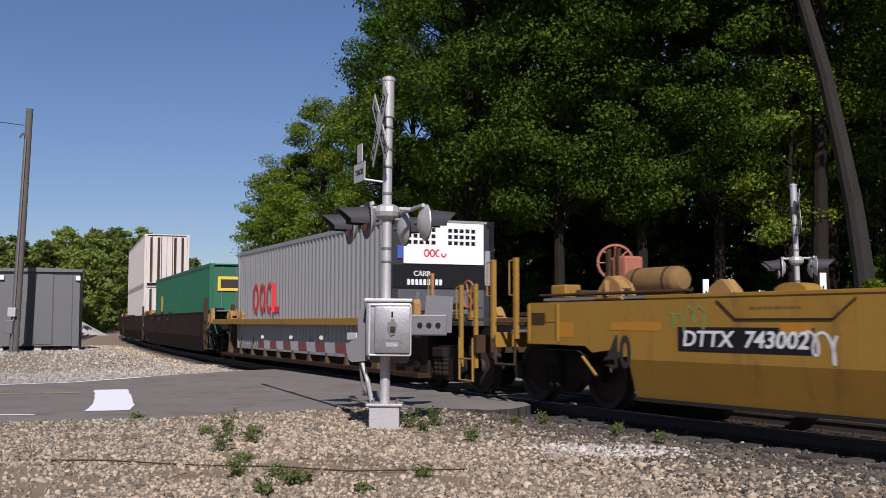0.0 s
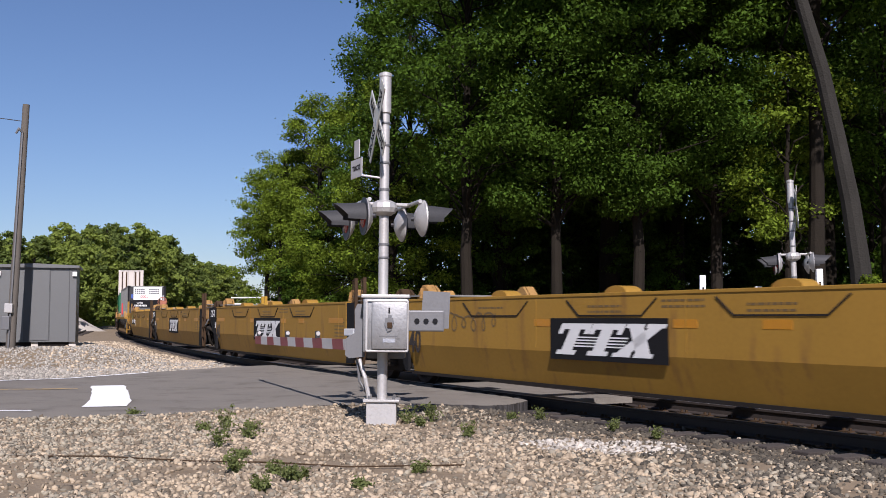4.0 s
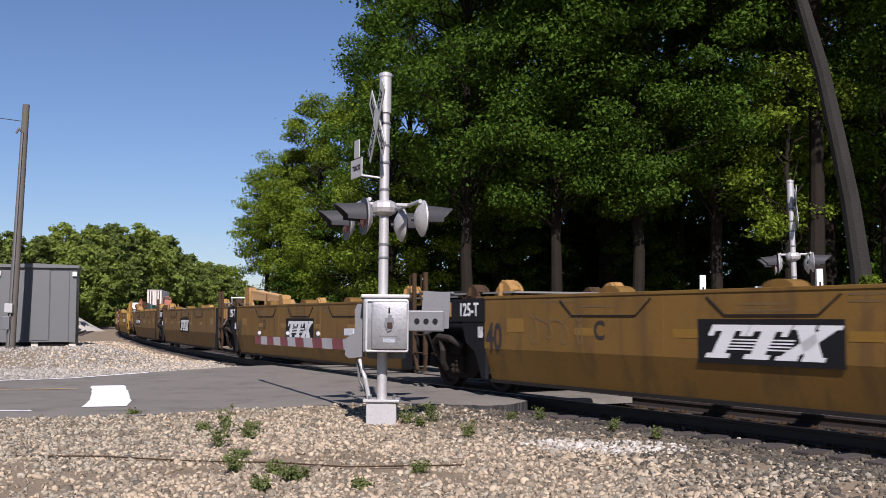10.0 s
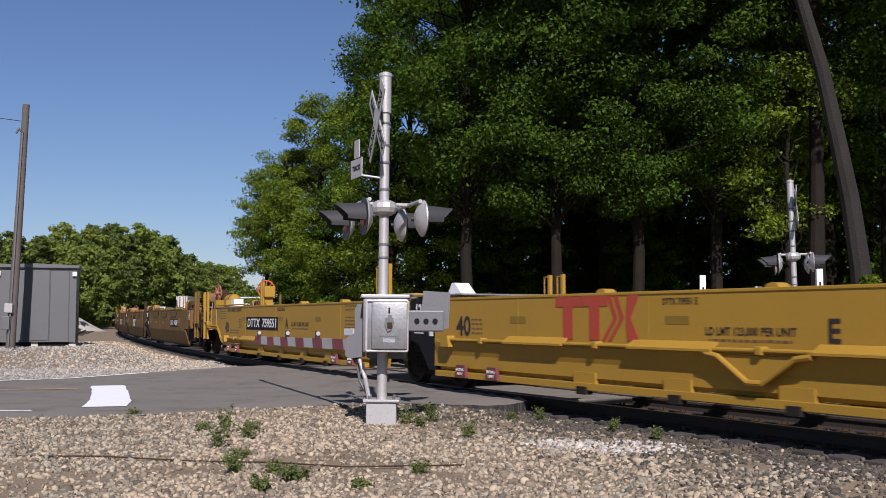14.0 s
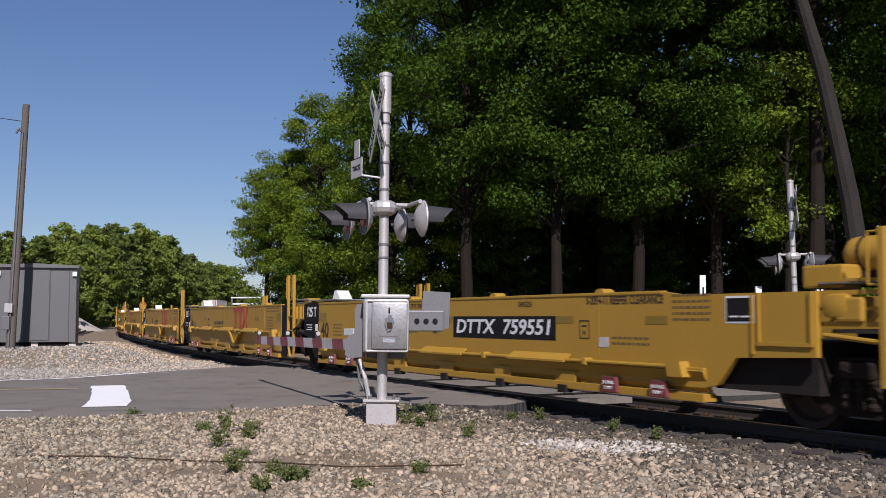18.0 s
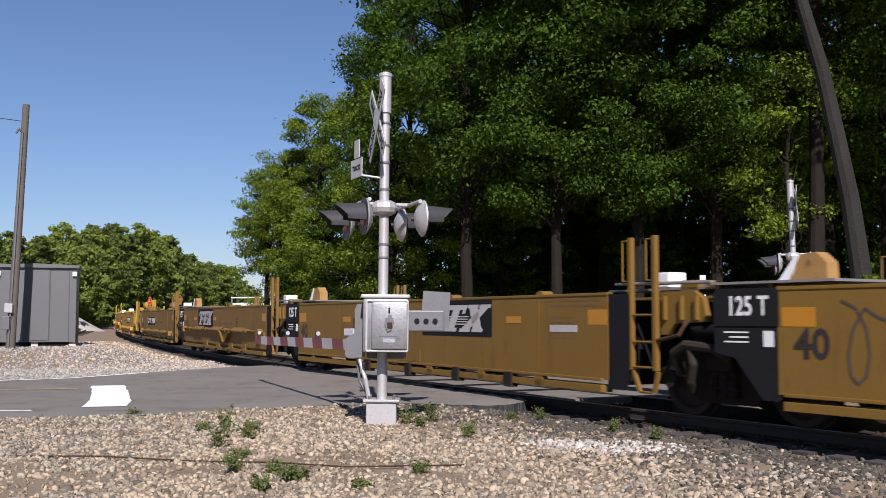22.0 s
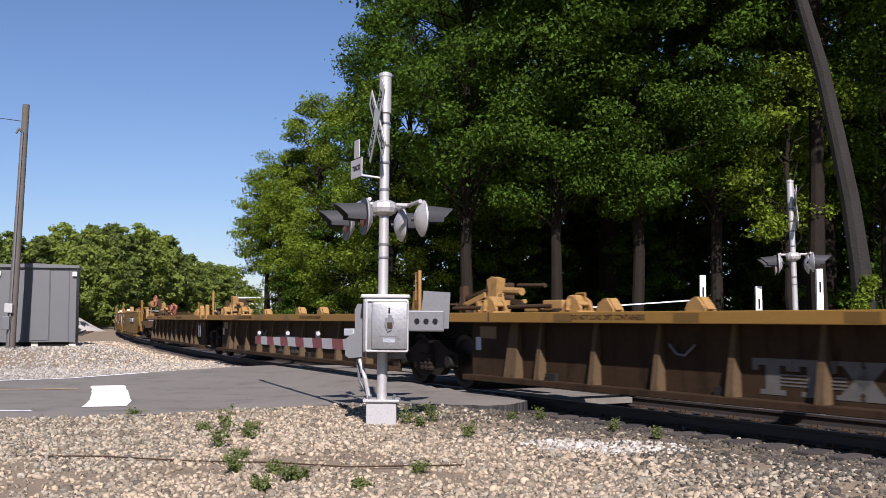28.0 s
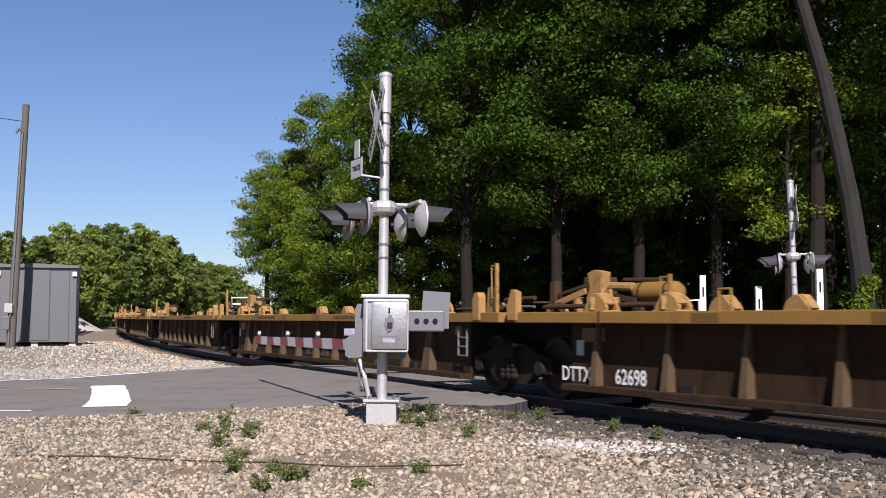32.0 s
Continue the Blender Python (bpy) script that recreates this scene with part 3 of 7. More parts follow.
def brake_wheel(unit, x, y, z, r, mat, turn=0.0):
    """A spoked hand wheel standing across the car's side."""
    mw = Matrix.Translation((x, y, z)) @ Euler((radians(90), 0, radians(turn))).to_matrix().to_4x4()
    bm = bmesh.new()
    seg = 24
    for i in range(seg):
        a, b = 2 * math.pi * i / seg, 2 * math.pi * (i + 1) / seg
        rod(mw @ Vector((r * math.cos(a), r * math.sin(a), 0)), mw @ Vector((r * math.cos(b), r * math.sin(b), 0)), 0.024, None, 6, bm)
    for i in range(8):
        a = 2 * math.pi * i / 8
        bar(mw @ Vector((0.05 * math.cos(a), 0.05 * math.sin(a), 0)), mw @ Vector((r * math.cos(a), r * math.sin(a), 0)), 0.035, 0.02, bm)
    rod(mw @ Vector((0, 0, -0.10)), mw @ Vector((0, 0, 0.06)), 0.075, None, 12, bm)
    return part("brake_wheel", bm, mat, unit)


def air_tank(unit, x, y, z, mat, r=0.18, half=0.42):
    tank = lathe([(0.02, -half), (r * 0.65, -half + 0.02), (r * 0.95, -half + 0.09), (r, -half + 0.15), (r, half - 0.15), (r * 0.95, half - 0.09), (r * 0.65, half - 0.02), (0.02, half)], 18,
                 Matrix.Translation((x, y, z)) @ Euler((0, radians(90), 0)).to_matrix().to_4x4())
    t = part("air_tank", tank, mat, unit, smooth=True)
    for dx in (-half * 0.55, half * 0.55):
        part("strap", lathe([(r + 0.001, -0.02), (r + 0.008, -0.02), (r + 0.008, 0.02), (r + 0.001, 0.02)], 18, Matrix.Translation((x + dx, y, z)) @ Euler((0, radians(90), 0)).to_matrix().to_4x4()), M["brown_steel"], t)
        part("tank_bracket", box(x + dx - 0.03, x + dx + 0.03, y - 0.12, y + 0.12, z - r - 0.18, z - r + 0.03), M["brown_steel"], t)
    return t


def tail_gear(u, xt, mats):
    """Open brake platform behind the last truck of a car."""
    body, gear, wheel_mat, tank_mat = mats
    dark = M["truck_steel"]
    part("centre_sill", box(xt - 1.6, xt + 1.2, -0.42, 0.42, 0.78, 1.10, None, 0.02), dark, u)
    part("platform", box(xt - 1.60, xt + 0.9, -1.15, 1.15, 1.10, 1.14), M["grating"], u)
    part("end_sill", box(xt - 1.66, xt - 1.54, -1.42, 1.42, 0.86, 1.10, None, 0.01), gear, u)
    part("coupler", box(xt - 1.98, xt - 1.6, -0.14, 0.14, 0.76, 0.96, None, 0.04), dark, u)
    for dx in (0.0, -0.62):
        post(u, xt + dx, 1.42, 0.56, 2.18, body, 0.075)
    part("rung", rod((xt, 1.42, 0.58), (xt - 0.62, 1.42, 0.58), 0.02, None, 8), body, u)
    part("rung", rod((xt, 1.42, 1.0), (xt - 0.62, 1.42, 1.0), 0.02, None, 8), body, u)
    part("brace", bar((xt - 0.66, 1.40, 1.62), (xt - 1.25, 1.30, 1.12), 0.05, 0.06), body, u)
    post(u, xt - 1.0, -1.40, 0.62, 2.1, body)
    brake_wheel(u, xt - 1.0, 0.80, 2.12, 0.29, wheel_mat, 12)
    part("brake_housing", box(xt - 1.15, xt - 0.82, 0.46, 0.72, 1.80, 2.24, None, 0.04), gear, u)
    part("brake_stand", prism([(xt - 1.36, 1.14), (xt - 0.88, 1.14), (xt - 1.0, 1.80), (xt - 1.24, 1.80)], 0.52, 0.62), gear, u)
    air_tank(u, xt + 0.32, 0.85, 1.96, tank_mat, 0.19, 0.58)
    # lattice rails along the platform's side
    for z, w in ((1.20, 0.05), (1.36, 0.035), (1.53, 0.05), (1.66, 0.03)):
        part("side_rail", box(xt - 1.58, xt + 0.9, 1.32, 1.36, z - w / 2, z + w / 2), gear, u)
    for k in range(4):
        x = xt + 0.75 - k * 0.52
        part("lattice_bar", bar((x, 1.33, 1.22), (x - 0.26, 1.33, 1.52), 0.03, 0.03), gear, u)
        part("lattice_bar", bar((x - 0.26, 1.335, 1.52), (x - 0.50, 1.335, 1.22), 0.03, 0.03), gear, u)
    part("walkway", box(xt - 1.0, xt + 0.95, 0.6, 1.30, 1.62, 1.65), M["grating"], u)
    part("valve_box", box(xt - 1.05, xt - 0.75, 1.1, 1.38, 1.15, 1.50, None, 0.03), gear, u)
    part("valve_box", box(xt + 0.28, xt + 0.62, 1.2, 1.42, 1.22, 1.48, None, 0.03), body, u)
    part("cylinder", rod((xt - 1.50, 1.0, 1.36), (xt - 0.80, 1.0, 1.36), 0.13, None, 14), tank_mat, u, smooth=True)
    part("lever", bar((xt - 0.5, 1.25, 1.6), (xt - 1.15, 1.25, 1.25), 0.07, 0.03), gear, u)
    part("brake_pipe", pipe([(xt + 0.8, 1.38, 1.08), (xt + 0.1, 1.42, 1.02), (xt - 0.6, 1.44, 1.06), (xt - 1.1, 1.44, 0.92), (xt - 1.55, 1.38, 0.96)], 0.028), gear, u)
    part("brake_pipe", pipe([(xt - 0.9, 1.3, 1.5), (xt - 1.0, 1.36, 1.75), (xt - 1.3, 1.3, 1.72)], 0.022), gear, u)
    part("air_hose", pipe([(xt - 1.6, 0.4, 0.92), (xt - 1.85, 0.45, 0.62), (xt - 2.0, 0.4, 0.55)], 0.03), M["black"], u)
    part("hand_brake_rod", pipe([(xt - 1.12, 1.0, 1.78), (xt - 1.3, 1.1, 1.2), (xt - 1.0, 1.3, 0.72)], 0.02), M["galv_dull"], u)
    # hanging step
    sx = xt - 1.15
    part("step", pipe([(sx + 0.24, 1.42, 1.1), (sx + 0.24, 1.42, 0.62), (sx - 0.24, 1.42, 0.62), (sx - 0.24, 1.42, 1.1)], 0.022), gear, u)


def lead_gear(u, xt, mats, xe):
    """Deck over the first truck of a car: brake wheel, tank, guides and end posts."""
    body, gear, wheel_mat, tank_mat = mats
    dark = M["truck_steel"]
    tall = xe > xt + 1.0
    part("centre_sill", box(xt - 0.6, xt + 1.75, -0.42, 0.42, 0.78, 1.10, None, 0.02), dark, u)
    part("deck", box(xt - 2.7, xe - 0.05, -1.2, 1.2, 1.58, 1.62), M["grating"], u)
    part("platform", box(xe - 0.1, xt + 1.75, -1.1, 1.1, 1.10, 1.14), M["grating"], u)
    part("end_sill", box(xt + 1.72, xt + 1.82, -1.42, 1.42, 0.86, 1.10, None, 0.01), body, u)
    part("coupler", box(xt + 1.75, xt + 2.05, -0.14, 0.14, 0.76, 0.96, None, 0.04), dark, u)
    posts = (2.28, 1.78) if tall else (1.78, 1.15)
    for dx in posts:
        post(u, xt + dx, 1.42, 0.56 if tall else 1.0, 2.12 if tall else 2.26, body, 0.07)
    if tall:
        for z in (0.58, 1.12):
            part("rung", rod((xt + posts[0], 1.42, z), (xt + posts[1], 1.42, z), 0.02, None, 8), body, u)
        part("post_arm", box(xt + 1.7, xt + 2.3, 1.30, 1.40, 1.06, 1.14), body, u)
    else:
        part("side_rail", box(xe - 0.05, xt + 1.8, 1.36, 1.40, 1.22, 1.27), gear, u)
        part("step", pipe([(xt + 1.75, 1.42, 1.05), (xt + 1.72, 1.42, 0.60), (xt + 1.2, 1.42, 0.60), (xt + 1.17, 1.42, 1.05)], 0.022), gear, u)
    for y in (0.95, -0.95):
        part("side_rail", box(xe - 0.05, xt + 1.78, y - 0.03, y + 0.03, 1.36, 1.42), gear, u)
    wx = xt + 1.90 if tall else xt + 1.15
    brake_wheel(u, wx, -0.58, 2.24, 0.29, wheel_mat, 60)
    for dx in (-0.12, 0.12):
        part("wheel_post", box(wx - 0.18 + dx, wx - 0.12 + dx, -0.44, -0.38, 1.1, 2.46), body if tall else gear, u)
    part("brake_housing", box(wx - 0.45, wx - 0.12, -0.78, -0.40, 1.95, 2.33, None, 0.04), body if tall else wheel_mat, u)
    part("brake_stand", box(wx - 0.34, wx - 0.20, -0.72, -0.45, 1.12, 1.97), gear, u)
    if wheel_mat == M["orange"]:
        air_tank(u, xt + 0.85, 0.85, 1.83, tank_mat, 0.20, 0.50)
        part("deck_box", prism([(xt + 1.40, 1.60), (xt + 1.16, 1.60), (xt + 1.12, 1.84), (xt + 1.44, 1.84)], 1.0, 1.3), body, u)
        part("valve_gear", box(xt + 1.44, xt + 1.68, 1.0, 1.25, 1.30, 1.62, None, 0.03), body, u)
    else:
        air_tank(u, xt - 0.30, -0.15, 1.88, tank_mat, 0.21, 0.60)
        part("valve_gear", box(xt + 0.1, xt + 0.8, 0.5, 1.0, 1.62, 1.74, None, 0.03), gear, u)
    part("side_rail", rod((xe - 0.1, 1.30, 1.66), (xt - 2.5, 1.30, 1.66), 0.022), gear, u)
    part("valve_box", box(xt + 0.2, xt + 0.55, 0.9, 1.2, 1.62, 1.82, None, 0.03), body, u)
    # framed board on the end of the side
    for bx in ((xe - 0.04, xe), (xe - 0.75, xe - 0.71)):
        part("board_frame", box(*bx, 1.45, 1.475, 0.95, 1.53), body, u)
    part("board_frame", box(xe - 0.75, xe, 1.45, 1.478, 0.94, 0.98), body, u)
    part("slot_plate", box(xe - 0.42, xe - 0.10, 1.452, 1.466, 1.24, 1.40), gear, u)
    part("slot_plate", box(xe - 0.66, xe - 0.44, 1.452, 1.458, 1.26, 1.39), M["galv_dull"] if tall else body, u)


def joint_front(unit, xf, mats, code, mode):
    """The black-ended front of a unit that shares a truck."""
    body, dark = mats
    if mode == "smooth":
        upper = [(xf - 0.02, 1.20), (xf - 0.02, 1.585), (xf + 1.05, 1.585), (xf + 1.05, 1.20)]
        lower = [(xf - 0.02, 0.28), (xf - 0.02, 1.20), (xf + 0.72, 1.20), (xf + 0.60, 0.86), (xf + 0.30, 0.70), (xf + 0.10, 0.28)]
    else:
        upper = [(xf - 0.02, 1.17), (xf - 0.02, 1.56), (xf + 0.03, 1.60), (xf + 0.88, 1.60), (xf + 0.93, 1.55), (xf + 0.93, 1.17)]
        lower = [(xf - 0.02, 0.34), (xf - 0.02, 1.17), (xf + 0.93, 1.17), (xf + 0.93, 0.86), (xf + 0.62, 0.80), (xf + 0.22, 0.34)]
    ink = M["plate_black"]
    for lo, hi in ((1.38, 1.46), (-1.46, -1.38)):
        part("end_panel", prism(upper, lo, hi), ink, unit)
        part("end_panel", prism(lower, lo + 0.012 * (1 if lo > 0 else 0), hi - 0.012), ink, unit)
    part("end_bulkhead", box(xf - 0.02, xf + 0.10, -1.36, 1.36, 0.35, 1.50), dark, unit)
    part("end_beam", box(xf + 0.1, xf + 1.25, -0.5, 0.5, 0.85, 1.25, None, 0.03), dark, unit)
    part("end_deck", box(xf - 0.6, xf + 1.3, -1.25, 1.25, 1.66, 1.69), M["grating"], unit)
    for x in (xf - 0.5, xf + 0.3, xf + 1.1):
        part("deck_bracket", box(x - 0.03, x + 0.03, 1.1, 1.2, 1.5, 1.66), body, unit)
    if code:
        xs = xf + 0.42 if mode == "tall" else xf + 0.48
        wall_sign(code, 0.31, M["lettering"], unit, xs, 1.39, 1.4625, squeeze=0.82, weight=0.02)
        panel("data_sticker", unit, xf + 0.06, xf + 0.20, 0.94, 1.12, M["lettering"] if mode == "tall" else M["worn_line"], 1.4515)
        for k in range(3 if mode == "tall" else 0):
            panel("data_line", unit, xf + 0.42, xf + 0.78 - 0.08 * (k % 2), 1.09 - k * 0.055, 1.108 - k * 0.055, M["lettering"], 1.4495, 0.002)


def joint_rear(unit, xr, mats, pale=False, tall=False):
    """The open back of a unit: black end, side ladder, casting and pipes before the truck."""
    body, dark = mats
    ink = M["plate_black"]
    for lo, hi in ((1.37, 1.44), (-1.44, -1.37)):
        part("end_panel", prism([(xr + 0.02, 0.30), (xr + 0.02, 1.585), (xr - 0.46, 1.585), (xr - 0.46, 0.62), (xr - 0.30, 0.30)], lo, hi), ink, unit)
    part("end_bulkhead", box(xr - 0.10, xr + 0.02, -1.36, 1.36, 0.35, 1.50), ink, unit)
    part("end_beam", box(xr - 2.2, xr - 0.1, -0.55, 0.55, 0.78, 1.1, None, 0.03), ink, unit)
    part("end_deck", box(xr - 1.9, xr + 0.3, -1.2, 1.2, 1.62, 1.65), M["grating"], unit)
    pole = body if tall else M["brown_steel"]
    a = post(unit, xr - 0.46, 1.40, 0.58, 2.33 if tall else 2.10, pole, 0.07)
    b = post(unit, xr - 0.96, 1.40, 0.58, 2.33 if tall else 2.10, pole, 0.07)
    part("step_leg", bar((xr - 0.50, 1.40, 0.57), (xr - 0.62, 1.40, 0.30), 0.05, 0.05), pole, unit)
    part("step_leg", bar((xr - 1.0, 1.40, 0.57), (xr - 0.92, 1.40, 0.30), 0.05, 0.05), pole, unit)
    for z in (0.30, 0.62, 0.95, 1.30):
        w = 0.13 if z < 0.4 else 0.0
        part("rung", rod((xr - 0.50 - w, 1.41, z), (xr - 1.0 + w, 1.41, z), 0.017, None, 8), pole, unit)
    # cast end plate with ribs
    cast = part("end_casting", prism([(xr - 0.98, 1.05), (xr - 0.98, 1.60), (xr - 1.62, 1.60), (xr - 1.78, 1.50), (xr - 1.85, 1.22), (xr - 1.25, 1.19), (xr - 1.12, 1.05)], 1.26, 1.34), body if tall else M["tan_cast"], unit)
    for x in (xr - 1.10, xr - 1.42, xr - 1.70):
        part("rib", box(x - 0.02, x + 0.02, 1.34, 1.39, 1.24, 1.54), body if tall else M["tan_cast"], cast)
    part("brake_pipe", pipe([(xr - 0.75, 1.36, 0.95), (xr - 1.05, 1.42, 0.98), (xr - 1.45, 1.44, 1.05), (xr - 1.5, 1.40, 1.16), (xr - 1.55, 1.3, 1.28)], 0.026), M["brown_steel"] if tall else M["galv_dull"], unit)
    part("air_hose", pipe([(xr - 1.2, 1.2, 0.55), (xr - 1.25, 1.35, 0.82), (xr - 1.5, 1.38, 0.93), (xr - 1.95, 1.36, 0.90), (xr - 2.1, 1.2, 0.78)], 0.06), M["hose"], unit, smooth=True)
    part("air_hose", pipe([(xr - 1.55, 1.36, 0.92), (xr - 1.62, 1.36, 0.70), (xr - 1.5, 1.30, 0.48), (xr - 1.42, 1.2, 0.36)], 0.055), M["hose"], unit, smooth=True)
    part("hand_rail", rod((xr, 1.3, 1.72), (xr - 1.9, 1.3, 1.70), 0.022), M["grating"], unit)
    part("brake_cylinder", rod((xr - 1.95, 0.95, 1.12), (xr - 1.25, 0.95, 1.12), 0.13, None, 14), ink, unit, smooth=True)
    part("valve_box", box(xr - 1.55, xr - 1.2, 0.9, 1.2, 1.56, 1.74, None, 0.02), body if tall else ink, unit)
    if pale:
        part("deck_box", box(xr - 0.92, xr - 0.62, 0.85, 1.15, 1.66, 1.86, None, 0.02), M["white"], unit)


def well_floor(unit, x0, x1, mat):
    for k in range(4):
        x = x0 + (x1 - x0) * (0.1 + 0.8 * k / 3)
        part("floor_beam", box(x - 0.12, x + 0.12, -1.26, 1.26, 0.28, 0.42), mat, unit)


def side_outline(length, front, rear, tall=False):
    """Where the side plates start and end."""
    f = length / 2 - (0.50 if tall else 0.80) if front == "joint" else length / 2 + (1.15 if tall else 0.78)
    r = -(length / 2 - (2.47 if tall else 2.35)) if rear == "joint" else -(length / 2 - 0.85)
    return f, r


def arch_poly(f, r, length, front, rear, z0, z1, drop, tall=False):
    """The side plate's outline, raised over an end truck."""
    p = []
    if front == "end":
        k = 0.95 if tall else 0.60
        p += [(f, z1 - drop), (f, 0.93), (f - 1.95 + k, 0.93), (f - 2.1 + k, 0.84), (f - 2.45 + k, z0 + 0.08), (f - 2.6 + k, z0)]
    else:
        p += [(f, z1), (f, z0)]
    if rear == "end":
        p += [(r + 1.75, z0), (r + 1.5, z0 + 0.05), (r + 1.2, max(0.80, z0 + 0.06)), (r, max(0.84, z0 + 0.08)), (r, z1 - drop), (r + 2.1, z1 - drop), (r + 2.5, z1)]
    else:
        p += [(r, z0), (r, z1)]
    if front == "end":
        p += [(f - 2.9, z1), (f - 2.6, z1 - drop)]
    return p


def unit_smooth(length, front, rear, paint, code="125-T"):
    """A well unit whose side plate folds inwards below and carries pocket-shaped stiffeners."""
    u = empty("well_car_unit", "empty yellow intermodal well car unit with folded steel sides", "railway wagon", "well car units of the train")
    body, dark = M[paint], M["grime"]
    f, r = side_outline(length, front, rear)
    zb, zm, zt = 0.26, 0.80, 1.60
    for sg in (1, -1):
        lo, hi = sorted((sg * 1.36, sg * 1.45))
        up = arch_poly(f, r, length, front, rear, zm, zt, 0.0 if "end" not in (front, rear) else 0.05)
        fx, rx = (f - 2.25 if front == "end" else f), (r + 1.45 if rear == "end" else r)
        part("side_plate", prism(up, lo, hi), body, u)
        # lower plate leans in
        prof = [(sg * 1.45, zm + 0.002), (sg * 1.45, zm - 0.03), (sg * 1.30, zb), (sg * 1.22, zb), (sg * 1.37, zm + 0.002)]
        part("lower_side_plate", prism(prof, rx, fx, "x"), body, u)
        part("bottom_rail", box(rx, fx, *sorted((sg * 1.10, sg * 1.34)), 0.22, 0.27), dark, u)
        part("top_rail", box(r + (2.4 if rear == "end" else 0), f - (2.6 if front == "end" else 0), *sorted((sg * 1.33, sg * 1.462)), zt - 0.035, zt + 0.012, None, 0.008), body, u)
    shift = 0.22 if front == "end" else 0.0
    for k, a in enumerate((2.86, 5.84, 8.88)):
        xa = length / 2 - a - shift
        bm = bmesh.new()
        pts = [(xa, 1.452, zt - 0.08), (xa - 0.29, 1.452, 1.295), (xa - 1.67, 1.452, 1.295), (xa - 1.97, 1.452, zt - 0.08)]
        for p, q in zip(pts, pts[1:]):
            bar(p, q, 0.02, 0.022, bm)
        part("pocket_seam", bm, dark, u)
        if rear == "end" and k == 0:
            continue
        # half-round latch over the top rail
        lug = [(0.23 * math.cos(math.pi * q / 8), max(0.0, 0.10 * math.sin(math.pi * q / 8))) for q in range(9)]
        part("stacking_lug", prism(lug, 1.12, 1.40), body, u).matrix_basis = pose(xa - 1.06, 0, zt + 0.008)
        small_print(u, xa - 0.5, 1.41, 2 if k else 1, 0.75, M["faint_lettering"], 70 + k)
    for a in (5.05, 8.35, 12.55):
        part("weld_seam", box(length / 2 - a - 0.007, length / 2 - a + 0.007, 1.4495, 1.4545, zm + 0.02, zt - 0.05), body, u)
    well_floor(u, r + 3, f - 3, dark)
    if front == "joint":
        joint_front(u, f, (body, dark), code, "smooth")
        guide(u, f - 0.20, M["deck_tan"], y=1.12, s=0.9)
        guide(u, f + 0.55, M["brown_steel"], s=0.7)
    else:
        lead_gear(u, length / 2, (body, M["brown_steel"], M["rusty_orange"], M["tan_cast"]), f)
        guide(u, length / 2 - 0.80, M["deck_tan"], y=1.1, s=1.0)
        part("arch_edge", pipe([(f - 1.3, 1.46, 0.78), (f - 1.6, 1.46, 0.53)], 0.022), body, u)
        end_details(u, f, 1, body)
    if rear == "end":
        part("end_bulkhead", box(r + 0.1, r + 1.5, -1.3, 1.3, 0.42, 1.0), dark, u)
    if front == "end":
        part("end_bulkhead", box(f - 2.5, f - 2.2, -1.3, 1.3, 0.35, 1.5), dark, u)
    if rear == "joint":
        joint_rear(u, r, (body, dark))
        guide(u, r + 0.28, M["deck_tan"], y=1.12, s=0.9)
    else:
        tail_gear(u, -length / 2, (body, M["brown_steel"], M["rusty_orange"], M["tan_cast"]))
        guide(u, r + 1.75, M["deck_tan"], s=1.1)
        guide(u, r + 1.08, M["brown_steel"], s=1.0)
        end_details(u, r, -1, body)
        part("latch_bar", rod((length / 2 - 2.95, 1.33, zt + 0.03), (length / 2 - 4.95, 1.33, zt + 0.03), 0.10, None, 16), body, u, smooth=True)
    return u


def end_details(u, xe, sg, body, tall=False):
    """Colour patch by the front board, or the framed placard near the back end."""
    if sg > 0:
        panel("colour_patch", u, xe - (1.24 if tall else 1.08), xe - (0.78 if tall else 0.74), 1.27 if tall else 1.05, 1.55 if tall else 1.26, M["mustard"] if tall else M["orange_patch"])
        return
    xb = xe + (1.12 if tall else 0.38)
    if not tall:
        part("placard_frame", box(xb - 0.36, xb + 0.36, 1.45, 1.470, 0.96, 1.54), body, u)
    else:
        for bx in ((xe + 0.03, xe + 0.07), (xe + 0.80, xe + 0.84)):
            part("board_frame", box(*bx, 1.45, 1.475, 0.97, 1.55), body, u)
        part("board_frame", box(xe + 0.03, xe + 0.84, 1.45, 1.478, 0.95, 0.99), body, u)
        part("end_box", box(xe - 0.40, xe - 0.05, 1.15, 1.44, 1.26, 1.52, None, 0.08), body, u, smooth=True)
        part("deck_box", box(xe - 0.20, xe + 0.36, 0.95, 1.25, 1.58, 1.84, None, 0.03), body, u)
    panel("placard_border", u, xb - 0.23, xb + 0.23, 1.20, 1.52, M["lettering"], 1.474 if not tall else 1.452)
    panel("placard", u, xb - 0.205, xb + 0.205, 1.225, 1.495, M["plate_black"], 1.479 if not tall else 1.458)
    for k in range(2):
        panel("placard_mark", u, xb - 0.17 + 0.18 * k, xb - 0.02 + 0.18 * k, 1.27, 1.29 + 0.16 * (1 - k) * (not tall), M["lettering"], 1.484 if not tall else 1.463, 0.002)
    part("end_seam", box(xe + 0.90, xe + 0.94, 1.45, 1.47, 0.85, 1.52), body, u)


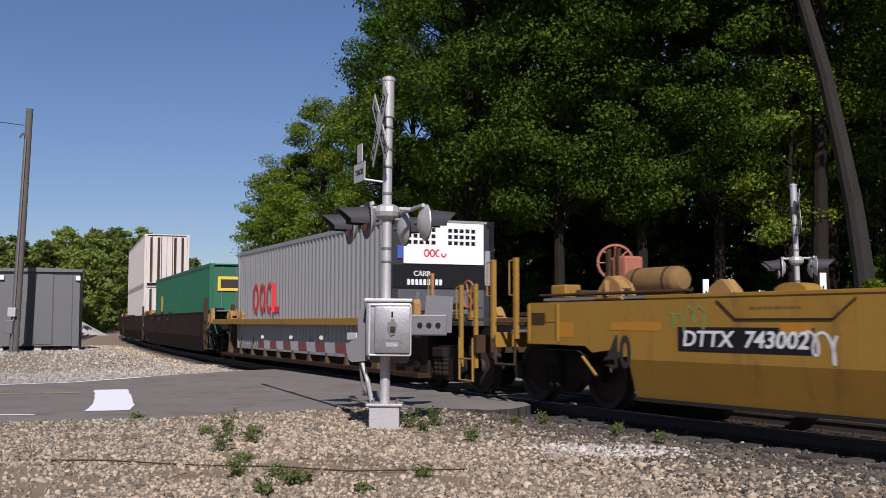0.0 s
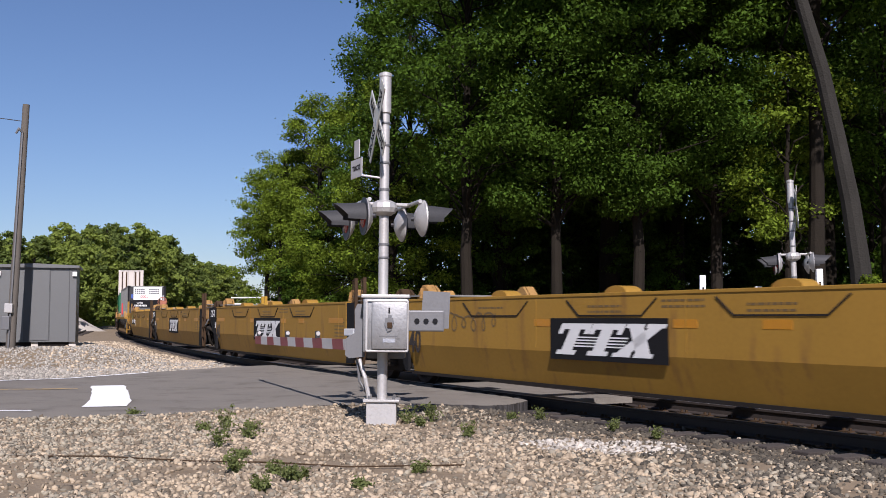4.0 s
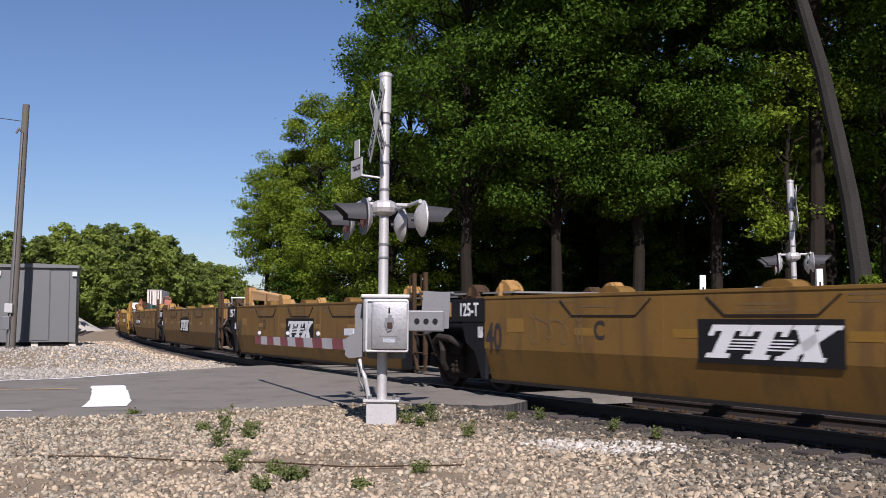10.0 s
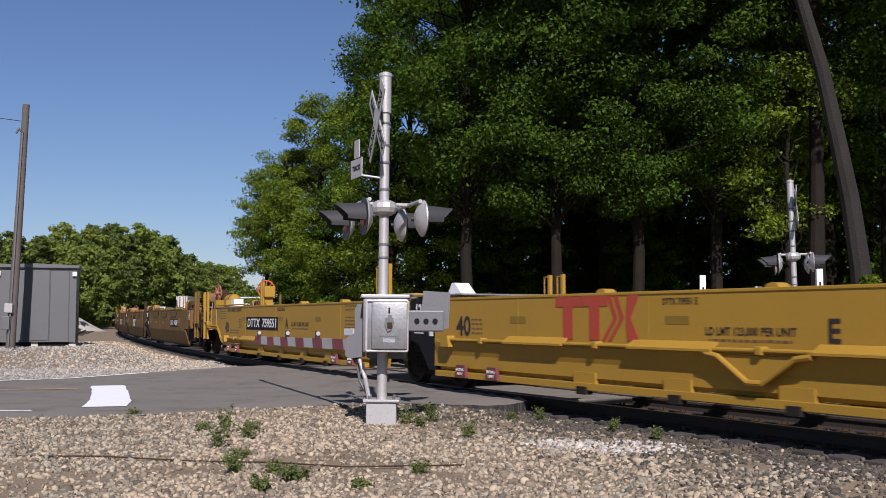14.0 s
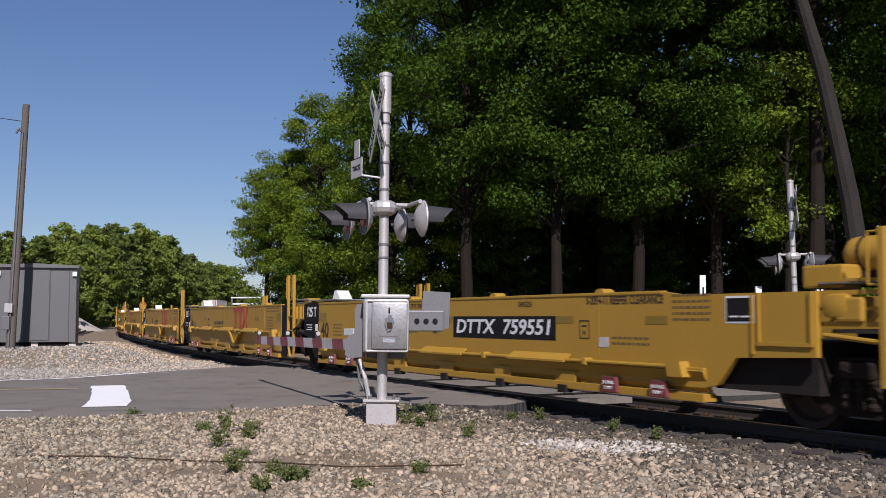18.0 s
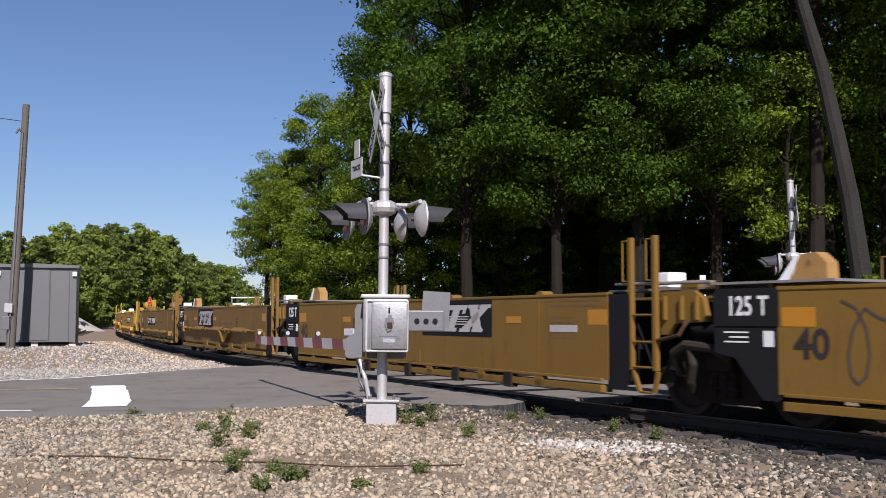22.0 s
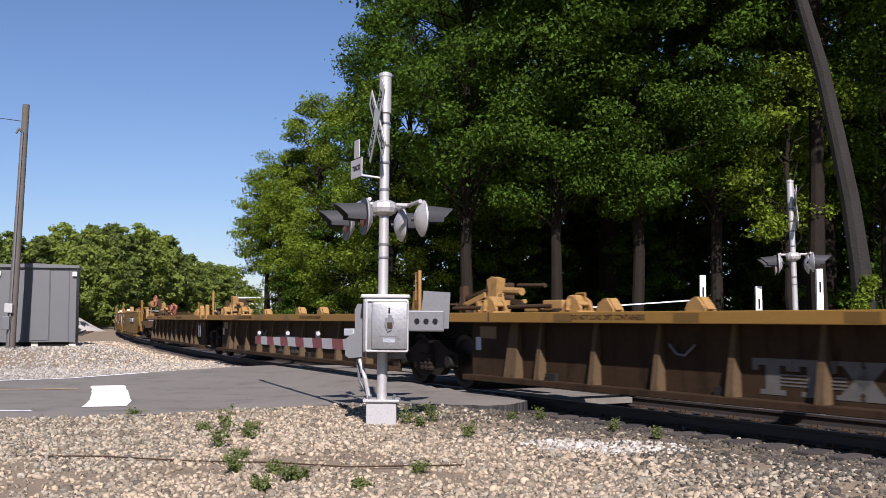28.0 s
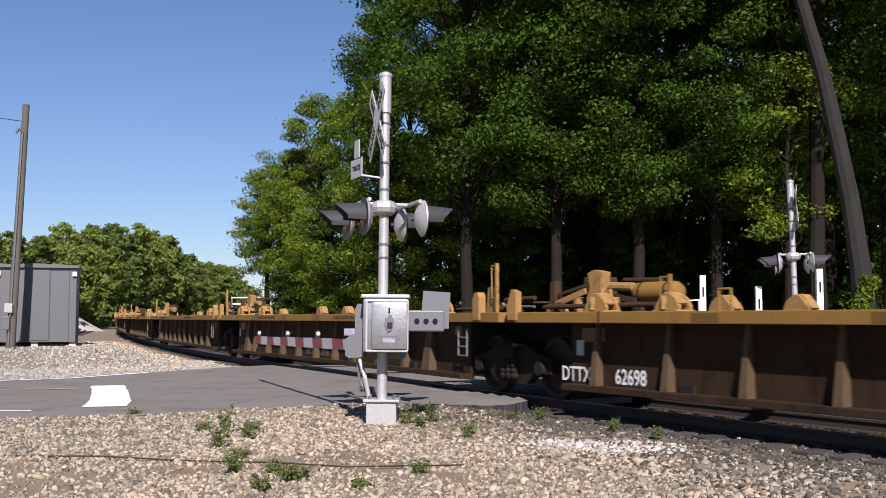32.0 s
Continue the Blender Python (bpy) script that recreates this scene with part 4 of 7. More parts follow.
def unit_tall(length, front, rear, paint, code="125 T", steps_on=True):
    """A well unit with a plain tall side plate over a ledge with slanted step plates."""
    u = empty("well_car_unit", "empty yellow intermodal well car unit with plain steel sides", "railway wagon", "well car units of the train")
    body, dark = M[paint], M["grime"]
    f, r = side_outline(length, front, rear, True)
    zb, zt = 0.32, 1.60
    h = length / 2
    # the ledge with its step plates lies lower on the end units
    zl = 0.66 if "end" in (front, rear) else 0.89
    for sg in (1, -1):
        lo, hi = sorted((sg * 1.38, sg * 1.45))
        part("side_plate", prism(arch_poly(f, r, length, front, rear, zb + 0.1, zt, 0.05, True), lo, hi), body, u)
        fx, rx = (f - 2.0 if front == "end" else f - 0.1), (r + 1.7 if rear == "end" else r + 0.1)
        if steps_on:
            part("lower_side_plate", prism([(sg * 1.452, zl), (sg * 1.51, zl - 0.04), (sg * 1.38, 0.36), (sg * 1.34, 0.36)], rx, fx, "x"), body, u)
            part("ledge_rod", rod((rx + 0.5, sg * 1.535, zl), (fx - 0.5, sg * 1.535, zl), 0.028, None, 10), body, u, smooth=True)
        part("ledge", box(rx, fx, *sorted((sg * 1.45, sg * 1.50)), zl - 0.05 if steps_on else 0.40, zl if steps_on else 0.44, None, 0.008), body, u)
        part("bottom_sill", box(rx, fx, *sorted((sg * 1.30, sg * 1.50)), zb - 0.07, zb + 0.03, None, 0.006), body, u)
        part("top_rail", box(r + (2.5 if rear == "end" else 0), f - (2.9 if front == "end" else 0), *sorted((sg * 1.36, sg * 1.462)), zt - 0.03, zt + 0.012, None, 0.008), body, u)
    for a in (3.67, 6.68, 9.74):
        if steps_on:
            part("step_plate", prism([(1.452, zl + 0.09), (1.452, zl + 0.06), (1.55, zl - 0.03), (1.59, zl - 0.03), (1.59, zl + 0.0)], h - a - 0.775, h - a + 0.775, "x"), body, u)
            part("step_web", box(h - a - 0.70, h - a + 0.70, 1.45, 1.50, zl - 0.06, zl + 0.02), dark, u)
    for a in (2.2, 5.2, 8.2, 11.0) if steps_on else ():
        part("rod_clip", box(h - a - 0.05, h - a + 0.05, 1.45, 1.58, zl - 0.05, zl + 0.05, None, 0.012), body, u)
    for a in (1.08, length - 2.97):
        if steps_on and rx < h - a < fx + 1.5:
            part("end_step", prism([(h - a - 0.16, zl - 0.12), (h - a + 0.12, zl - 0.12), (h - a + 0.16, zl + 0.05), (h - a - 0.10, zl + 0.07)], 1.45, 1.60), body, u)
    for k, a in enumerate((4.85, 6.75, 8.65, 10.4)):
        if steps_on:
            part("gusset", box(h - a - 0.25, h - a + 0.25, 1.36, 1.47, 0.24, 0.50), body, u)
        part("lug", box(h - a - 0.10, h - a + 0.10, 1.40, 1.54, 0.19, 0.30 if steps_on else 0.42), dark, u)
        if not steps_on:
            part("lug", box(h - a - 0.95, h - a - 0.75, 1.40, 1.50, 0.25, 0.40), body, u)
    if steps_on and not {"end"} & {front, rear}:
        # pipe that dips from the ledge to the sill
        part("vee_pipe", pipe([(h - 7.35, 1.56, zl - 0.05), (h - 7.55, 1.56, zl - 0.08), (h - 8.02, 1.56, 0.52), (h - 8.24, 1.56, 0.52), (h - 8.72, 1.56, zl - 0.08), (h - 8.95, 1.56, zl - 0.05)], 0.038), body, u)
        part("vee_plate", prism([(h - 7.5, zl - 0.06), (h - 8.05, 0.50), (h - 8.2, 0.50), (h - 8.75, zl - 0.06)], 1.47, 1.52), body, u)
    if not steps_on:
        part("hatch_plate", box(h - 7.15, h - 6.35, 1.45, 1.462, 0.45, 0.69), body, u)
    for a in (1.56, 2.53, length - 4.35, length - 3.33):
        if paint == "car_b" and rx < h - a < fx:
            jp = part("jacking_plate", prism([(h - a - 0.17, 0.27), (h - a + 0.17, 0.27), (h - a + 0.13, 0.47), (h - a - 0.13, 0.47)], 1.50, 1.56), M["bracket_red"], u)
            for wd, zz in (("JACKING", 0.395), ("POINT", 0.325)):
                wall_sign(wd, 0.062, M["lettering"], jp, h - a, zz, 1.5625)
    if front == "end" and steps_on:
        for dz in (0.0, 0.075):
            part("arch_pipe", pipe([(f + 0.45, 1.49, 1.07 + dz), (f + 0.25, 1.49, 0.93 + dz), (f - 0.98, 1.49, 0.93 + dz), (f - 1.23, 1.49, 0.81 + dz), (f - 1.5, 1.49, 0.58 + dz), (f - 1.75, 1.49, 0.50 + dz), (f - 4, 1.49, 0.50 + dz)], 0.024), body, u)
    # ladder posts on the far side
    for a in (0.02, 0.45) if front == "joint" else ():
        post(u, h - a, -1.40, 0.9, 2.10, body if paint == "car_b" else M["tan_cast"], 0.07)
    for a in (5.2, 8.3, 11.2):
        lug = [(0.10 * math.cos(math.pi * q / 6), max(0.0, 0.06 * math.sin(math.pi * q / 6))) for q in range(7)]
        part("stacking_lug", prism(lug, 1.25, 1.44), body, u).matrix_basis = pose(h - a, 0, zt + 0.01)
    for a in (3.15, 6.2, 11.2):
        part("weld_seam", box(h - a - 0.007, h - a + 0.007, 1.4495, 1.4545, (zl if steps_on else 0.45) + 0.06, zt - 0.04), body, u)
    well_floor(u, r + 3, f - 3, dark)
    if front == "joint":
        joint_front(u, f, (body, dark), code, "tall")
        if paint == "car_b":
            part("guide_plate", prism([(-0.30, 0), (0.30, 0), (0.30, 0.05), (0.12, 0.30), (0.02, 0.30), (-0.30, 0.04)], 0.65, 0.95), M["white"], u).matrix_basis = pose(h - 0.36, 0, zt)
        else:
            part("guide_horn", prism([(-0.32, 0), (0.42, 0), (0.40, 0.06), (0.16, 0.14), (0.06, 0.38), (-0.16, 0.40), (-0.30, 0.28)], 0.85, 1.05), M["deck_tan"], u).matrix_basis = pose(h - 0.55, 0, zt)
            part("guide_face", prism([(0.38, 0.05), (0.10, 0.38), (0.06, 0.36), (0.20, 0.10)], 1.055, 1.07), M["white"], u).matrix_basis = pose(h - 0.55, 0, zt)
    else:
        lead_gear(u, length / 2, (body, body if paint == "car_b" else M["brown_steel"], M["orange"] if paint == "car_b" else M["rusty_orange"], body if paint == "car_b" else M["tan_cast"]), f)
        end_details(u, f, 1, body, True)
        part("guide_plate", prism([(-0.22, 0), (0.22, 0), (0.22, 0.05), (0.02, 0.25), (-0.22, 0.25)], 0.9, 1.2), M["white"] if paint == "car_b" else body, u).matrix_basis = pose(length / 2 - 0.55, 0, zt)
    if rear == "end":
        part("end_bulkhead", box(r + 0.1, r + 1.7, -1.3, 1.3, 0.42, 1.0), dark, u)
    if front == "end":
        part("end_bulkhead", box(f - 2.0, f - 1.75, -1.3, 1.3, 0.35, 1.4), dark, u)
    if rear == "joint":
        joint_rear(u, r, (body, dark), paint != "car_b", True)
    else:
        tail_gear(u, -length / 2, (body, body if paint == "car_b" else M["brown_steel"], M["orange"] if paint == "car_b" else M["rusty_orange"], body if paint == "car_b" else M["tan_cast"]))
        end_details(u, r, -1, body, True)
    return u


def unit_ribbed(length, front, rear, paint="car_c", web="car_c_web", tank=True):
    """A low well unit: box top chord, recessed web and outside posts."""
    u = empty("well_car_unit", "empty low well car unit with outside posts and yellow top chord", "railway wagon", "well car units of the train")
    body, dark, webm, brown, cast = M[paint], M["grime"], M[web], M["brown_steel"], M["deck_tan"]
    h = length / 2
    f = h - 1.12 if front == "joint" else h + 1.2
    r = -(h - 1.8) if rear == "joint" else -(h + 1.2)
    ff, rr = (f if front == "joint" else f - 2.2), (r if rear == "joint" else r + 2.2)
    pm = M["post_c"]
    for sg in (1, -1):
        part("top_chord", box(-h + 0.25, h - 0.10, *sorted((sg * 1.14, sg * 1.50)), 1.19, 1.35, None, 0.012), body, u)
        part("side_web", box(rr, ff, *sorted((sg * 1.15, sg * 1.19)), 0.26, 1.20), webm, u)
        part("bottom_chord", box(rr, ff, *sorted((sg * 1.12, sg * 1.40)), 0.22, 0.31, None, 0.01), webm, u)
    # posts flare towards the bottom chord; those near the ends are broad

    def flared(w0, w1):
        bm = bmesh.new()
        v = [bm.verts.new(p) for p in ((-w0, 1.185, 1.19), (w0, 1.185, 1.19), (w0, 1.235, 1.19), (-w0, 1.235, 1.19), (-w1, 1.185, 0.31), (w1, 1.185, 0.31), (w1, 1.35, 0.31), (-w1, 1.35, 0.31))]
        for q in ((0, 1, 2, 3), (4, 7, 6, 5), (0, 4, 5, 1), (1, 5, 6, 2), (2, 6, 7, 3), (3, 7, 4, 0)):
            bm.faces.new([v[i] for i in q])
        bmesh.ops.recalc_face_normals(bm, faces=bm.faces)
        return bm
    slim, broad = None, None
    first, step, big = (2.14, 1.40, 0.80) if front == "end" else (3.20, 1.335, 2.47)
    n = int((length - 3.9 - first) / step) + 1
    spots = [(big, True) if rear == "joint" else (1.76, False)] + [(first + step * k, False) for k in range(n)] + [(length - 3.35, True)]
    for sg in (1, -1):
        turn = 0 if sg > 0 else 180
        for k, (a, wide) in enumerate(spots):
            m = pose(h - a, 0, 0, 0, 0, turn)
            if wide:
                if broad is None:
                    broad = part("end_gusset", flared(0.11, 0.17), pm, u)
                    broad.matrix_basis = m
                else:
                    share("end_gusset", broad, m, u)
            elif slim is None:
                slim = part("side_post", flared(0.035, 0.062), pm, u)
                slim.matrix_basis = m
            elif sg > 0 or k % 3 == 0:
                share("side_post", slim, m, u)
    well_floor(u, rr + 1, ff - 1, dark)
    part("end_bulkhead", box(ff - 0.02, ff + 0.06, -1.14, 1.14, 0.3, 1.19), dark, u)
    part("end_bulkhead", box(rr - 0.06, rr + 0.02, -1.14, 1.14, 0.3, 1.19), dark, u)
    part("end_beam", box(ff, h + 0.2 if front == "joint" else f, -0.5, 0.5, 0.85, 1.18), dark, u)
    part("end_beam", box(-h - 0.2 if rear == "joint" else r, rr, -0.5, 0.5, 0.85, 1.18), dark, u)
    part("end_deck", box(ff - 0.3, h + 0.1, -1.12, 1.12, 1.28, 1.33), brown, u)
    part("end_deck", box(-h - 0.1, rr + 0.3, -1.12, 1.12, 1.28, 1.33), brown, u)
    ladder(u, -h + 1.66, 0.62, 1.08, 1.42, M["galv_dull"], 0.32, 3)
    panel("colour_patch", u, ff - 0.75, ff - 0.25, 0.92, 1.12, M["faint_lettering"], 1.193)
    panel("placard", u, ff - 0.28, ff - 0.12, 0.72, 0.94, M["sign_back"], 1.195)
    panel("colour_patch", u, rr + 0.35, rr + 0.6, 0.96, 1.12, M["faint_lettering"], 1.193)
    # clamps that hook over the chord at the joint
    clamp = prism([(-0.11, 1.23), (0.11, 1.23), (0.11, 1.55), (0.04, 1.68), (-0.06, 1.68), (-0.11, 1.60)], 1.40, 1.53)
    part("chord_clamp", clamp, cast, u).matrix_basis = pose(-h + 0.98, 0, 0)
    part("chord_clamp", prism([(-0.11, 1.23), (0.11, 1.23), (0.13, 1.45), (0.0, 1.70), (-0.11, 1.66)], 1.42, 1.53), cast, u).matrix_basis = pose(h - 0.06, 0, 0)
    part("chord_seam", box(h - 2.12, h - 2.09, 1.495, 1.506, 1.18, 1.36), brown, u)
    # deck gear at the rear end
    guide(u, -h + 2.85, cast, z=1.35, s=0.75)
    post(u, -h + 1.12, 1.05, 1.30, 2.18, cast, 0.055)
    part("lever_frame", prism([(-h + 1.25, 1.33), (-h + 1.6, 1.33), (-h + 1.52, 1.78), (-h + 1.3, 1.80)], 0.95, 1.0), cast, u)
    part("brake_rod", rod((-h + 0.05, 0.95, 1.58), (-h + 1.0, 0.95, 1.56), 0.035), brown, u)
    part("brake_rod", rod((-h - 0.1, 1.05, 1.44), (-h + 0.9, 1.05, 1.46), 0.022), M["galv_dull"], u)
    part("brake_rod", rod((-h + 1.2, 0.9, 1.42), (-h + 2.9, 0.9, 1.42), 0.03), brown, u)
    part("walk_board", box(-h + 0.2, -h + 1.0, 0.45, 0.9, 1.50, 1.53), brown, u)
    part("hose", pipe([(-h + 0.35, 1.0, 1.36), (-h + 0.55, 1.08, 1.52), (-h + 0.75, 1.0, 1.38), (-h + 0.9, 1.06, 1.50)], 0.025), cast, u)
    part("walk_board", box(-h + 1.7, -h + 2.6, 0.2, 0.75, 1.46, 1.49), brown, u)
    # deck gear at the front end
    part("lug", prism([(-0.07, 1.33), (0.07, 1.33), (0.06, 1.82), (-0.05, 1.84)], 0.78, 0.9), brown, u).matrix_basis = pose(h - 0.28, 0, 0)
    part("connector_casting", prism([(-0.17, 1.33), (0.20, 1.33), (0.21, 1.52), (0.13, 1.72), (0.18, 1.92), (0.05, 1.97), (-0.14, 1.93), (-0.11, 1.70)], 0.78, 0.95), cast, u).matrix_basis = pose(h - 1.38, 0, 0)
    part("valve_box", box(h - 1.18, h - 0.85, 0.35, 0.75, 1.5, 1.88, None, 0.03), brown, u)
    part("lever", bar((h - 0.45, 0.95, 1.48), (h - 1.15, 0.95, 1.66), 0.035, 0.09), cast, u)
    part("lever", bar((h - 0.35, 0.85, 1.62), (h - 1.0, 0.85, 1.74), 0.03, 0.05), brown, u)
    part("lever", bar((h - 1.55, 0.9, 1.60), (h - 2.2, 0.9, 1.50), 0.03, 0.08), brown, u)
    part("brake_rod", rod((h - 0.3, 1.08, 1.43), (h - 3.3, 1.08, 1.45), 0.035), brown, u)
    part("brake_rod", rod((h - 0.3, 0.7, 1.54), (h - 2.0, 0.7, 1.54), 0.04), cast, u)
    part("brake_rod", rod((h - 1.5, 0.5, 1.82), (h - 2.3, 0.5, 1.80), 0.035), brown, u)
    part("slack_adjuster", rod((h - 1.55, 0.8, 1.72), (h - 2.05, 0.8, 1.70), 0.065, None, 10), cast, u, smooth=True)
    for k in range(4):
        part("bracket", box(h - 0.6 - k * 0.42, h - 0.54 - k * 0.42, 0.9, 1.02, 1.33, 1.50 + 0.06 * (k % 2)), cast if k % 2 else brown, u)
    part("bell_crank", prism([(h - 1.85, 1.46), (h - 1.62, 1.44), (h - 1.70, 1.66), (h - 1.80, 1.68)], 1.0, 1.04), cast, u)
    if front == "end":
        brake_wheel(u, h - 2.1, 0.5, 1.72, 0.21, M["rusty_orange"], 30)
        part("brake_housing", box(h - 2.0, h - 1.75, 0.3, 0.6, 1.40, 1.88, None, 0.03), M["rusty_orange"], u)
        part("walk_board", box(h - 3.4, h - 1.2, 0.7, 1.05, 1.50, 1.54), brown, u)
    else:
        if tank:
            air_tank(u, h - 2.45, 0.72, 1.62, body, 0.15, 0.46)
            post(u, h - 2.98, 1.0, 1.30, 1.85, body, 0.05)
        else:
            part("deck_box", box(h - 3.55, h - 3.05, 0.85, 1.1, 1.40, 1.54, None, 0.02), cast, u)
            part("deck_box", box(h - 2.9, h - 2.55, 0.8, 1.1, 1.36, 1.46, None, 0.02), cast, u)
        guide(u, h - 1.85, cast, z=1.35, s=0.85)
    guide(u, h - (3.28 if tank else 4.1), cast if front != "end" else brown, z=1.35, s=0.8)
    part("grab_iron", pipe([(h - 4.05, 1.2, 1.33), (h - 4.05, 1.2, 1.62), (h - 4.25, 1.2, 1.62), (h - 4.25, 1.2, 1.33)], 0.016), body, u)
    if front == "end":
        brake_gear_low(u, 1, h, body)
    if rear == "end":
        brake_gear_low(u, -1, -h, body)
    return u


def brake_gear_low(u, e, xt, body):
    part("end_sill", box(xt + e * 1.3, xt + e * 1.45, -1.42, 1.42, 0.75, 1.05, None, 0.01), M["brown_steel"], u)
    part("coupler", box(min(xt + e * 1.4, xt + e * 1.95), max(xt + e * 1.4, xt + e * 1.95), -0.14, 0.14, 0.76, 0.96, None, 0.04), M["grime"], u)
    if e > 0:
        return
    post(u, xt + e * 0.75, 1.36, 0.5, 1.9, body)
    post(u, xt + e * 1.3, 1.36, 0.5, 1.9, body)
    ladder(u, xt + e * 1.05, 0.28, 1.0, 1.42, body, 0.5, 2)
    bm = bmesh.new()
    for i in range(18):
        a, b = 2 * math.pi * i / 18, 2 * math.pi * (i + 1) / 18
        rod((xt + e * 0.3 + 0.24 * math.cos(a), 1.0, 1.75 + 0.24 * math.sin(a)), (xt + e * 0.3 + 0.24 * math.cos(b), 1.0, 1.75 + 0.24 * math.sin(b)), 0.02, None, 6, bm)
    for i in range(5):
        a = 2 * math.pi * i / 5
        rod((xt + e * 0.3, 1.0, 1.75), (xt + e * 0.3 + 0.24 * math.cos(a), 1.0, 1.75 + 0.24 * math.sin(a)), 0.014, None, 6, bm)
    part("brake_wheel", bm, M["rusty_orange"], u)
    part("brake_stand", box(xt + e * 0.3 - 0.05, xt + e * 0.3 + 0.05, 0.9, 0.98, 1.3, 1.8), body, u)


def build_truck():
    """A two-axle freight truck."""
    t = empty("railroad_truck", "grimy black two-axle freight truck with rusty wheels", "railway truck", "trucks under the train")
    fr = [(-1.15, 0.62), (-1.15, 0.40), (-0.72, 0.40), (-0.45, 0.22), (0.45, 0.22), (0.72, 0.40), (1.15, 0.40), (1.15, 0.62), (0.75, 0.70), (0.42, 0.84), (-0.42, 0.84), (-0.75, 0.70)]
    for sg in (1, -1):
        sf = part("side_frame", prism(fr, *sorted((sg * 0.93, sg * 1.08))), M["truck_steel"], t)
        for x in (-0.915, 0.915):
            part("bearing_cap", rod((x, sg * 1.06, 0.485), (x, sg * 1.17, 0.485), 0.13, 0.11, 14), M["grime"], sf, smooth=True)
        for x in (-0.16, 0.0, 0.16):
            part("spring", lathe([(0.07, 0.30 + 0.0), (0.085, 0.34), (0.065, 0.38), (0.085, 0.42), (0.065, 0.46), (0.085, 0.50), (0.065, 0.54), (0.085, 0.58), (0.07, 0.62)], 10,
                                Matrix.Translation((x, sg * 1.10, 0))), M["truck_steel"], sf)
        part("bolster_end", box(-0.22, 0.22, *sorted((sg * 0.9, sg * 1.20)), 0.62, 0.80, None, 0.03), M["truck_steel"], t)
    part("bolster", box(-0.2, 0.2, -1.0, 1.0, 0.5, 0.84, None, 0.03), M["grime"], t)
    for x in (-0.915, 0.915):
        ax = part("axle", rod((x, -1.0, 0.485), (x, 1.0, 0.485), 0.08, None, 10), M["wheel"], t)
        for sg in (1, -1):
            mw = Matrix.Translation((x, sg * 0.75, 0.485)) @ Euler((radians(-90 * sg), 0, 0)).to_matrix().to_4x4()
            part("wheel", lathe([(0.03, 0.10), (0.11, 0.10), (0.13, 0.03), (0.36, 0.0), (0.40, 0.055), (0.475, 0.06), (0.485, 0.0), (0.487, -0.05), (0.515, -0.055), (0.515, -0.085), (0.42, -0.09), (0.36, -0.04), (0.1, -0.06), (0.03, -0.06)], 28, mw), M["wheel"], ax, smooth=True)
        part("brake_beam", box(x * 0.42 - 0.05, x * 0.42 + 0.05, -0.85, 0.85, 0.32, 0.42), M["grime"], t)
    return t


TRUCK = build_truck()
truck_used = [False]


def truck_at(T):
    t = TRUCK
    if truck_used[0]:
        t = copy_thing(TRUCK, Matrix())
    truck_used[0] = True
    MOVING.append((t, T - 0.045, 1.8))
    return t


UNITS = {}


def unit_at(kind, Ta, Tb, front, rear, **kw):
    """A unit whose front truck passes the line's origin at Ta and its rear one at Tb."""
    length = (Tb - Ta) * SPEED
    key = (kind, front, rear, round(length, 1), tuple(sorted(kw.items())))
    if key not in UNITS:
        u = UNITS[key] = kind(round(length, 1), front, rear, **kw)
        UNITS[key, "bare"] = [o for o in u.children_recursive]
    else:
        u = copy_bare(UNITS[key], UNITS[key, "bare"])
    MOVING.append((u, (Ta + Tb) / 2, length))
    return u, round(length, 1) / 2


def copy_bare(ob, parts):
    """A copy of a unit without its lettering."""
    made = {ob: ob.copy()}
    scene.collection.objects.link(made[ob])
    for o in parts:
        made[o] = o.copy()
        scene.collection.objects.link(made[o])
        made[o].parent = made[o.parent]
    return made[ob]


def patches(u, h, spots, mat, w=0.44, z=1.07, hh=0.11):
    for a in spots:
        panel("colour_patch", u, h - a - w, h - a, z - hh / 2, z + hh / 2, mat)


def small_print(u, x, z, rows, w, mat, seed=0):
    """Unreadable small print as rows of short bars."""
    rng = random.Random(seed)
    bm = bmesh.new()
    for k in range(rows):
        xx = x
        while xx > x - w:
            q = rng.uniform(0.03, 0.12)
            box(max(x - w, xx - q), xx, 1.4505, 1.4525, z - k * 0.075, z - k * 0.075 + 0.030, bm)
            xx -= q + 0.022
    tagged(part("small_print", bm, mat, u), kind="stuff")


def number_board(u, h, a, w, text, z=1.12, hh=0.36):
    x = h - a - w / 2
    panel("number_board", u, x - w / 2, x + w / 2, z - hh / 2, z + hh / 2, M["plate_black"], 1.4505)
    wall_sign(text.replace(" ", "  "), hh * 0.90, M["lettering"], u, x, z, 1.455, shear=0.15, fit=w * 0.92, weight=0.02)


def logo_board(u, h, a, w, z, hh, ink):
    x = h - a
    panel("emblem_board", u, x - w, x, z - hh / 2, z + hh / 2, M["plate_black"], 1.4515)
    logo(u, x - 0.05 * w, z, w * 0.86, hh * 0.78, ink)


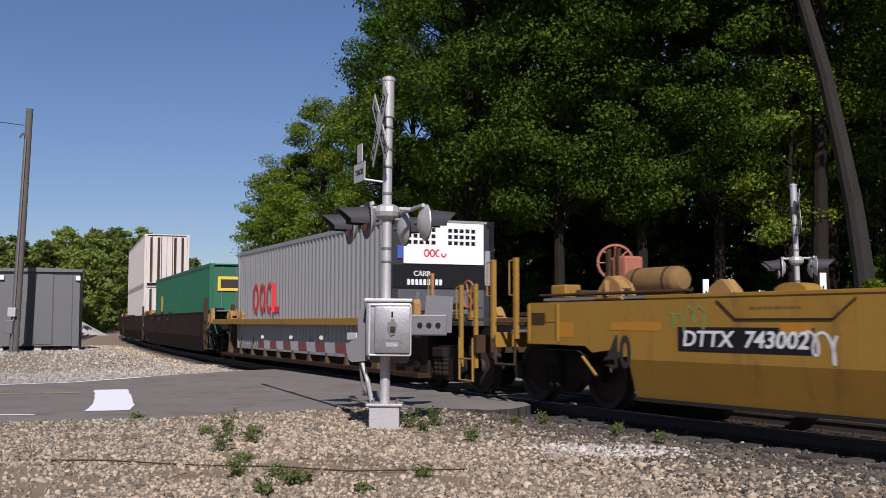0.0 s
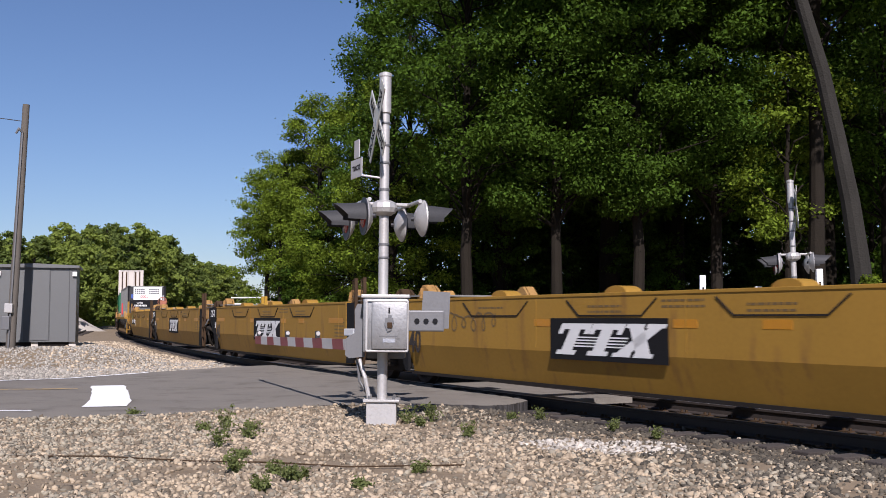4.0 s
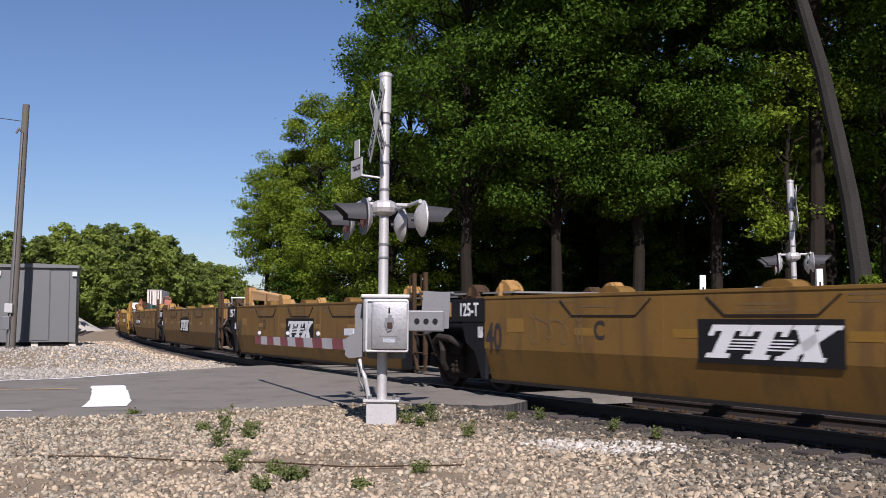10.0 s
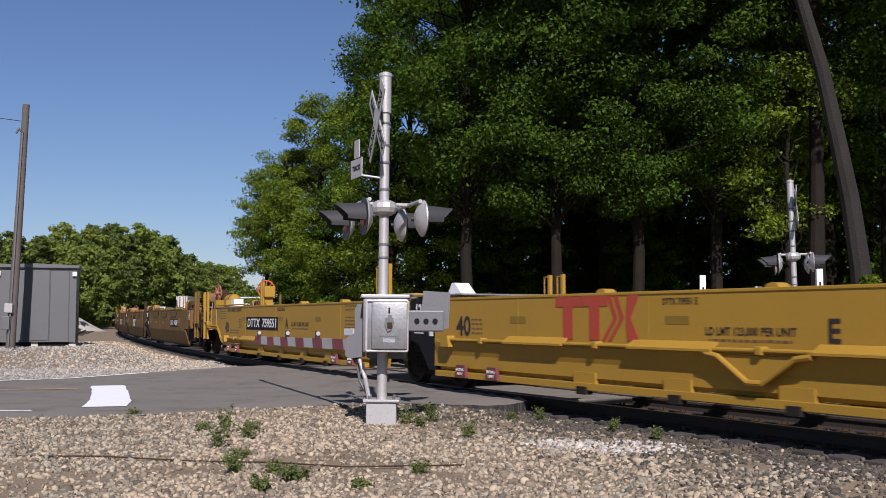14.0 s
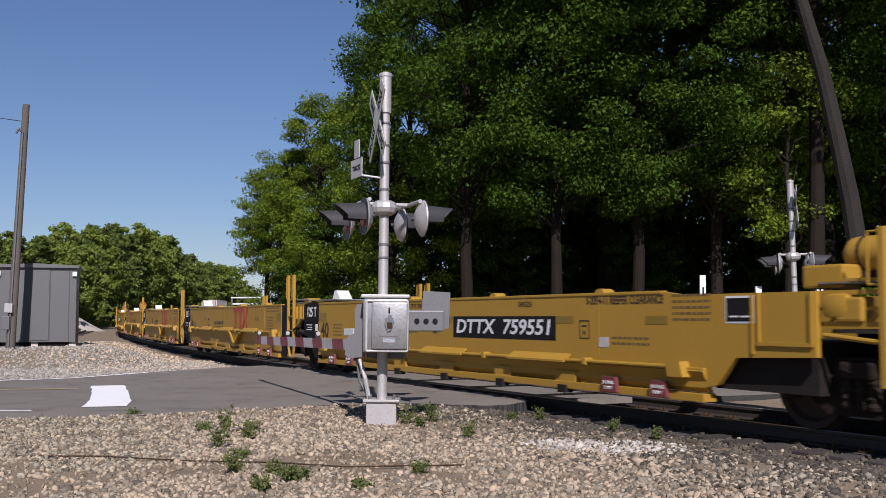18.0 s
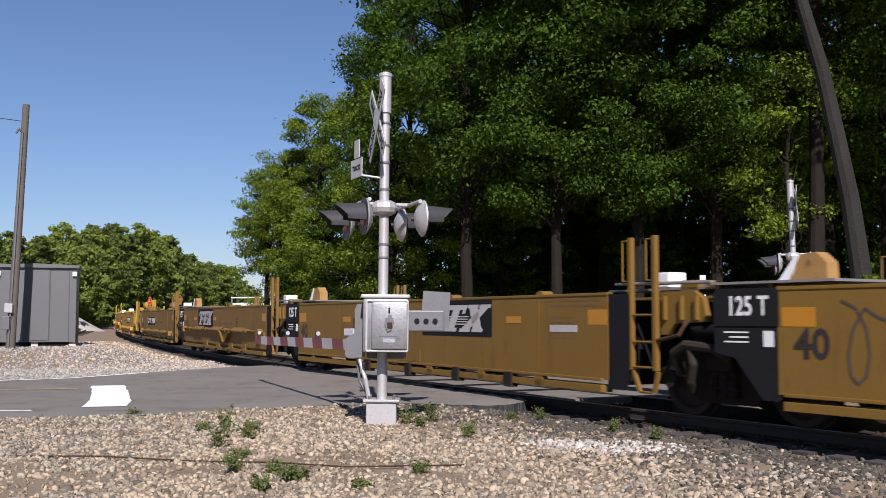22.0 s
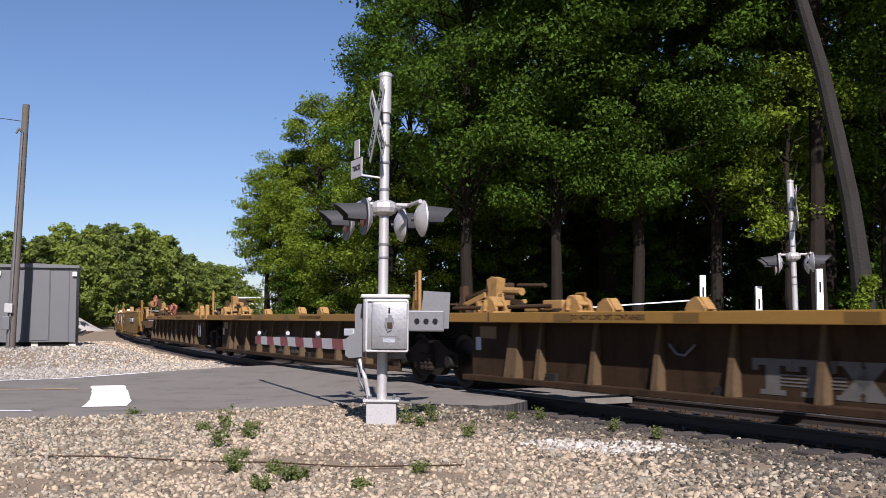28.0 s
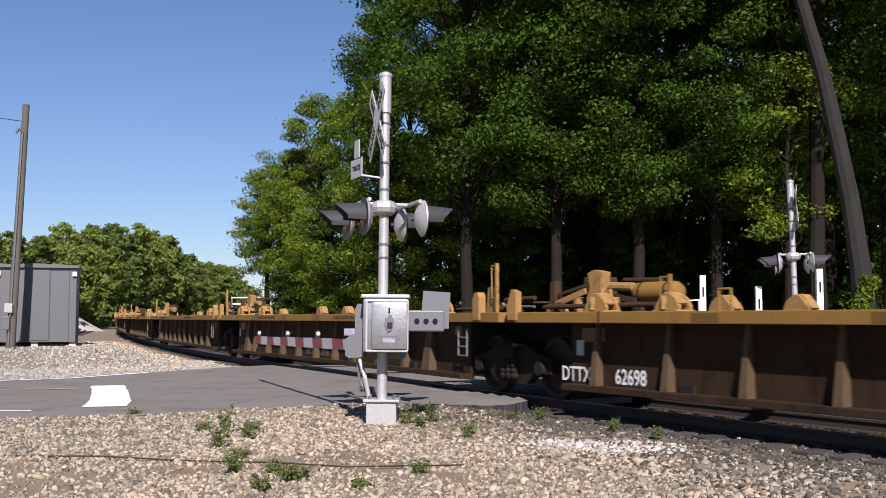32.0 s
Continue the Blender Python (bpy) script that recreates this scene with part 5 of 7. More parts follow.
def five_unit(kind, T0, paint, number, letters, boards, code, joints, last, forty, kw=None, plain=()):
    """An articulated car of five units. boards: for each unit what stands on its side; forty: place and height of its length mark."""
    kw = kw or {}
    J = [T0, *joints, last]
    for t in J:
        truck_at(t)
    out = []
    smooth = kind is unit_smooth
    dk, faint = M["dark_lettering"], M["faint_lettering"]
    tint = M[{"car_b": "mustard", "car_a2": "dull_orange"}.get(paint, "orange_patch")]
    for k in range(5):
        kw2 = dict(kw, steps_on=False) if k in plain else kw
        u, h = unit_at(kind, J[k], J[k + 1], "end" if k == 0 else "joint", "end" if k == 4 else "joint", paint=paint, code=code, **kw2)
        wall_sign("40", 0.60 if smooth else 0.45, dk, u, h - forty[k][0], forty[k][1], fit=0.47, weight=0.025)
        for what in boards[k]:
            if what[0] == "number":
                number_board(u, h, what[1], what[2], number, 1.05 if smooth else 1.11, 0.30 if smooth else 0.36)
            elif what[0] == "logo":
                logo_board(u, h, what[1], what[2], what[3], what[4], M["dull_white"] if paint == "car_b2" else M["lettering"])
            elif what[0] == "redlogo":
                logo(u, h - what[1], 1.265, 1.84, 0.62, M["red_logo"], 0.0, False)
            elif what[0] == "letter":
                wall_sign(letters[k], 0.36, dk, u, h - what[1], 1.08 if smooth else 1.11, weight=0.025)
            elif what[0] == "limit":
                wall_sign("LD LMT 123,000 PER UNIT", 0.135, faint if paint != "car_b" else dk, u, h - what[1], 1.10, squeeze=0.92)
                small_print(u, h - what[1] + 0.65, 0.98, 1, 1.3, faint, k)
            elif what[0] == "words":
                wall_sign(what[1], what[4], faint if paint != "car_b" else dk, u, h - what[2], what[3], squeeze=0.8)
            elif what[0] == "notice":
                for dx0, dx1, z0, z1 in ((-0.12, 0.12, 1.215, 1.23), (-0.12, 0.12, 0.97, 0.985), (-0.12, -0.105, 0.985, 1.215), (0.105, 0.12, 0.985, 1.215)):
                    panel("notice_frame", u, h - what[1] + dx0, h - what[1] + dx1, z0, z1, dk)
                wall_sign("H", 0.10, dk, u, h - what[1], 1.05)
                panel("notice_line", u, h - what[1] - 0.06, h - what[1] + 0.06, 1.14, 1.16, dk)
            elif what[0] == "print":
                small_print(u, h - what[1], what[2], what[3], what[4], faint, k + what[3])
            elif what[0] == "sticker":
                panel("sticker", u, h - what[1] - what[3], h - what[1], what[2], what[2] + what[4], M["dull_white"])
            elif what[0] == "scribble":
                scribble(u, h - what[1], what[2], what[3], what[4], M[what[5]], k + 3, what[6])
            elif what[0] == "patch":
                patches(u, h, what[1], tint, z=1.19 if paint == "car_a" else (1.07 if smooth else 1.235))
            elif what[0] == "wide":
                patches(u, h, what[1], tint, 0.96, 1.205)
            elif what[0] == "block":
                patches(u, h, what[1], tint, 0.44, 1.15 if smooth else 1.275, 0.21)
        if not smooth and k:
            patches(u, h, (0.56,), tint, 0.44, 1.275, 0.21)
        if not smooth and k < 4:
            patches(u, h, (2 * h - 2.93,), tint, 0.44, 1.275, 0.21)
            small_print(u, h - 11.48, 1.50, 2, 1.25, faint, k + 20)
            small_print(u, h - 11.48, 1.26, 5, 0.62, faint, k + 30)
        out.append((u, h))
    return out


# leading cars, with their containers
truck_at(-0.08)
truck_at(-1.44)
unit_at(unit_ribbed, -1.44, -0.08, "joint", "end", paint="car_a", web="car_c_web")
for t in (-3.10, -4.75, -5.95):
    truck_at(t)
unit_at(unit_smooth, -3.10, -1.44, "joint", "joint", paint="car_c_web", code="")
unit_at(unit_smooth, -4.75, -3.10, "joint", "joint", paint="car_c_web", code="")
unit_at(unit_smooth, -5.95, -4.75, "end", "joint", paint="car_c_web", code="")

A_END = ("print", 12.3, 1.22, 6, 0.62)
A_MID = [("logo", 5.43, 2.60, 0.96, 0.60), ("patch", (5.0, 8.12, 9.62)), ("wide", (0.94, 11.9)), A_END, ("print", 7.9, 1.47, 2, 0.8)]
ca = [[("number", 2.41, 2.09), ("letter", 5.9), ("patch", (4.03,)), ("wide", (1.13, 12.1)), ("patch", (10.75,)), ("print", 11.0, 1.0, 2, 0.35),
       ("scribble", 2.25, 1.30, 0.7, 0.30, "graffiti_green", 4), ("scribble", 4.40, 1.05, 0.45, 0.42, "graffiti", 2)],
      A_MID, A_MID, [*A_MID, ("scribble", 2.4, 1.2, 1.6, 0.35, "faint_lettering", 5)],
      [("letter", 8.2), ("number", 8.87, 2.25), ("patch", (3.65, 8.2)), ("block", (1.47,)), A_END]]
car_one = five_unit(unit_smooth, 0.20, "car_a", "DTTX 743002", "BCDEA", ca, "125-T", (1.40, 2.58, 3.76, 4.94), 6.135, ((1.30, 0.84), *[(1.10, 0.82)] * 4))
u, h = car_one[2]
for dx in (0.0, 0.32):
    part("upright_bracket", box(h - 5.65 - dx, h - 5.58 - dx, 1.22, 1.30, 1.60, 1.86, None, 0.01), M["car_b"], u)
part("upright_bracket", box(h - 6.05, h - 5.35, 1.18, 1.34, 1.60, 1.66, None, 0.01), M["car_b"], u)
B_MID = [("letter", 3.76), ("logo", 5.68, 2.17, 0.985, 0.53), ("patch", (3.20, 5.24, 7.90, 10.12)), ("block", (1.46, 12.2)), A_END, ("print", 7.9, 1.50, 2, 0.9), ("print", 2.4, 1.49, 1, 0.8)]
cb = [[("number", 2.80, 2.40), ("letter", 5.52), ("patch", (7.4, 10.15)), ("print", 7.05, 1.14, 2, 0.5), ("print", 6.02, 1.16, 4, 0.18), ("print", 8.05, 1.53, 2, 0.95), ("print", 9.82, 0.98, 2, 0.36), ("block", (12.1,)), ("print", 12.6, 1.30, 5, 0.5)],
      B_MID, B_MID, [*B_MID, ("scribble", 2.0, 1.1, 1.5, 0.5, "faint_lettering", 4)],
      [("letter", 8.2), ("number", 8.87, 2.25), ("patch", (3.60, 6.3)), ("block", (1.48, 11.3)), ("print", 6.0, 1.48, 2, 0.8)]]
car_two = five_unit(unit_smooth, 6.42, "car_a2", "DTTX 743384", "AEDCB", cb, "125-T", (7.62, 8.80, 9.98, 11.16), 12.35, ((1.30, 0.96), *[(1.08, 0.94)] * 4))
# a spare container beam strapped on one unit's front
u, h = car_two[2]
def top_z(a):
    return 2.06 - 0.078 * (a - 1.45)


# a web with three slots between a sloping top and the deck, and a lip along the top
for a0, a1, z0 in ((1.40, 1.58, 1.5), (2.80, 3.02, 1.5), (3.56, 3.93, 1.5), (4.14, 4.30, 1.5)):
    part("beam_web", prism([(h - a0, z0), (h - a0, top_z(a0) - 0.06), (h - a1, top_z(a1) - 0.06), (h - a1, z0)], 1.12, 1.19), M["beam_tan"], u)
part("beam_web", prism([(h - 1.40, 1.78), (h - 1.40, 2.04), (h - 4.3, 1.82), (h - 4.3, 1.70), (h - 2.8, 1.74)], 1.122, 1.187), M["beam_tan"], u)
part("beam_back", prism([(h - 1.40, 1.5), (h - 1.40, 2.0), (h - 4.3, 1.78), (h - 4.3, 1.5)], 0.92, 0.96), M["brown_steel"], u)
part("beam_lip", prism([(h - 1.40, 2.02), (h - 1.40, 2.07), (h - 4.32, 1.845), (h - 4.32, 1.795)], 0.90, 1.193), M["beam_tan"], u)
part("beam_stiffener", prism([(h - 3.02, 1.72), (h - 3.02, 1.94), (h - 3.10, 1.935), (h - 3.10, 1.72)], 1.19, 1.205), M["tan_cast"], u)
part("beam_end", prism([(h - 0.95, 1.55), (h - 0.90, 2.02), (h - 1.02, 2.16), (h - 1.36, 2.15), (h - 1.40, 2.02), (h - 1.40, 1.55)], 1.02, 1.24), M["deck_tan"], u)
part("beam_end", prism([(h - 4.32, 1.52), (h - 4.32, 1.80), (h - 4.40, 1.88), (h - 4.60, 1.86), (h - 4.70, 1.76), (h - 4.70, 1.52)], 1.02, 1.24), M["deck_tan"], u)
CLEAR = "S-2054-11 REEFER CLEARANCE"
b_boards = [[("number", 3.27, 3.14), ("letter", 7.2), ("limit", 8.28), ("patch", (2.83, 6.44, 9.45)), ("words", CLEAR, 1.85, 1.50, 0.155), ("notice", 2.56), ("words", "DTTX 759551 A", 6.7, 1.48, 0.12), ("print", 0.1, 1.53, 5, 0.75), ("print", 1.3, 0.88, 2, 1.1)],
            [("redlogo", 4.16), ("limit", 7.95), ("letter", 9.16), ("patch", (2.93, 6.53)), ("words", "DTTX 759551 E", 6.8, 1.47, 0.12), ("print", 1.75, 1.22, 4, 0.35)],
            [("letter", 3.8), ("limit", 5.4), ("redlogo", 7.5), ("patch", (3.0, 10.18))],
            [("letter", 3.8), ("limit", 5.4), ("redlogo", 7.5), ("patch", (3.0, 10.18)), ("print", 1.3, 1.05, 4, 0.5)],
            [("limit", 4.9), ("letter", 6.3), ("number", 6.97, 3.17), ("patch", (6.5, 10.16, 12.22)), ("words", CLEAR, 11.75, 1.50, 0.155), ("notice", 10.86), ("words", "DTTX 759551 B", 5.6, 1.48, 0.12), ("print", 12.75, 1.53, 5, 0.7), ("sticker", 11.2, 0.86, 0.22, 0.14), ("print", 11.5, 0.98, 2, 0.8), ("words", "GWG52H", 9.3, 1.47, 0.12), ("print", 1.4, 1.1, 4, 0.5)]]
five_unit(unit_tall, 12.685, "car_b", "DTTX 759551", "AEDCB", b_boards, "125 T", (13.87, 15.05, 16.23, 17.41), 18.63, ((0.98, 0.96), (1.50, 1.11), (0.95, 1.0), (0.95, 1.0), (0.90, 0.975)), {"steps_on": True})
c_boards = [[("number", 3.33, 3.12), ("letter", 7.2), ("limit", 8.4), ("patch", (2.80, 6.48)), ("print", 6.3, 1.49, 1, 1.0), ("notice", 2.2), ("sticker", 0.4, 1.04, 0.17, 0.20)],
            [("logo", 3.36, 2.55, 1.255, 0.61), ("limit", 8.0), ("letter", 9.4), ("patch", (2.63, 5.97)), ("print", 6.0, 1.46, 1, 0.8)],
            [("letter", 4.04), ("limit", 5.6), ("logo", 7.24, 2.55, 1.255, 0.61), ("patch", (3.33, 10.24)), ("sticker", 11.5, 1.06, 0.7, 0.10)],
            [("letter", 5.6), ("logo", 7.30, 2.56, 1.285, 0.62), ("scribble", 1.3, 1.02, 3.3, 0.95, "graffiti_dark", 7), ("print", 6.6, 1.47, 1, 0.55),
             ("scribble", 6.1, 0.95, 0.68, 0.36, "graffiti", 5), ("scribble", 11.45, 1.12, 0.66, 0.85, "graffiti", 3), ("patch", (6.57, 10.28)), ("sticker", 11.75, 1.05, 0.62, 0.11)],
            [("scribble", 2.0, 1.02, 1.9, 0.9, "graffiti_dark", 6), ("letter", 6.32), ("print", 4.9, 1.18, 3, 1.05), ("number", 7.10, 3.16), ("patch", (6.65, 10.31, 13.0)), ("print", 6.3, 1.47, 1, 0.9), ("words", "GWG52E", 9.2, 1.46, 0.13), ("print", 11.2, 1.16, 4, 0.2)]]
five_unit(unit_tall, 18.92, "car_b2", "DTTX 759069", "AEDCB", c_boards, "125 T", (20.12, 21.30, 22.48, 23.66), 24.88, ((1.13, 0.975), (1.23, 1.09), (0.90, 0.935), (0.95, 0.97), (0.95, 0.97)), {"steps_on": True}, (2, 3, 4))
# last car: low units with outside posts
JC = [25.18, 26.53, 27.885, 29.285, 30.707, 32.11, 33.50]
for t in JC:
    truck_at(t)
for k in range(6):
    u, h = unit_at(unit_ribbed, JC[k], JC[k + 1], "end" if k == 0 else "joint", "end" if k == 5 else "joint", tank=k in (3, 5))
    if k < 5:
        lg = logo(u, h - 7.43, 0.58, 1.85, 0.44, M["faded_white"] if k == 2 else M["ghost_paint"], 0.0)
        lg.matrix_basis = pose(0, -0.264, 0)
        for a in (5.1, 11.9 if k == 3 else 11.2):
            wall_sign("DO NOT LOAD 20FT CONTAINERS", 0.10, M["brown_steel"], u, h - a, 1.27, 1.5035)
        part("hanging_chain", pipe([(h - 6.05, 1.22, 0.92), (h - 6.2, 1.24, 0.80), (h - 6.35, 1.24, 0.78), (h - 6.52, 1.22, 0.92)], 0.016), M["galv_dull"], u)
    else:
        for txt, a in (("DTTX", 1.22), ("62698", 2.40)):
            wall_sign(txt, 0.30, M["lettering"], u, h - a, 0.44, 1.193, squeeze=0.85)
    for a in (3.88, 6.44, 9.03):
        panel("colour_patch", u, h - a - 0.45, h - a, 1.215, 1.325, M["dark_mustard"], 1.5015)

# ---- containers ----


def container(name, length, height, paint, T, z0, label, rear="doors", ribs=True):
    """A corrugated box, its middle over the origin of the line at T; rear: what its back end shows."""
    c = empty(name, label, "shipping container", "containers on the train")
    body = M[paint]
    w = 1.22
    h = length / 2
    bm = bmesh.new()
    # corrugated sides
    pitch, depth = 0.28, 0.036
    n = int(length / pitch)
    for sg in (1, -1):
        prof = []
        for k in range(n):
            x = -h + 0.08 + (length - 0.16) * k / n
            dx = (length - 0.16) / n
            prof += [(x, w), (x + dx * 0.25, w), (x + dx * 0.5, w - depth), (x + dx * 0.75, w - depth)]
        prof.append((h - 0.08, w))
        lo = [bm.verts.new((x, sg * y, z0 + 0.10)) for x, y in prof]
        hi = [bm.verts.new((x, sg * y, z0 + height - 0.06)) for x, y in prof]
        for i in range(len(prof) - 1):
            bm.faces.new((lo[i], lo[i + 1], hi[i + 1], hi[i]))
    bmesh.ops.recalc_face_normals(bm, faces=bm.faces)
    part("side_wall", bm, body, c)
    part("roof", box(-h, h, -w, w, z0 + height - 0.05, z0 + height), body, c)
    part("floor", box(-h, h, -w + 0.02, w - 0.02, z0, z0 + 0.12), M["grime"], c)
    part("front_wall", box(h - 0.06, h, -w + 0.05, w - 0.05, z0 + 0.1, z0 + height - 0.05), body, c)
    for sg in (1, -1):
        part("side_rail", box(-h, h, *sorted((sg * (w - 0.06), sg * (w + 0.004))), z0, z0 + 0.14), body, c)
        part("side_rail", box(-h, h, *sorted((sg * (w - 0.06), sg * (w + 0.004))), z0 + height - 0.10, z0 + height + 0.004), body, c)
        for e in (-1, 1):
            part("corner_post", box(*sorted((e * h, e * (h - 0.12))), *sorted((sg * (w - 0.10), sg * (w + 0.006))), z0, z0 + height), M["plate_black"] if rear == "reefer" and e < 0 else body, c)
            for zz in (z0 + 0.0, z0 + height - 0.11):
                part("corner_casting", box(*sorted((e * (h - 0.17), e * (h + 0.006))), *sorted((sg * (w - 0.16), sg * (w + 0.012))), zz - 0.004, zz + 0.118), M["plate_black"] if rear == "reefer" and e < 0 else body, c)
    if rear == "doors":
        for sg in (1, -1):
            d = part("door", box(-h + 0.02, -h + 0.08, *sorted((sg * 0.01, sg * (w - 0.11))), z0 + 0.14, z0 + height - 0.11), body, c)
            for y in (0.30, 0.80):
                part("lock_rod", rod((-h - 0.02, sg * y, z0 + 0.1), (-h - 0.02, sg * y, z0 + height - 0.1), 0.022, None, 8), M["galv_dull"], d)
    else:
        part("rear_wall", box(-h + 0.02, -h + 0.08, -w + 0.1, w - 0.1, z0 + 0.1, z0 + height - 0.05), M["black"], c)
    MOVING.append((c, T, length))
    return c, h


def back_panel(c, h, y0, y1, z0, z1, mat, name, off=0.0):
    return part(name, box(-h + 0.02 - off - 0.012, -h + 0.02 - off, y0, y1, z0, z1), mat, c)


# grey box with a cooling unit at its back
GZ, GH = 0.48, 2.90
grey, gh = container("refrigerated_container", 12.19, GH, "box_grey", -0.76, GZ, "light grey corrugated refrigerated container with white cooling unit", "reefer")
top = GZ + GH
unit = back_panel(grey, gh, -0.97, 0.86, top - 0.92, top - 0.06, M["white"], "cooling_unit_cover", 0.02)
for sg in (-1, 1):
    for i in range(5):
        for j in range(3):
            y = -0.15 - (0.62 if sg < 0 else -0.30) + i * 0.135
            part("vent", box(-gh - 0.016, -gh - 0.012, y, y + 0.09, top - 0.52 + j * 0.13, top - 0.44 + j * 0.13), M["plate_black"], unit)
bm = bmesh.new()
for i in range(4):   # red emblem as plain rings
    yc = 0.35 - i * 0.13
    for k in range(12):
        a, b = 2 * math.pi * k / 12, 2 * math.pi * (k + 1) / 12
        if i == 2 and 4 <= k < 8 or i == 3 and k < 6:
            continue
        bar((-gh - 0.016, yc + 0.05 * math.cos(a), top - 0.70 + 0.07 * math.sin(a)), (-gh - 0.016, yc + 0.05 * math.cos(b), top - 0.70 + 0.07 * math.sin(b)), 0.006, 0.03, bm)
part("emblem", bm, M["red_bright"], unit)
back_panel(grey, gh, -1.10, 1.10, top - 1.42, top - 0.95, M["plate_black"], "control_panel", 0.01)
lettering("CARB", 0.15, M["lettering"], grey, pose(-gh - 0.005, 0.45, top - 1.13, 90, 0, -90))
for k in range(9):
    part("number_bar", box(-gh - 0.008, -gh - 0.004, 0.78 - k * 0.09 - 0.06, 0.78 - k * 0.09, top - 1.36, top - 1.24), M["lettering"], grey)
back_panel(grey, gh, -0.98, 0.98, GZ + 0.15, top - 1.45, M["bay"], "compressor_bay", 0.0)
part("compressor", rod((-gh - 0.10, -0.55, GZ + 0.75), (-gh - 0.10, 0.25, GZ + 0.75), 0.2, None, 16), M["grime"], grey, smooth=True)
part("fan_shroud", lathe([(0.42, -gh - 0.05), (0.44, -gh - 0.05), (0.44, -gh + 0.02), (0.42, -gh + 0.02)], 20, Matrix.Translation((0, 0.0, GZ + 0.9)) @ Euler((0, radians(90), 0)).to_matrix().to_4x4()), M["bay"], grey)
for y in (-0.62, 0.70):
    part("frame_strut", bar((-gh - 0.02, y, GZ + 0.2), (-gh - 0.02, y * 0.8, top - 1.5), 0.05, 0.09), M["galv_dull"], grey)
part("label_plate", box(-gh - 0.012, -gh - 0.006, -1.12, -1.0, top - 1.35, top - 0.62), M["sign_back"], grey)
back_panel(grey, gh, 0.88, 1.0, top - 0.82, top - 0.55, M["blue"], "blue_sticker", 0.02)
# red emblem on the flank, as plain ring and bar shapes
bm = bmesh.new()
for i in range(4):
    xc = 5.2 - i * 0.72 - 1.2
    for k in range(16):
        a, b = 2 * math.pi * k / 16, 2 * math.pi * (k + 1) / 16
        if i == 2 and 6 <= k < 10:
            continue
        if i == 3:
            continue
        s1 = -1
        bar((xc + 0.24 * math.cos(a), 1.2245, GZ + 1.45 + 0.36 * math.sin(a)), (xc + 0.24 * math.cos(b), 1.2245, GZ + 1.45 + 0.36 * math.sin(b)), 0.006, 0.17, bm)
    if i == 3:
        bar((xc + 0.2, 1.2245, GZ + 1.05), (xc + 0.2, 1.2245, GZ + 1.85), 0.006, 0.16, bm)
        bar((xc + 0.2, 1.2245, GZ + 1.12), (xc - 0.25, 1.2245, GZ + 1.12), 0.006, 0.16, bm)
part("emblem", bm, M["red_bright"], grey)

green, eh = container("green_container", 16.15, 2.9, "box_green", -2.195, 0.40, "green corrugated domestic container with yellow emblem, closed doors")
panel("emblem", green, eh - 2.9, eh - 2.2, 1.75, 2.45, M["yellow_logo"], 1.2245)
panel("emblem", green, eh - 2.7, eh - 2.4, 1.55, 1.70, M["yellow_logo"], 1.2245)
e1 = back_panel(green, eh, 0.1, 0.95, 2.35, 2.85, M["yellow_logo"], "emblem_board", 0.05)
part("emblem", box(-eh - 0.05, -eh - 0.045, 0.2, 0.85, 2.45, 2.75), M["dark_lettering"], e1)
for k in range(2):
    back_panel(green, eh, -0.95, -0.35, 2.65 - k * 0.28, 2.80 - k * 0.28, M["lettering"], "number_bars", 0.05)

for zz in (0.40, 3.30):
    wc, wh = container("white_container", 16.15, 2.88, "box_white", -4.0, zz, "off-white corrugated domestic container, stacked on the train, closed doors")
    for y in (-0.85, -0.45, 0.45, 0.85):
        back_panel(wc, wh, y - 0.07, y + 0.07, zz + 0.2, zz + 2.7, M["brown_steel"], "door_strip", 0.03)

# ---- crossing signal ----


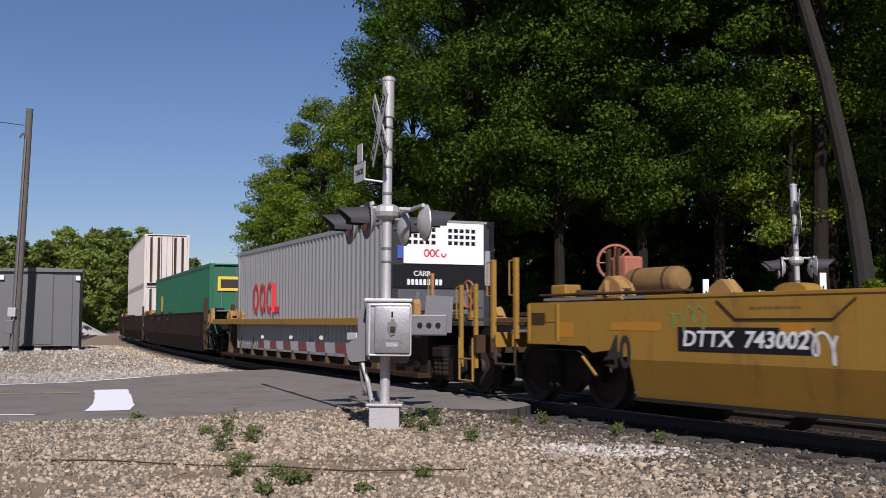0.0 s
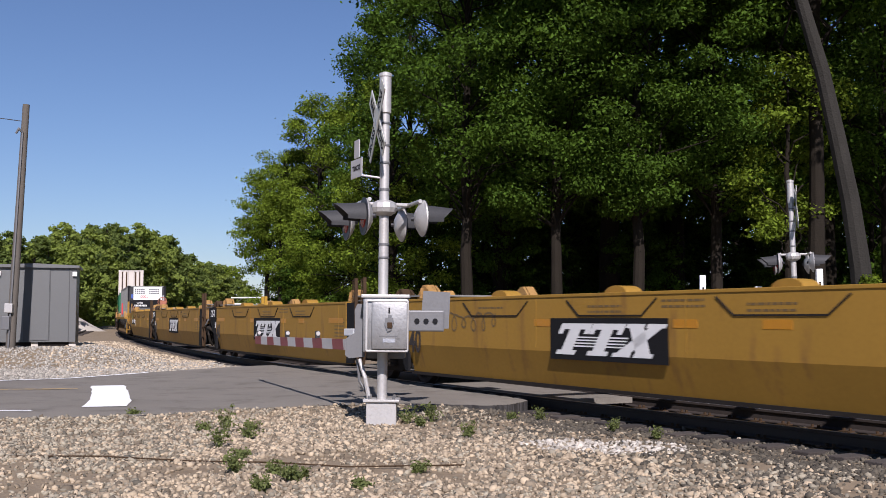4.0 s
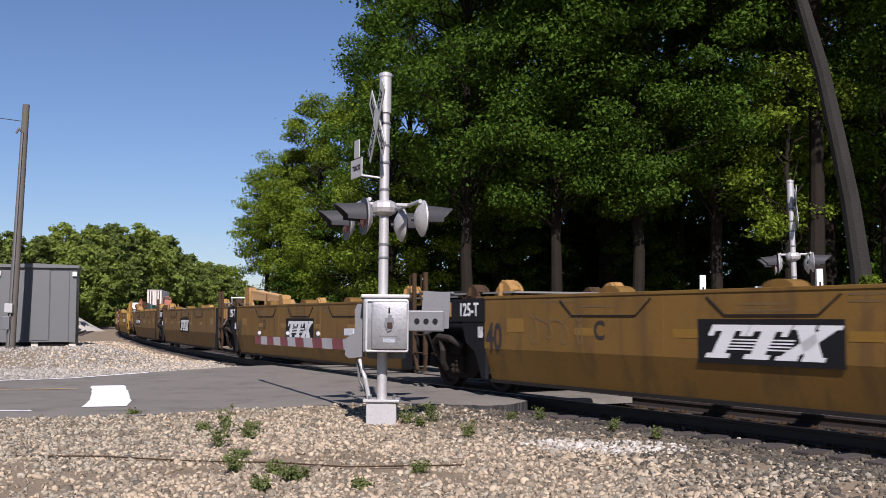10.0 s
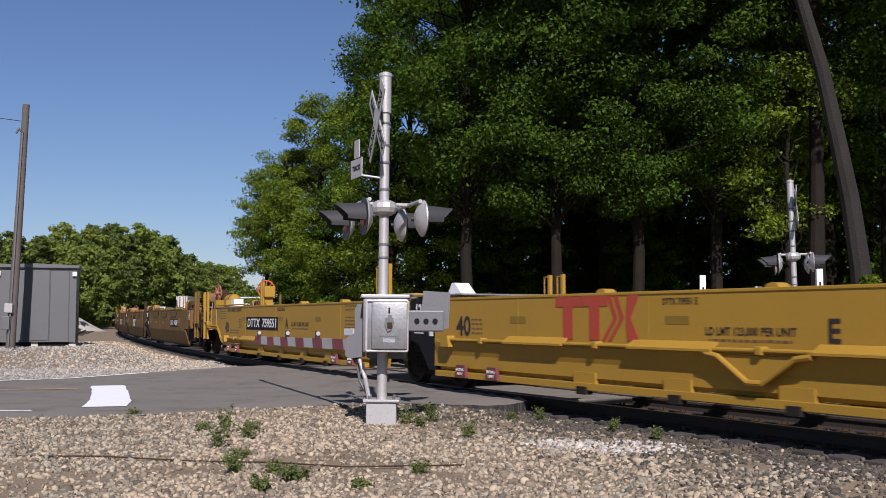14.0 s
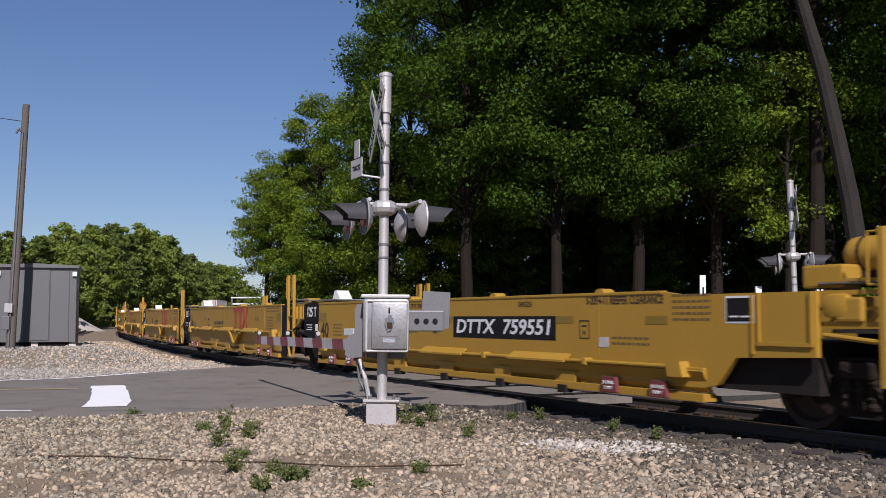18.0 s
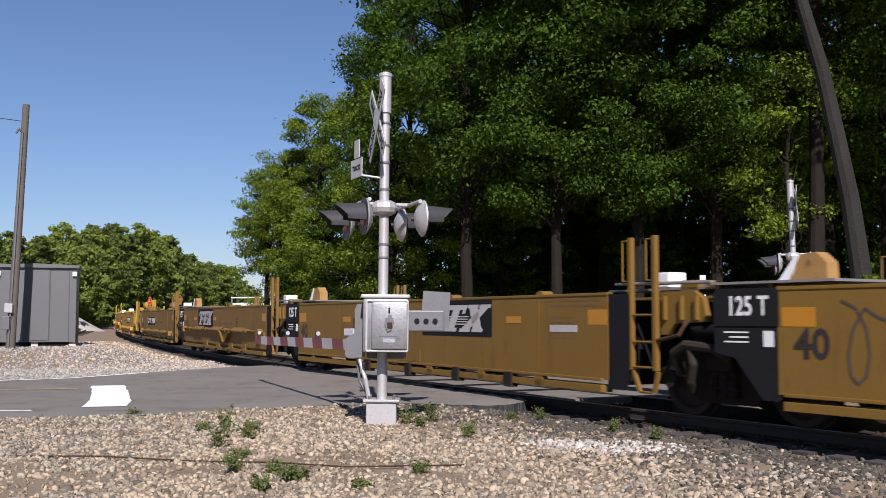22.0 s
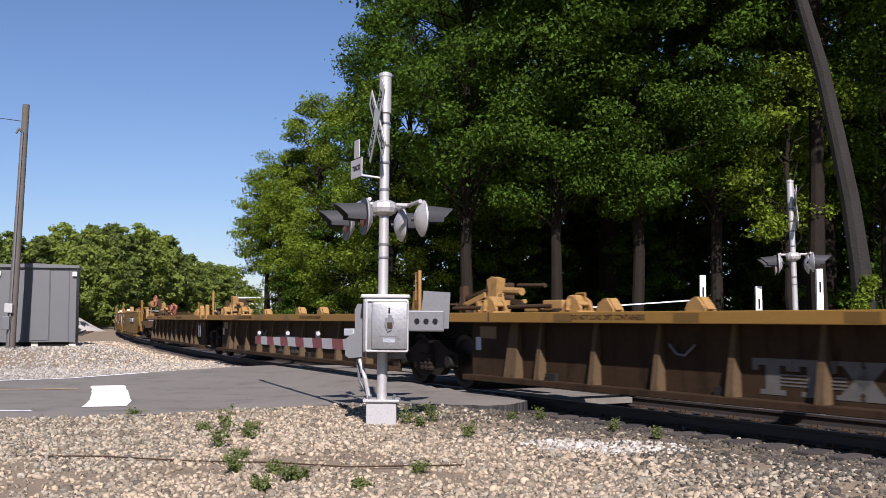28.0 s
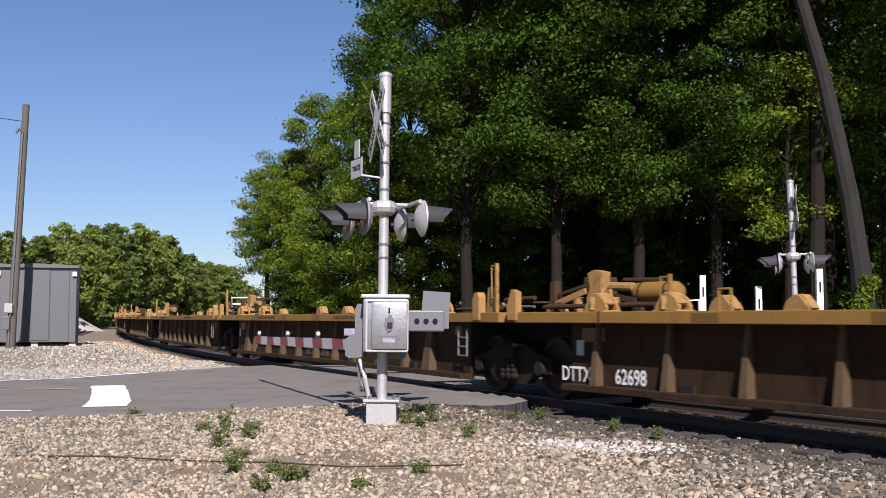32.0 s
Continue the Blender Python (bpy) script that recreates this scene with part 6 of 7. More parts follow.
def signal_mast(base, lean, label, arm_yaw, cross_yaw, gate):
    """Grey mast with a flasher pair on each side, a crossbuck and a base; it faces +x of its own space when arm_yaw is 0."""
    s = empty("crossing_signal", label, "railway signal", "crossing signals")
    H = 4.71
    part("mast", rod((0, 0, 0.1), (0, 0, H), 0.070, 0.062, 20), M["galv"], s, smooth=True)
    part("sleeve", rod((0, 0, 4.16), (0, 0, H - 0.005), 0.082, 0.080, 20), M["galv"], s, smooth=True)
    part("mast_cap", lathe([(0.083, H - 0.06), (0.089, H - 0.05), (0.089, H - 0.01), (0.03, H + 0.015)], 20), M["galv"], s)
    for z in (4.02, 3.72, 3.48, 3.12, 2.38, 2.20):
        part("band", lathe([(0.071, z - 0.015), (0.076, z - 0.012), (0.076, z + 0.012), (0.071, z + 0.015)], 20), M["galv_dull"], s)
    base_bm = box(-0.20, 0.20, -0.17, 0.17, -0.06, 0.30, None, 0.02)
    b = part("base", base_bm, M["galv"], s)
    part("base_flange", box(-0.24, 0.24, -0.2, 0.2, 0.29, 0.325, None, 0.006), M["galv"], b)
    for x in (-0.16, 0.16):
        for y in (-0.13, 0.13):
            part("bolt", rod((x, y, 0.32), (x, y, 0.37), 0.022, None, 6), M["galv_dull"], b)
    # crossarm and hub
    arm = Matrix.Rotation(arm_yaw, 4, "Z")
    zc = 2.87
    part("junction_box", lathe([(0.10, -0.10), (0.16, -0.06), (0.18, 0.0), (0.16, 0.07), (0.10, 0.10)], 12, Matrix.Translation((0, 0, zc))), M["galv"], s)
    part("crossarm", rod(arm @ Vector((-0.36, 0, zc + 0.05)), arm @ Vector((0.36, 0, zc + 0.05)), 0.028, None, 10), M["galv"], s)
    for e in (-0.34, 0.34):
        part("crossarm", rod(arm @ Vector((e, -0.56, zc + 0.05)), arm @ Vector((e, 0.56, zc + 0.05)), 0.026, None, 10), M["galv"], s)
    for sg in (-1, 1):
        for f in (-1, 1):
            c = arm @ Vector((f * 0.40, sg * 0.50, zc - 0.17))
            hm = Matrix.Translation(c) @ arm @ Matrix.Rotation(0 if f > 0 else math.pi, 4, "Z")
            lamp = part("flasher_body", lathe([(0.03, -0.11), (0.09, -0.105), (0.15, -0.075), (0.235, -0.02), (0.24, -0.004)], 26, hm @ Matrix.Rotation(radians(90), 4, "Y")), M["galv"], s, smooth=True)
            part("backing_disc", lathe([(0.02, -0.003), (0.245, -0.003), (0.245, 0.006), (0.02, 0.006)], 28, hm @ Matrix.Rotation(radians(90), 4, "Y")), M["black"], lamp)
            part("sighting_hole", rod(hm @ Vector((-0.13, 0.12, 0.0)), hm @ Vector((-0.09, 0.10, 0.0)), 0.03, None, 8), M["black"], lamp)
            part("lens", lathe([(0.15, 0.008), (0.14, 0.02), (0.08, 0.035), (0.01, 0.042)], 20, hm @ Matrix.Rotation(radians(90), 4, "Y")), M["lens_red"], lamp, smooth=True)
            bm = bmesh.new()   # long hood over the lens
            rows = []
            for k in range(13):
                a = math.pi * (k / 12) * 1.2 - 0.1 * math.pi
                rows.append((a, 0.40 - 0.16 * (1 - max(0.0, math.sin(a)))))
            pr = None
            for a, ln in rows:
                p = [bm.verts.new(hm @ Vector((0.0, r * math.cos(a), r * math.sin(a)))) for r in (0.178, 0.170)]
                q = [bm.verts.new(hm @ Vector((ln, r * 0.84 * math.cos(a), r * 0.84 * math.sin(a)))) for r in (0.178, 0.170)]
                if pr:
                    for u, v, w2, x2 in ((pr[0][0], p[0], q[0], pr[1][0]), (pr[0][1], pr[1][1], q[1], p[1]), (pr[1][0], q[0], q[1], pr[1][1])):
                        bm.faces.new((u, v, w2, x2))
                pr = (p, q)
            bmesh.ops.recalc_face_normals(bm, faces=bm.faces)
            part("hood", bm, M["hood"], lamp, smooth=True)
            part("hanger", rod(c + Vector((0, 0, 0.10)), arm @ Vector((f * 0.34, sg * 0.50, zc + 0.05)), 0.025, None, 8), M["galv"], s)
    # crossbuck
    xm = Matrix.Rotation(cross_yaw, 4, "Z")
    cb = empty_child("crossbuck", s, Matrix.Translation((0, 0, 4.03)) @ xm @ Matrix.Translation((0.11, 0, 0)))
    for k, (ang, words) in enumerate(((-45, ("RAIL", "ROAD")), (45, ("CROSS", "ING")))):
        bm = box(0.0 + k * 0.012, 0.006 + k * 0.012, -0.61, 0.61, -0.115, 0.115, None, 0, Matrix.Rotation(radians(ang), 4, "X"))
        bl = part("blade", bm, M["sign_face"], cb)
        part("blade_back", box(-0.006 + k * 0.012 - 0.002, k * 0.012 - 0.002, -0.61, 0.61, -0.115, 0.115, None, 0, Matrix.Rotation(radians(ang), 4, "X")), M["sign_back"], cb)
        for j, wd in enumerate(words):
            mm = Matrix.Rotation(radians(ang), 4, "X") @ Matrix.Translation((0.009 + k * 0.012, (-0.36 if j == 0 else 0.36), 0)) @ Euler((radians(90), 0, radians(90))).to_matrix().to_4x4()
            lettering(wd, 0.19, M["plate_black"], bl, mm, squeeze=0.85)
    return s


def empty_child(name, parent, m):
    o = part(name, rod((-0.14, 0, 0), (0.02, 0, 0), 0.05, None, 10), M["galv"], parent)
    o.matrix_basis = m
    return o


FACE = math.radians(198)   # the way the near signal faces along the road
near_mast = signal_mast((0, 0, 0), 0, "silver railroad crossing signal mast with flashers, crossbuck and grey cabinet", FACE, FACE - radians(2), True)
near_mast.matrix_world = pose(-0.815, 14.0, ground_z(-0.8, 14.0), 0.0, 0.45, 0)
# cabinet on the mast
cab = part("cabinet", box(-0.235, 0.355, -0.42, -0.10, 0.95, 1.66, None, 0.03), M["cabinet"], near_mast, smooth=True)
part("cabinet_door", box(-0.12, 0.345, -0.475, -0.418, 0.99, 1.60, None, 0.025), M["cabinet"], cab, smooth=True)
part("cabinet_lid", box(-0.26, 0.37, -0.44, -0.06, 1.655, 1.70, None, 0.012), M["galv"], cab)
part("hasp", box(0.10, 0.14, -0.495, -0.47, 1.34, 1.44, None, 0.008), M["galv_dull"], cab)
part("padlock", box(0.085, 0.15, -0.51, -0.48, 1.26, 1.34, None, 0.012), M["brown_steel"], cab)
part("handle", bar((0.11, -0.482, 1.53), (0.11, -0.482, 1.46), 0.02, 0.02), M["plate_black"], cab)
part("door_seam", box(-0.02, 0.22, -0.479, -0.476, 1.155, 1.165), M["galv_dull"], cab)
part("lock_cover", prism([(0.06, 1.40), (0.16, 1.40), (0.17, 1.34), (0.14, 1.24), (0.09, 1.22), (0.05, 1.32)], -0.50, -0.474), M["galv_dull"], cab)
part("name_plate", box(0.03, 0.19, -0.480, -0.4755, 1.08, 1.13), M["sign_back"], cab)
for z0, z1 in ((1.605, 1.63), (0.955, 0.98)):
    part("door_rim", box(-0.19, 0.35, -0.445, -0.418, z0, z1, None, 0.008), M["galv"], cab)
for x0, x1 in ((-0.20, -0.17), (0.332, 0.36)):
    part("door_rim", box(x0, x1, -0.445, -0.418, 0.97, 1.62, None, 0.008), M["galv"], cab)
# gate mechanism and counterweights
part("gate_drive", box(-0.22, 0.30, 0.08, 0.42, 0.85, 1.35, None, 0.03), M["galv_dull"], near_mast)
part("counterweight", prism([(0.50, 1.26), (0.88, 1.26), (0.90, 1.74), (0.54, 1.76)], -0.06, 0.10), M["galv_dull"], near_mast)
part("counterweight_arm", box(0.30, 0.82, -0.14, -0.06, 1.22, 1.50, None, 0.02), M["galv_dull"], near_mast)
for x in (0.46, 0.58, 0.70):
    part("bolt", rod((x, -0.16, 1.36), (x, -0.13, 1.36), 0.035, None, 8), M["plate_black"], near_mast)
part("gate_hinge", prism([(-0.235, 0.88), (-0.235, 1.50), (-0.27, 1.58), (-0.33, 1.58), (-0.37, 1.50), (-0.36, 1.20), (-0.48, 1.12), (-0.49, 0.90), (-0.44, 0.86)], -0.10, -0.02), M["galv_dull"], near_mast)
part("conduit", pipe([(-0.30, -0.05, 0.85), (-0.22, -0.08, 0.60), (-0.16, -0.08, 0.30)], 0.03), M["galv"], near_mast)
part("conduit", pipe([(-0.34, 0.05, 0.85), (-0.30, 0.02, 0.55), (-0.13, 0.0, 0.28)], 0.02), M["galv_dull"], near_mast)
# small notice board under the crossbuck
nb = part("track_count_sign", box(-0.012, 0.0, -0.24, 0.22, -0.19, 0.06), M["dull_white"], near_mast)
nb.matrix_basis = Matrix.Translation((-0.38, 0.0, 3.47)) @ Matrix.Rotation(FACE + radians(5), 4, "Z")
lettering("TRACKS", 0.10, M["plate_black"], nb, Matrix.Translation((0.003, 0.0, -0.065)) @ Euler((radians(90), 0, radians(90))).to_matrix().to_4x4(), squeeze=0.9)
part("track_count_plate", box(-0.012, 0.0, -0.10, 0.10, 0.075, 0.32), M["dull_white"], nb)
part("sign_bracket", pipe([(-0.36, 0, 3.32), (-0.06, 0, 3.28)], 0.014), M["galv"], near_mast)

# lowered gate arm, across the lane
gate = empty("gate_arm", "lowered red and white striped crossing gate arm with small lamps", "crossing gate")
GA, GB = Vector((-1.16, 14.1, 0.90)), Vector((-3.74, 21.0, 0.82))
gd = (GB - GA)
gl = gd.length
gm = Matrix.Translation(GA) @ gd.to_track_quat("X", "Z").to_matrix().to_4x4()
gate.matrix_world = gm
for k in range(12):
    x0, x1 = gl * k / 12, gl * (k + 1) / 12
    h = 0.076
    pr = part("stripe", prism([(x0, -h), (x1, -h), (x1 + 0.06, h), (x0 + 0.06, h)], -0.014 - 0.0005 * (k % 2), 0.014 + 0.0005 * (k % 2)), M["red"] if k % 2 else M["dull_white"], gate)
for x in (gl * 0.30, gl * 0.60, gl * 0.96):
    lp = part("gate_lamp", box(x - 0.035, x + 0.035, -0.035, 0.035, 0.075, 0.19, None, 0.012), M["hood"], gate)
    part("lamp_lens", rod((x - 0.03, 0, 0.145), (x - 0.05, 0, 0.145), 0.034, None, 10), M["dull_white"], lp)
part("gate_clamp", box(-0.12, 0.1, -0.05, 0.05, -0.08, 0.10), M["dull_white"], gate)
part("gate_tag", box(0.05, 0.55, -0.03, 0.03, 0.12, 0.22, None, 0.01), M["white"], gate)

far_mast = signal_mast((0, 0, 0), 0, "silver crossing signal mast beyond the track, in front of trees", math.radians(-13), math.radians(-15), False)
far_mast.matrix_world = pose(8.45, 25.0, -0.14, 0.0, -1.2, 0)
for (x, y, h) in ((6.58, 26.5, 2.48), (7.6, 25.2, 2.16), (8.75, 24.3, 2.54)):
    p = empty("marker_post", "white painted marker post beyond the track", "post", "white posts")
    p.matrix_world = pose(x, y, -0.14)
    part("shaft", box(-0.075, 0.075, -0.05, 0.05, -0.1, h, None, 0.01), M["white"], p)
    part("stripe", box(-0.02, 0.02, -0.054, -0.051, h - 0.55, h - 0.30), M["plate_black"], p)

arm = empty("gate_arm", "thin white lowered gate arm beyond the track", "crossing gate")
arm.matrix_world = pose(6.5, 26.5, 1.72)
part("shaft", bar((0, 0, 0), (-2.9, 1.6, -0.20), 0.025, 0.034), M["white"], arm)
part("support", box(-0.04, 0.04, -0.04, 0.04, -1.86, 0.0), M["dull_white"], arm)

# ---- hut and pole ----


def build_hut():
    hgt, w, dep = 2.45, 2.38, 1.6
    t = empty("equipment_hut", "grey aluminium signal equipment hut on gravel", "equipment hut")
    part("wall", box(-w / 2, w / 2, -dep / 2, dep / 2, 0.06, hgt - 0.1), M["hut"], t)
    part("roof", prism([(-w / 2 - 0.08, hgt - 0.1), (w / 2 + 0.08, hgt - 0.1), (w / 2 + 0.08, hgt - 0.02), (0, hgt + 0.03), (-w / 2 - 0.08, hgt - 0.02)], -dep / 2 - 0.1, dep / 2 + 0.1), M["hut"], t)
    for x in (-0.72, -0.16, 0.42, 0.98):
        part("panel_seam", box(x - 0.012, x + 0.012, -dep / 2 - 0.012, -dep / 2 - 0.001, 0.1, hgt - 0.12), M["hut_dark"], t)
    part("door", box(-0.14, 0.40, -dep / 2 - 0.02, -dep / 2 - 0.003, 0.12, hgt - 0.16), M["hut"], t)
    # dark strip that paints the utility pole's shadow on the wall
    part("door_post", box(-0.33, -0.12, -dep / 2 - 0.03, -dep / 2 - 0.004, 0.08, hgt - 0.1), M["hut_dark"], t)
    for x in (-w / 2 + 0.12, w / 2 - 0.05):
        part("indicator_lamp", box(x - 0.07, x + 0.07, -dep / 2 - 0.09, -dep / 2 - 0.002, hgt - 0.36, hgt - 0.22, None, 0.02), M["white"], t)
    part("skid", box(-w / 2 + 0.3, w / 2 - 0.15, -dep / 2 + 0.1, -dep / 2 + 0.25, -0.12, 0.06), M["grime"], t)
    for x in (-1.1, 0.0, 1.1):
        part("footing", box(x - 0.1, x + 0.1, -dep / 2 + 0.08, dep / 2 - 0.08, -0.2, 0.055), M["stone_pale"], t)
    return t


hut = build_hut()
hut.matrix_world = pose(-12.78, 33.0, ground_z(-12.3, 32.2) + 0.10, 0, 0, 16)

pole = empty("utility_pole", "weathered wooden utility pole with a meter box beside the hut", "utility pole")
pole.matrix_world = pose(-12.74, 30.9, ground_z(-12.6, 30.9), 0, 2.2, 0)
part("shaft", rod((0, 0, -0.3), (0, 0, 7.27), 0.14, 0.10, 14), M["pole"], pole, smooth=True)
part("meter_box", box(-0.16, 0.08, -0.26, -0.13, 1.05, 1.32, None, 0.02), M["galv"], pole)
part("switch_box", box(-0.22, 0.02, -0.26, -0.13, 0.55, 0.95, None, 0.02), M["galv_dull"], pole)
part("conduit", rod((0.0, -0.17, 0.0), (0.0, -0.14, 6.4), 0.03, None, 8), M["galv_dull"], pole)
part("weatherhead", pipe([(0, -0.14, 6.4), (-0.08, -0.22, 6.5), (-0.16, -0.22, 6.35)], 0.035), M["galv_dull"], pole)
part("service_wire", pipe([(-0.1, -0.1, 6.75), (-2.5, -0.4, 6.95), (-6, -0.8, 7.5), (-14, -2, 8.8)], 0.012, 6), M["black"], pole)

# ---- trees ----


def leaves(rng, centres, radii, count, size, flat=0.5):
    """Small folded leaf sprays scattered in and on clumps."""
    n = len(centres)
    pick = rng.integers(0, n, count)
    d = rng.normal(size=(count, 3))
    d /= np.linalg.norm(d, axis=1)[:, None]
    r = rng.random(count) ** 0.42
    r = np.where(rng.random(count) < 0.10, r * (1.0 + 0.7 * rng.random(count)), r)
    c = centres[pick] + d * (radii[pick] * r)[:, None] * np.array([1, 1, 0.5])
    nrm = d * 0.6 + rng.normal(size=(count, 3)) * 0.6 + np.array([0, 0, flat])
    nrm /= np.linalg.norm(nrm, axis=1)[:, None]
    t = np.cross(nrm, rng.normal(size=(count, 3)))
    t /= np.linalg.norm(t, axis=1)[:, None]
    b = np.cross(nrm, t)
    s = size * (0.6 + 0.8 * rng.random(count))[:, None]
    w = 0.55
    v = np.stack([c - t * s, c + b * s * w - nrm * s * 0.15, c + t * s, c - b * s * w - nrm * s * 0.15], 1).reshape(-1, 3)
    return v


def leaf_mesh(name, v, mat):
    q = len(v) // 4
    me = bpy.data.meshes.new(name)
    me.vertices.add(len(v))
    me.vertices.foreach_set("co", v.astype(np.float32).ravel())
    me.loops.add(q * 4)
    me.loops.foreach_set("vertex_index", np.arange(q * 4, dtype=np.int32))
    me.polygons.add(q)
    me.polygons.foreach_set("loop_start", np.arange(0, q * 4, 4, dtype=np.int32))
    me.update(calc_edges=True)
    me.materials.append(mat)
    return me


def limb(bm, pts, r0, r1, seg=8):
    """A tapered bent limb."""
    n = len(pts)
    prev = None
    for i, p in enumerate(pts):
        d = (pts[min(i + 1, n - 1)] - pts[max(i - 1, 0)]).normalized()
        q = Vector((0, 0, 1)).rotation_difference(d)
        r = r0 + (r1 - r0) * i / (n - 1)
        ring = [bm.verts.new(p + q @ Vector((r * math.cos(2 * math.pi * k / seg), r * math.sin(2 * math.pi * k / seg), 0))) for k in range(seg)]
        if prev:
            for k in range(seg):
                bm.faces.new((prev[k], prev[(k + 1) % seg], ring[(k + 1) % seg], ring[k]))
        prev = ring
    bm.faces.new(prev)


def make_tree(seed, height, spread, count, size, leafmat, barkmat, low=0.18, stout=1.0, label="broad green deciduous tree at the wood's edge", clumps=46, limbs=True, puff=0.07, bend=None):
    rng = random.Random(seed)
    npr = np.random.default_rng(seed)
    t = empty("tree", label, "tree", "trees of the wood")
    bm = bmesh.new()
    r = (height * 0.017 + 0.05) * stout
    pts = [Vector((0.08 * rng.uniform(-1, 1) * (z > 0), 0.08 * rng.uniform(-1, 1) * (z > 0), z * height)) for z in (-0.03, 0.05, 0.12, 0.20, 0.28, 0.36, 0.45, 0.54, 0.62, 0.71, 0.8, 0.95)]
    if bend:
        for q in pts:
            q.x += bend(q.z)
    limb(bm, pts, r * 1.25, r * 0.2, 10)
    cs, rs = [], []
    for k in range(clumps):
        z = low + (1.0 - low) * (k + rng.random()) / clumps
        env = spread * math.sqrt(max(0.07, 1 - (((z - low) / (1 - low) - 0.45) / 0.56) ** 2))
        a = rng.uniform(0, 2 * math.pi)
        q = env * rng.uniform(0.35, 1.05)
        core = pts[0].lerp(pts[-1], z)
        c = core + Vector((q * math.cos(a), q * math.sin(a), 0))
        c.z = z * height
        cs.append(c)
        rs.append(rng.uniform(0.45, 1.0) * height * puff + 0.25)
        if k % 2 == 0 and limbs:
            s = core.copy()
            s.z = max(0.26, (z - 0.14)) * height if height > 9 else max(0.1, (z - 0.14)) * height
            w = 0.035 * height
            bend = [s.lerp(c, q) + Vector((rng.uniform(-w, w), rng.uniform(-w, w), rng.uniform(0, w) * 0.8)) for q in (0.25, 0.5, 0.75)]
            limb(bm, [s, *bend, c], r * 0.20, r * 0.04, 6)
    bmesh.ops.recalc_face_normals(bm, faces=bm.faces)
    part("trunk", bm, barkmat, t)
    v = leaves(npr, np.array(cs), np.array(rs), count, size)
    ob = new("crown", leaf_mesh("crown", v, leafmat))
    ob.parent = t
    return t


def place(tree, spots):
    """The first spot takes the tree itself, the others copies: x, y, turn, scale."""
    for k, (x, y, turn, sc) in enumerate(spots):
        m = pose(x, y, ground_z(x, y), 0, 0, turn) @ Matrix.Diagonal((sc, sc, sc, 1))
        if k == 0:
            tree.matrix_world = m
        else:
            copy_thing(tree, m)


oak = make_tree(11, 19, 4.9, 52000, 0.078, M["leaf"], M["bark"], low=0.29, clumps=120, puff=0.058, stout=0.58)
maple = make_tree(12, 15, 3.7, 38000, 0.078, M["leaf_light"], M["bark"], low=0.05, label="light green spring tree at the wood's edge", clumps=105, puff=0.058)
edge = make_tree(19, 9.8, 1.9, 9000, 0.075, M["leaf_light"], M["bark"], low=0.42, label="small light green tree leaning out from the wood's edge", clumps=34, puff=0.07, stout=0.8)
tall = make_tree(13, 24, 6.0, 22000, 0.17, M["leaf"], M["bark"], low=0.26, label="tall dark green tree with a bare lower trunk", clumps=80)
young = make_tree(14, 8, 2.6, 10000, 0.085, M["leaf"], M["bark"], low=0.03, label="young leafy tree in the undergrowth", clumps=50)
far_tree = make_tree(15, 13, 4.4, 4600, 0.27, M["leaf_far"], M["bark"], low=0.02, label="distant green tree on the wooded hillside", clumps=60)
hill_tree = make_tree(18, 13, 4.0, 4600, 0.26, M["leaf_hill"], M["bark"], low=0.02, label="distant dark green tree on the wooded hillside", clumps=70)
# trees before the wood whose crowns begin high up and shade it
canopy = make_tree(21, 27, 5.6, 15000, 0.17, M["leaf"], M["bark"], low=0.47, stout=0.55, label="tall slim tree with a bare trunk and a high crown", clumps=70)
leaning = make_tree(16, 24, 5.2, 18000, 0.15, M["leaf"], M["pale_bark"], low=0.72, stout=0.62, label="tall bent pale trunk with ivy at its foot", clumps=60, limbs=False, bend=lambda z: -0.025 * z - 0.0155 * max(0.0, z - 1.0) ** 2)
back_tree = make_tree(17, 22, 6.5, 8000, 0.26, M["leaf"], M["bark"], low=0.03, label="dark green tree deep in the wood", clumps=80)
place(back_tree, [(1.6, 60, 15, 0.7), (6.2, 61, 75, 0.75), (16.2, 61, 195, 0.75), (-1.5, 66, 0, 0.75), (3.5, 68, 50, 0.9), (8, 64, 100, 1.0), (13, 66, 150, 1.0), (18, 64, 200, 1.0), (23, 66, 250, 1.0), (28, 64, 300, 1.0), (5.5, 76, 80, 1.1), (15.5, 78, 10, 1.1), (25.5, 78, 220, 1.1), (2.2, 57, 33, 0.55), (6.8, 56, 93, 0.58), (10.6, 57, 143, 0.6), (14.6, 56, 13, 0.58), (18.6, 57, 213, 0.62), (23, 56, 283, 0.7), (11, 62, 163, 0.8), (21, 60, 263, 0.8), (32, 66, 20, 1.0), (0.6, 72, 40, 0.7), (10.4, 71, 110, 0.95), (20.6, 71, 170, 0.95), (27, 71, 330, 1.0), (8.4, 59, 210, 0.5), (12.7, 59.5, 250, 0.5), (4.4, 58.5, 290, 0.48), (20.8, 58, 20, 0.5), (25.8, 60, 70, 0.6)])
place(leaning, [(12.22, 30.2, 0, 1.0)])
place(canopy, [(17.8, 33, 240, 1.0), (13.3, 37, 60, 1.0)])
place(oak, [(0.9, 39.0, 0, 1.0), (4.2, 38.5, 70, 0.95), (7.2, 38.5, 150, 1.0), (10.6, 40.5, 250, 1.05), (17.5, 41, 20, 1.05), (-1.6, 50, 30, 0.9)])
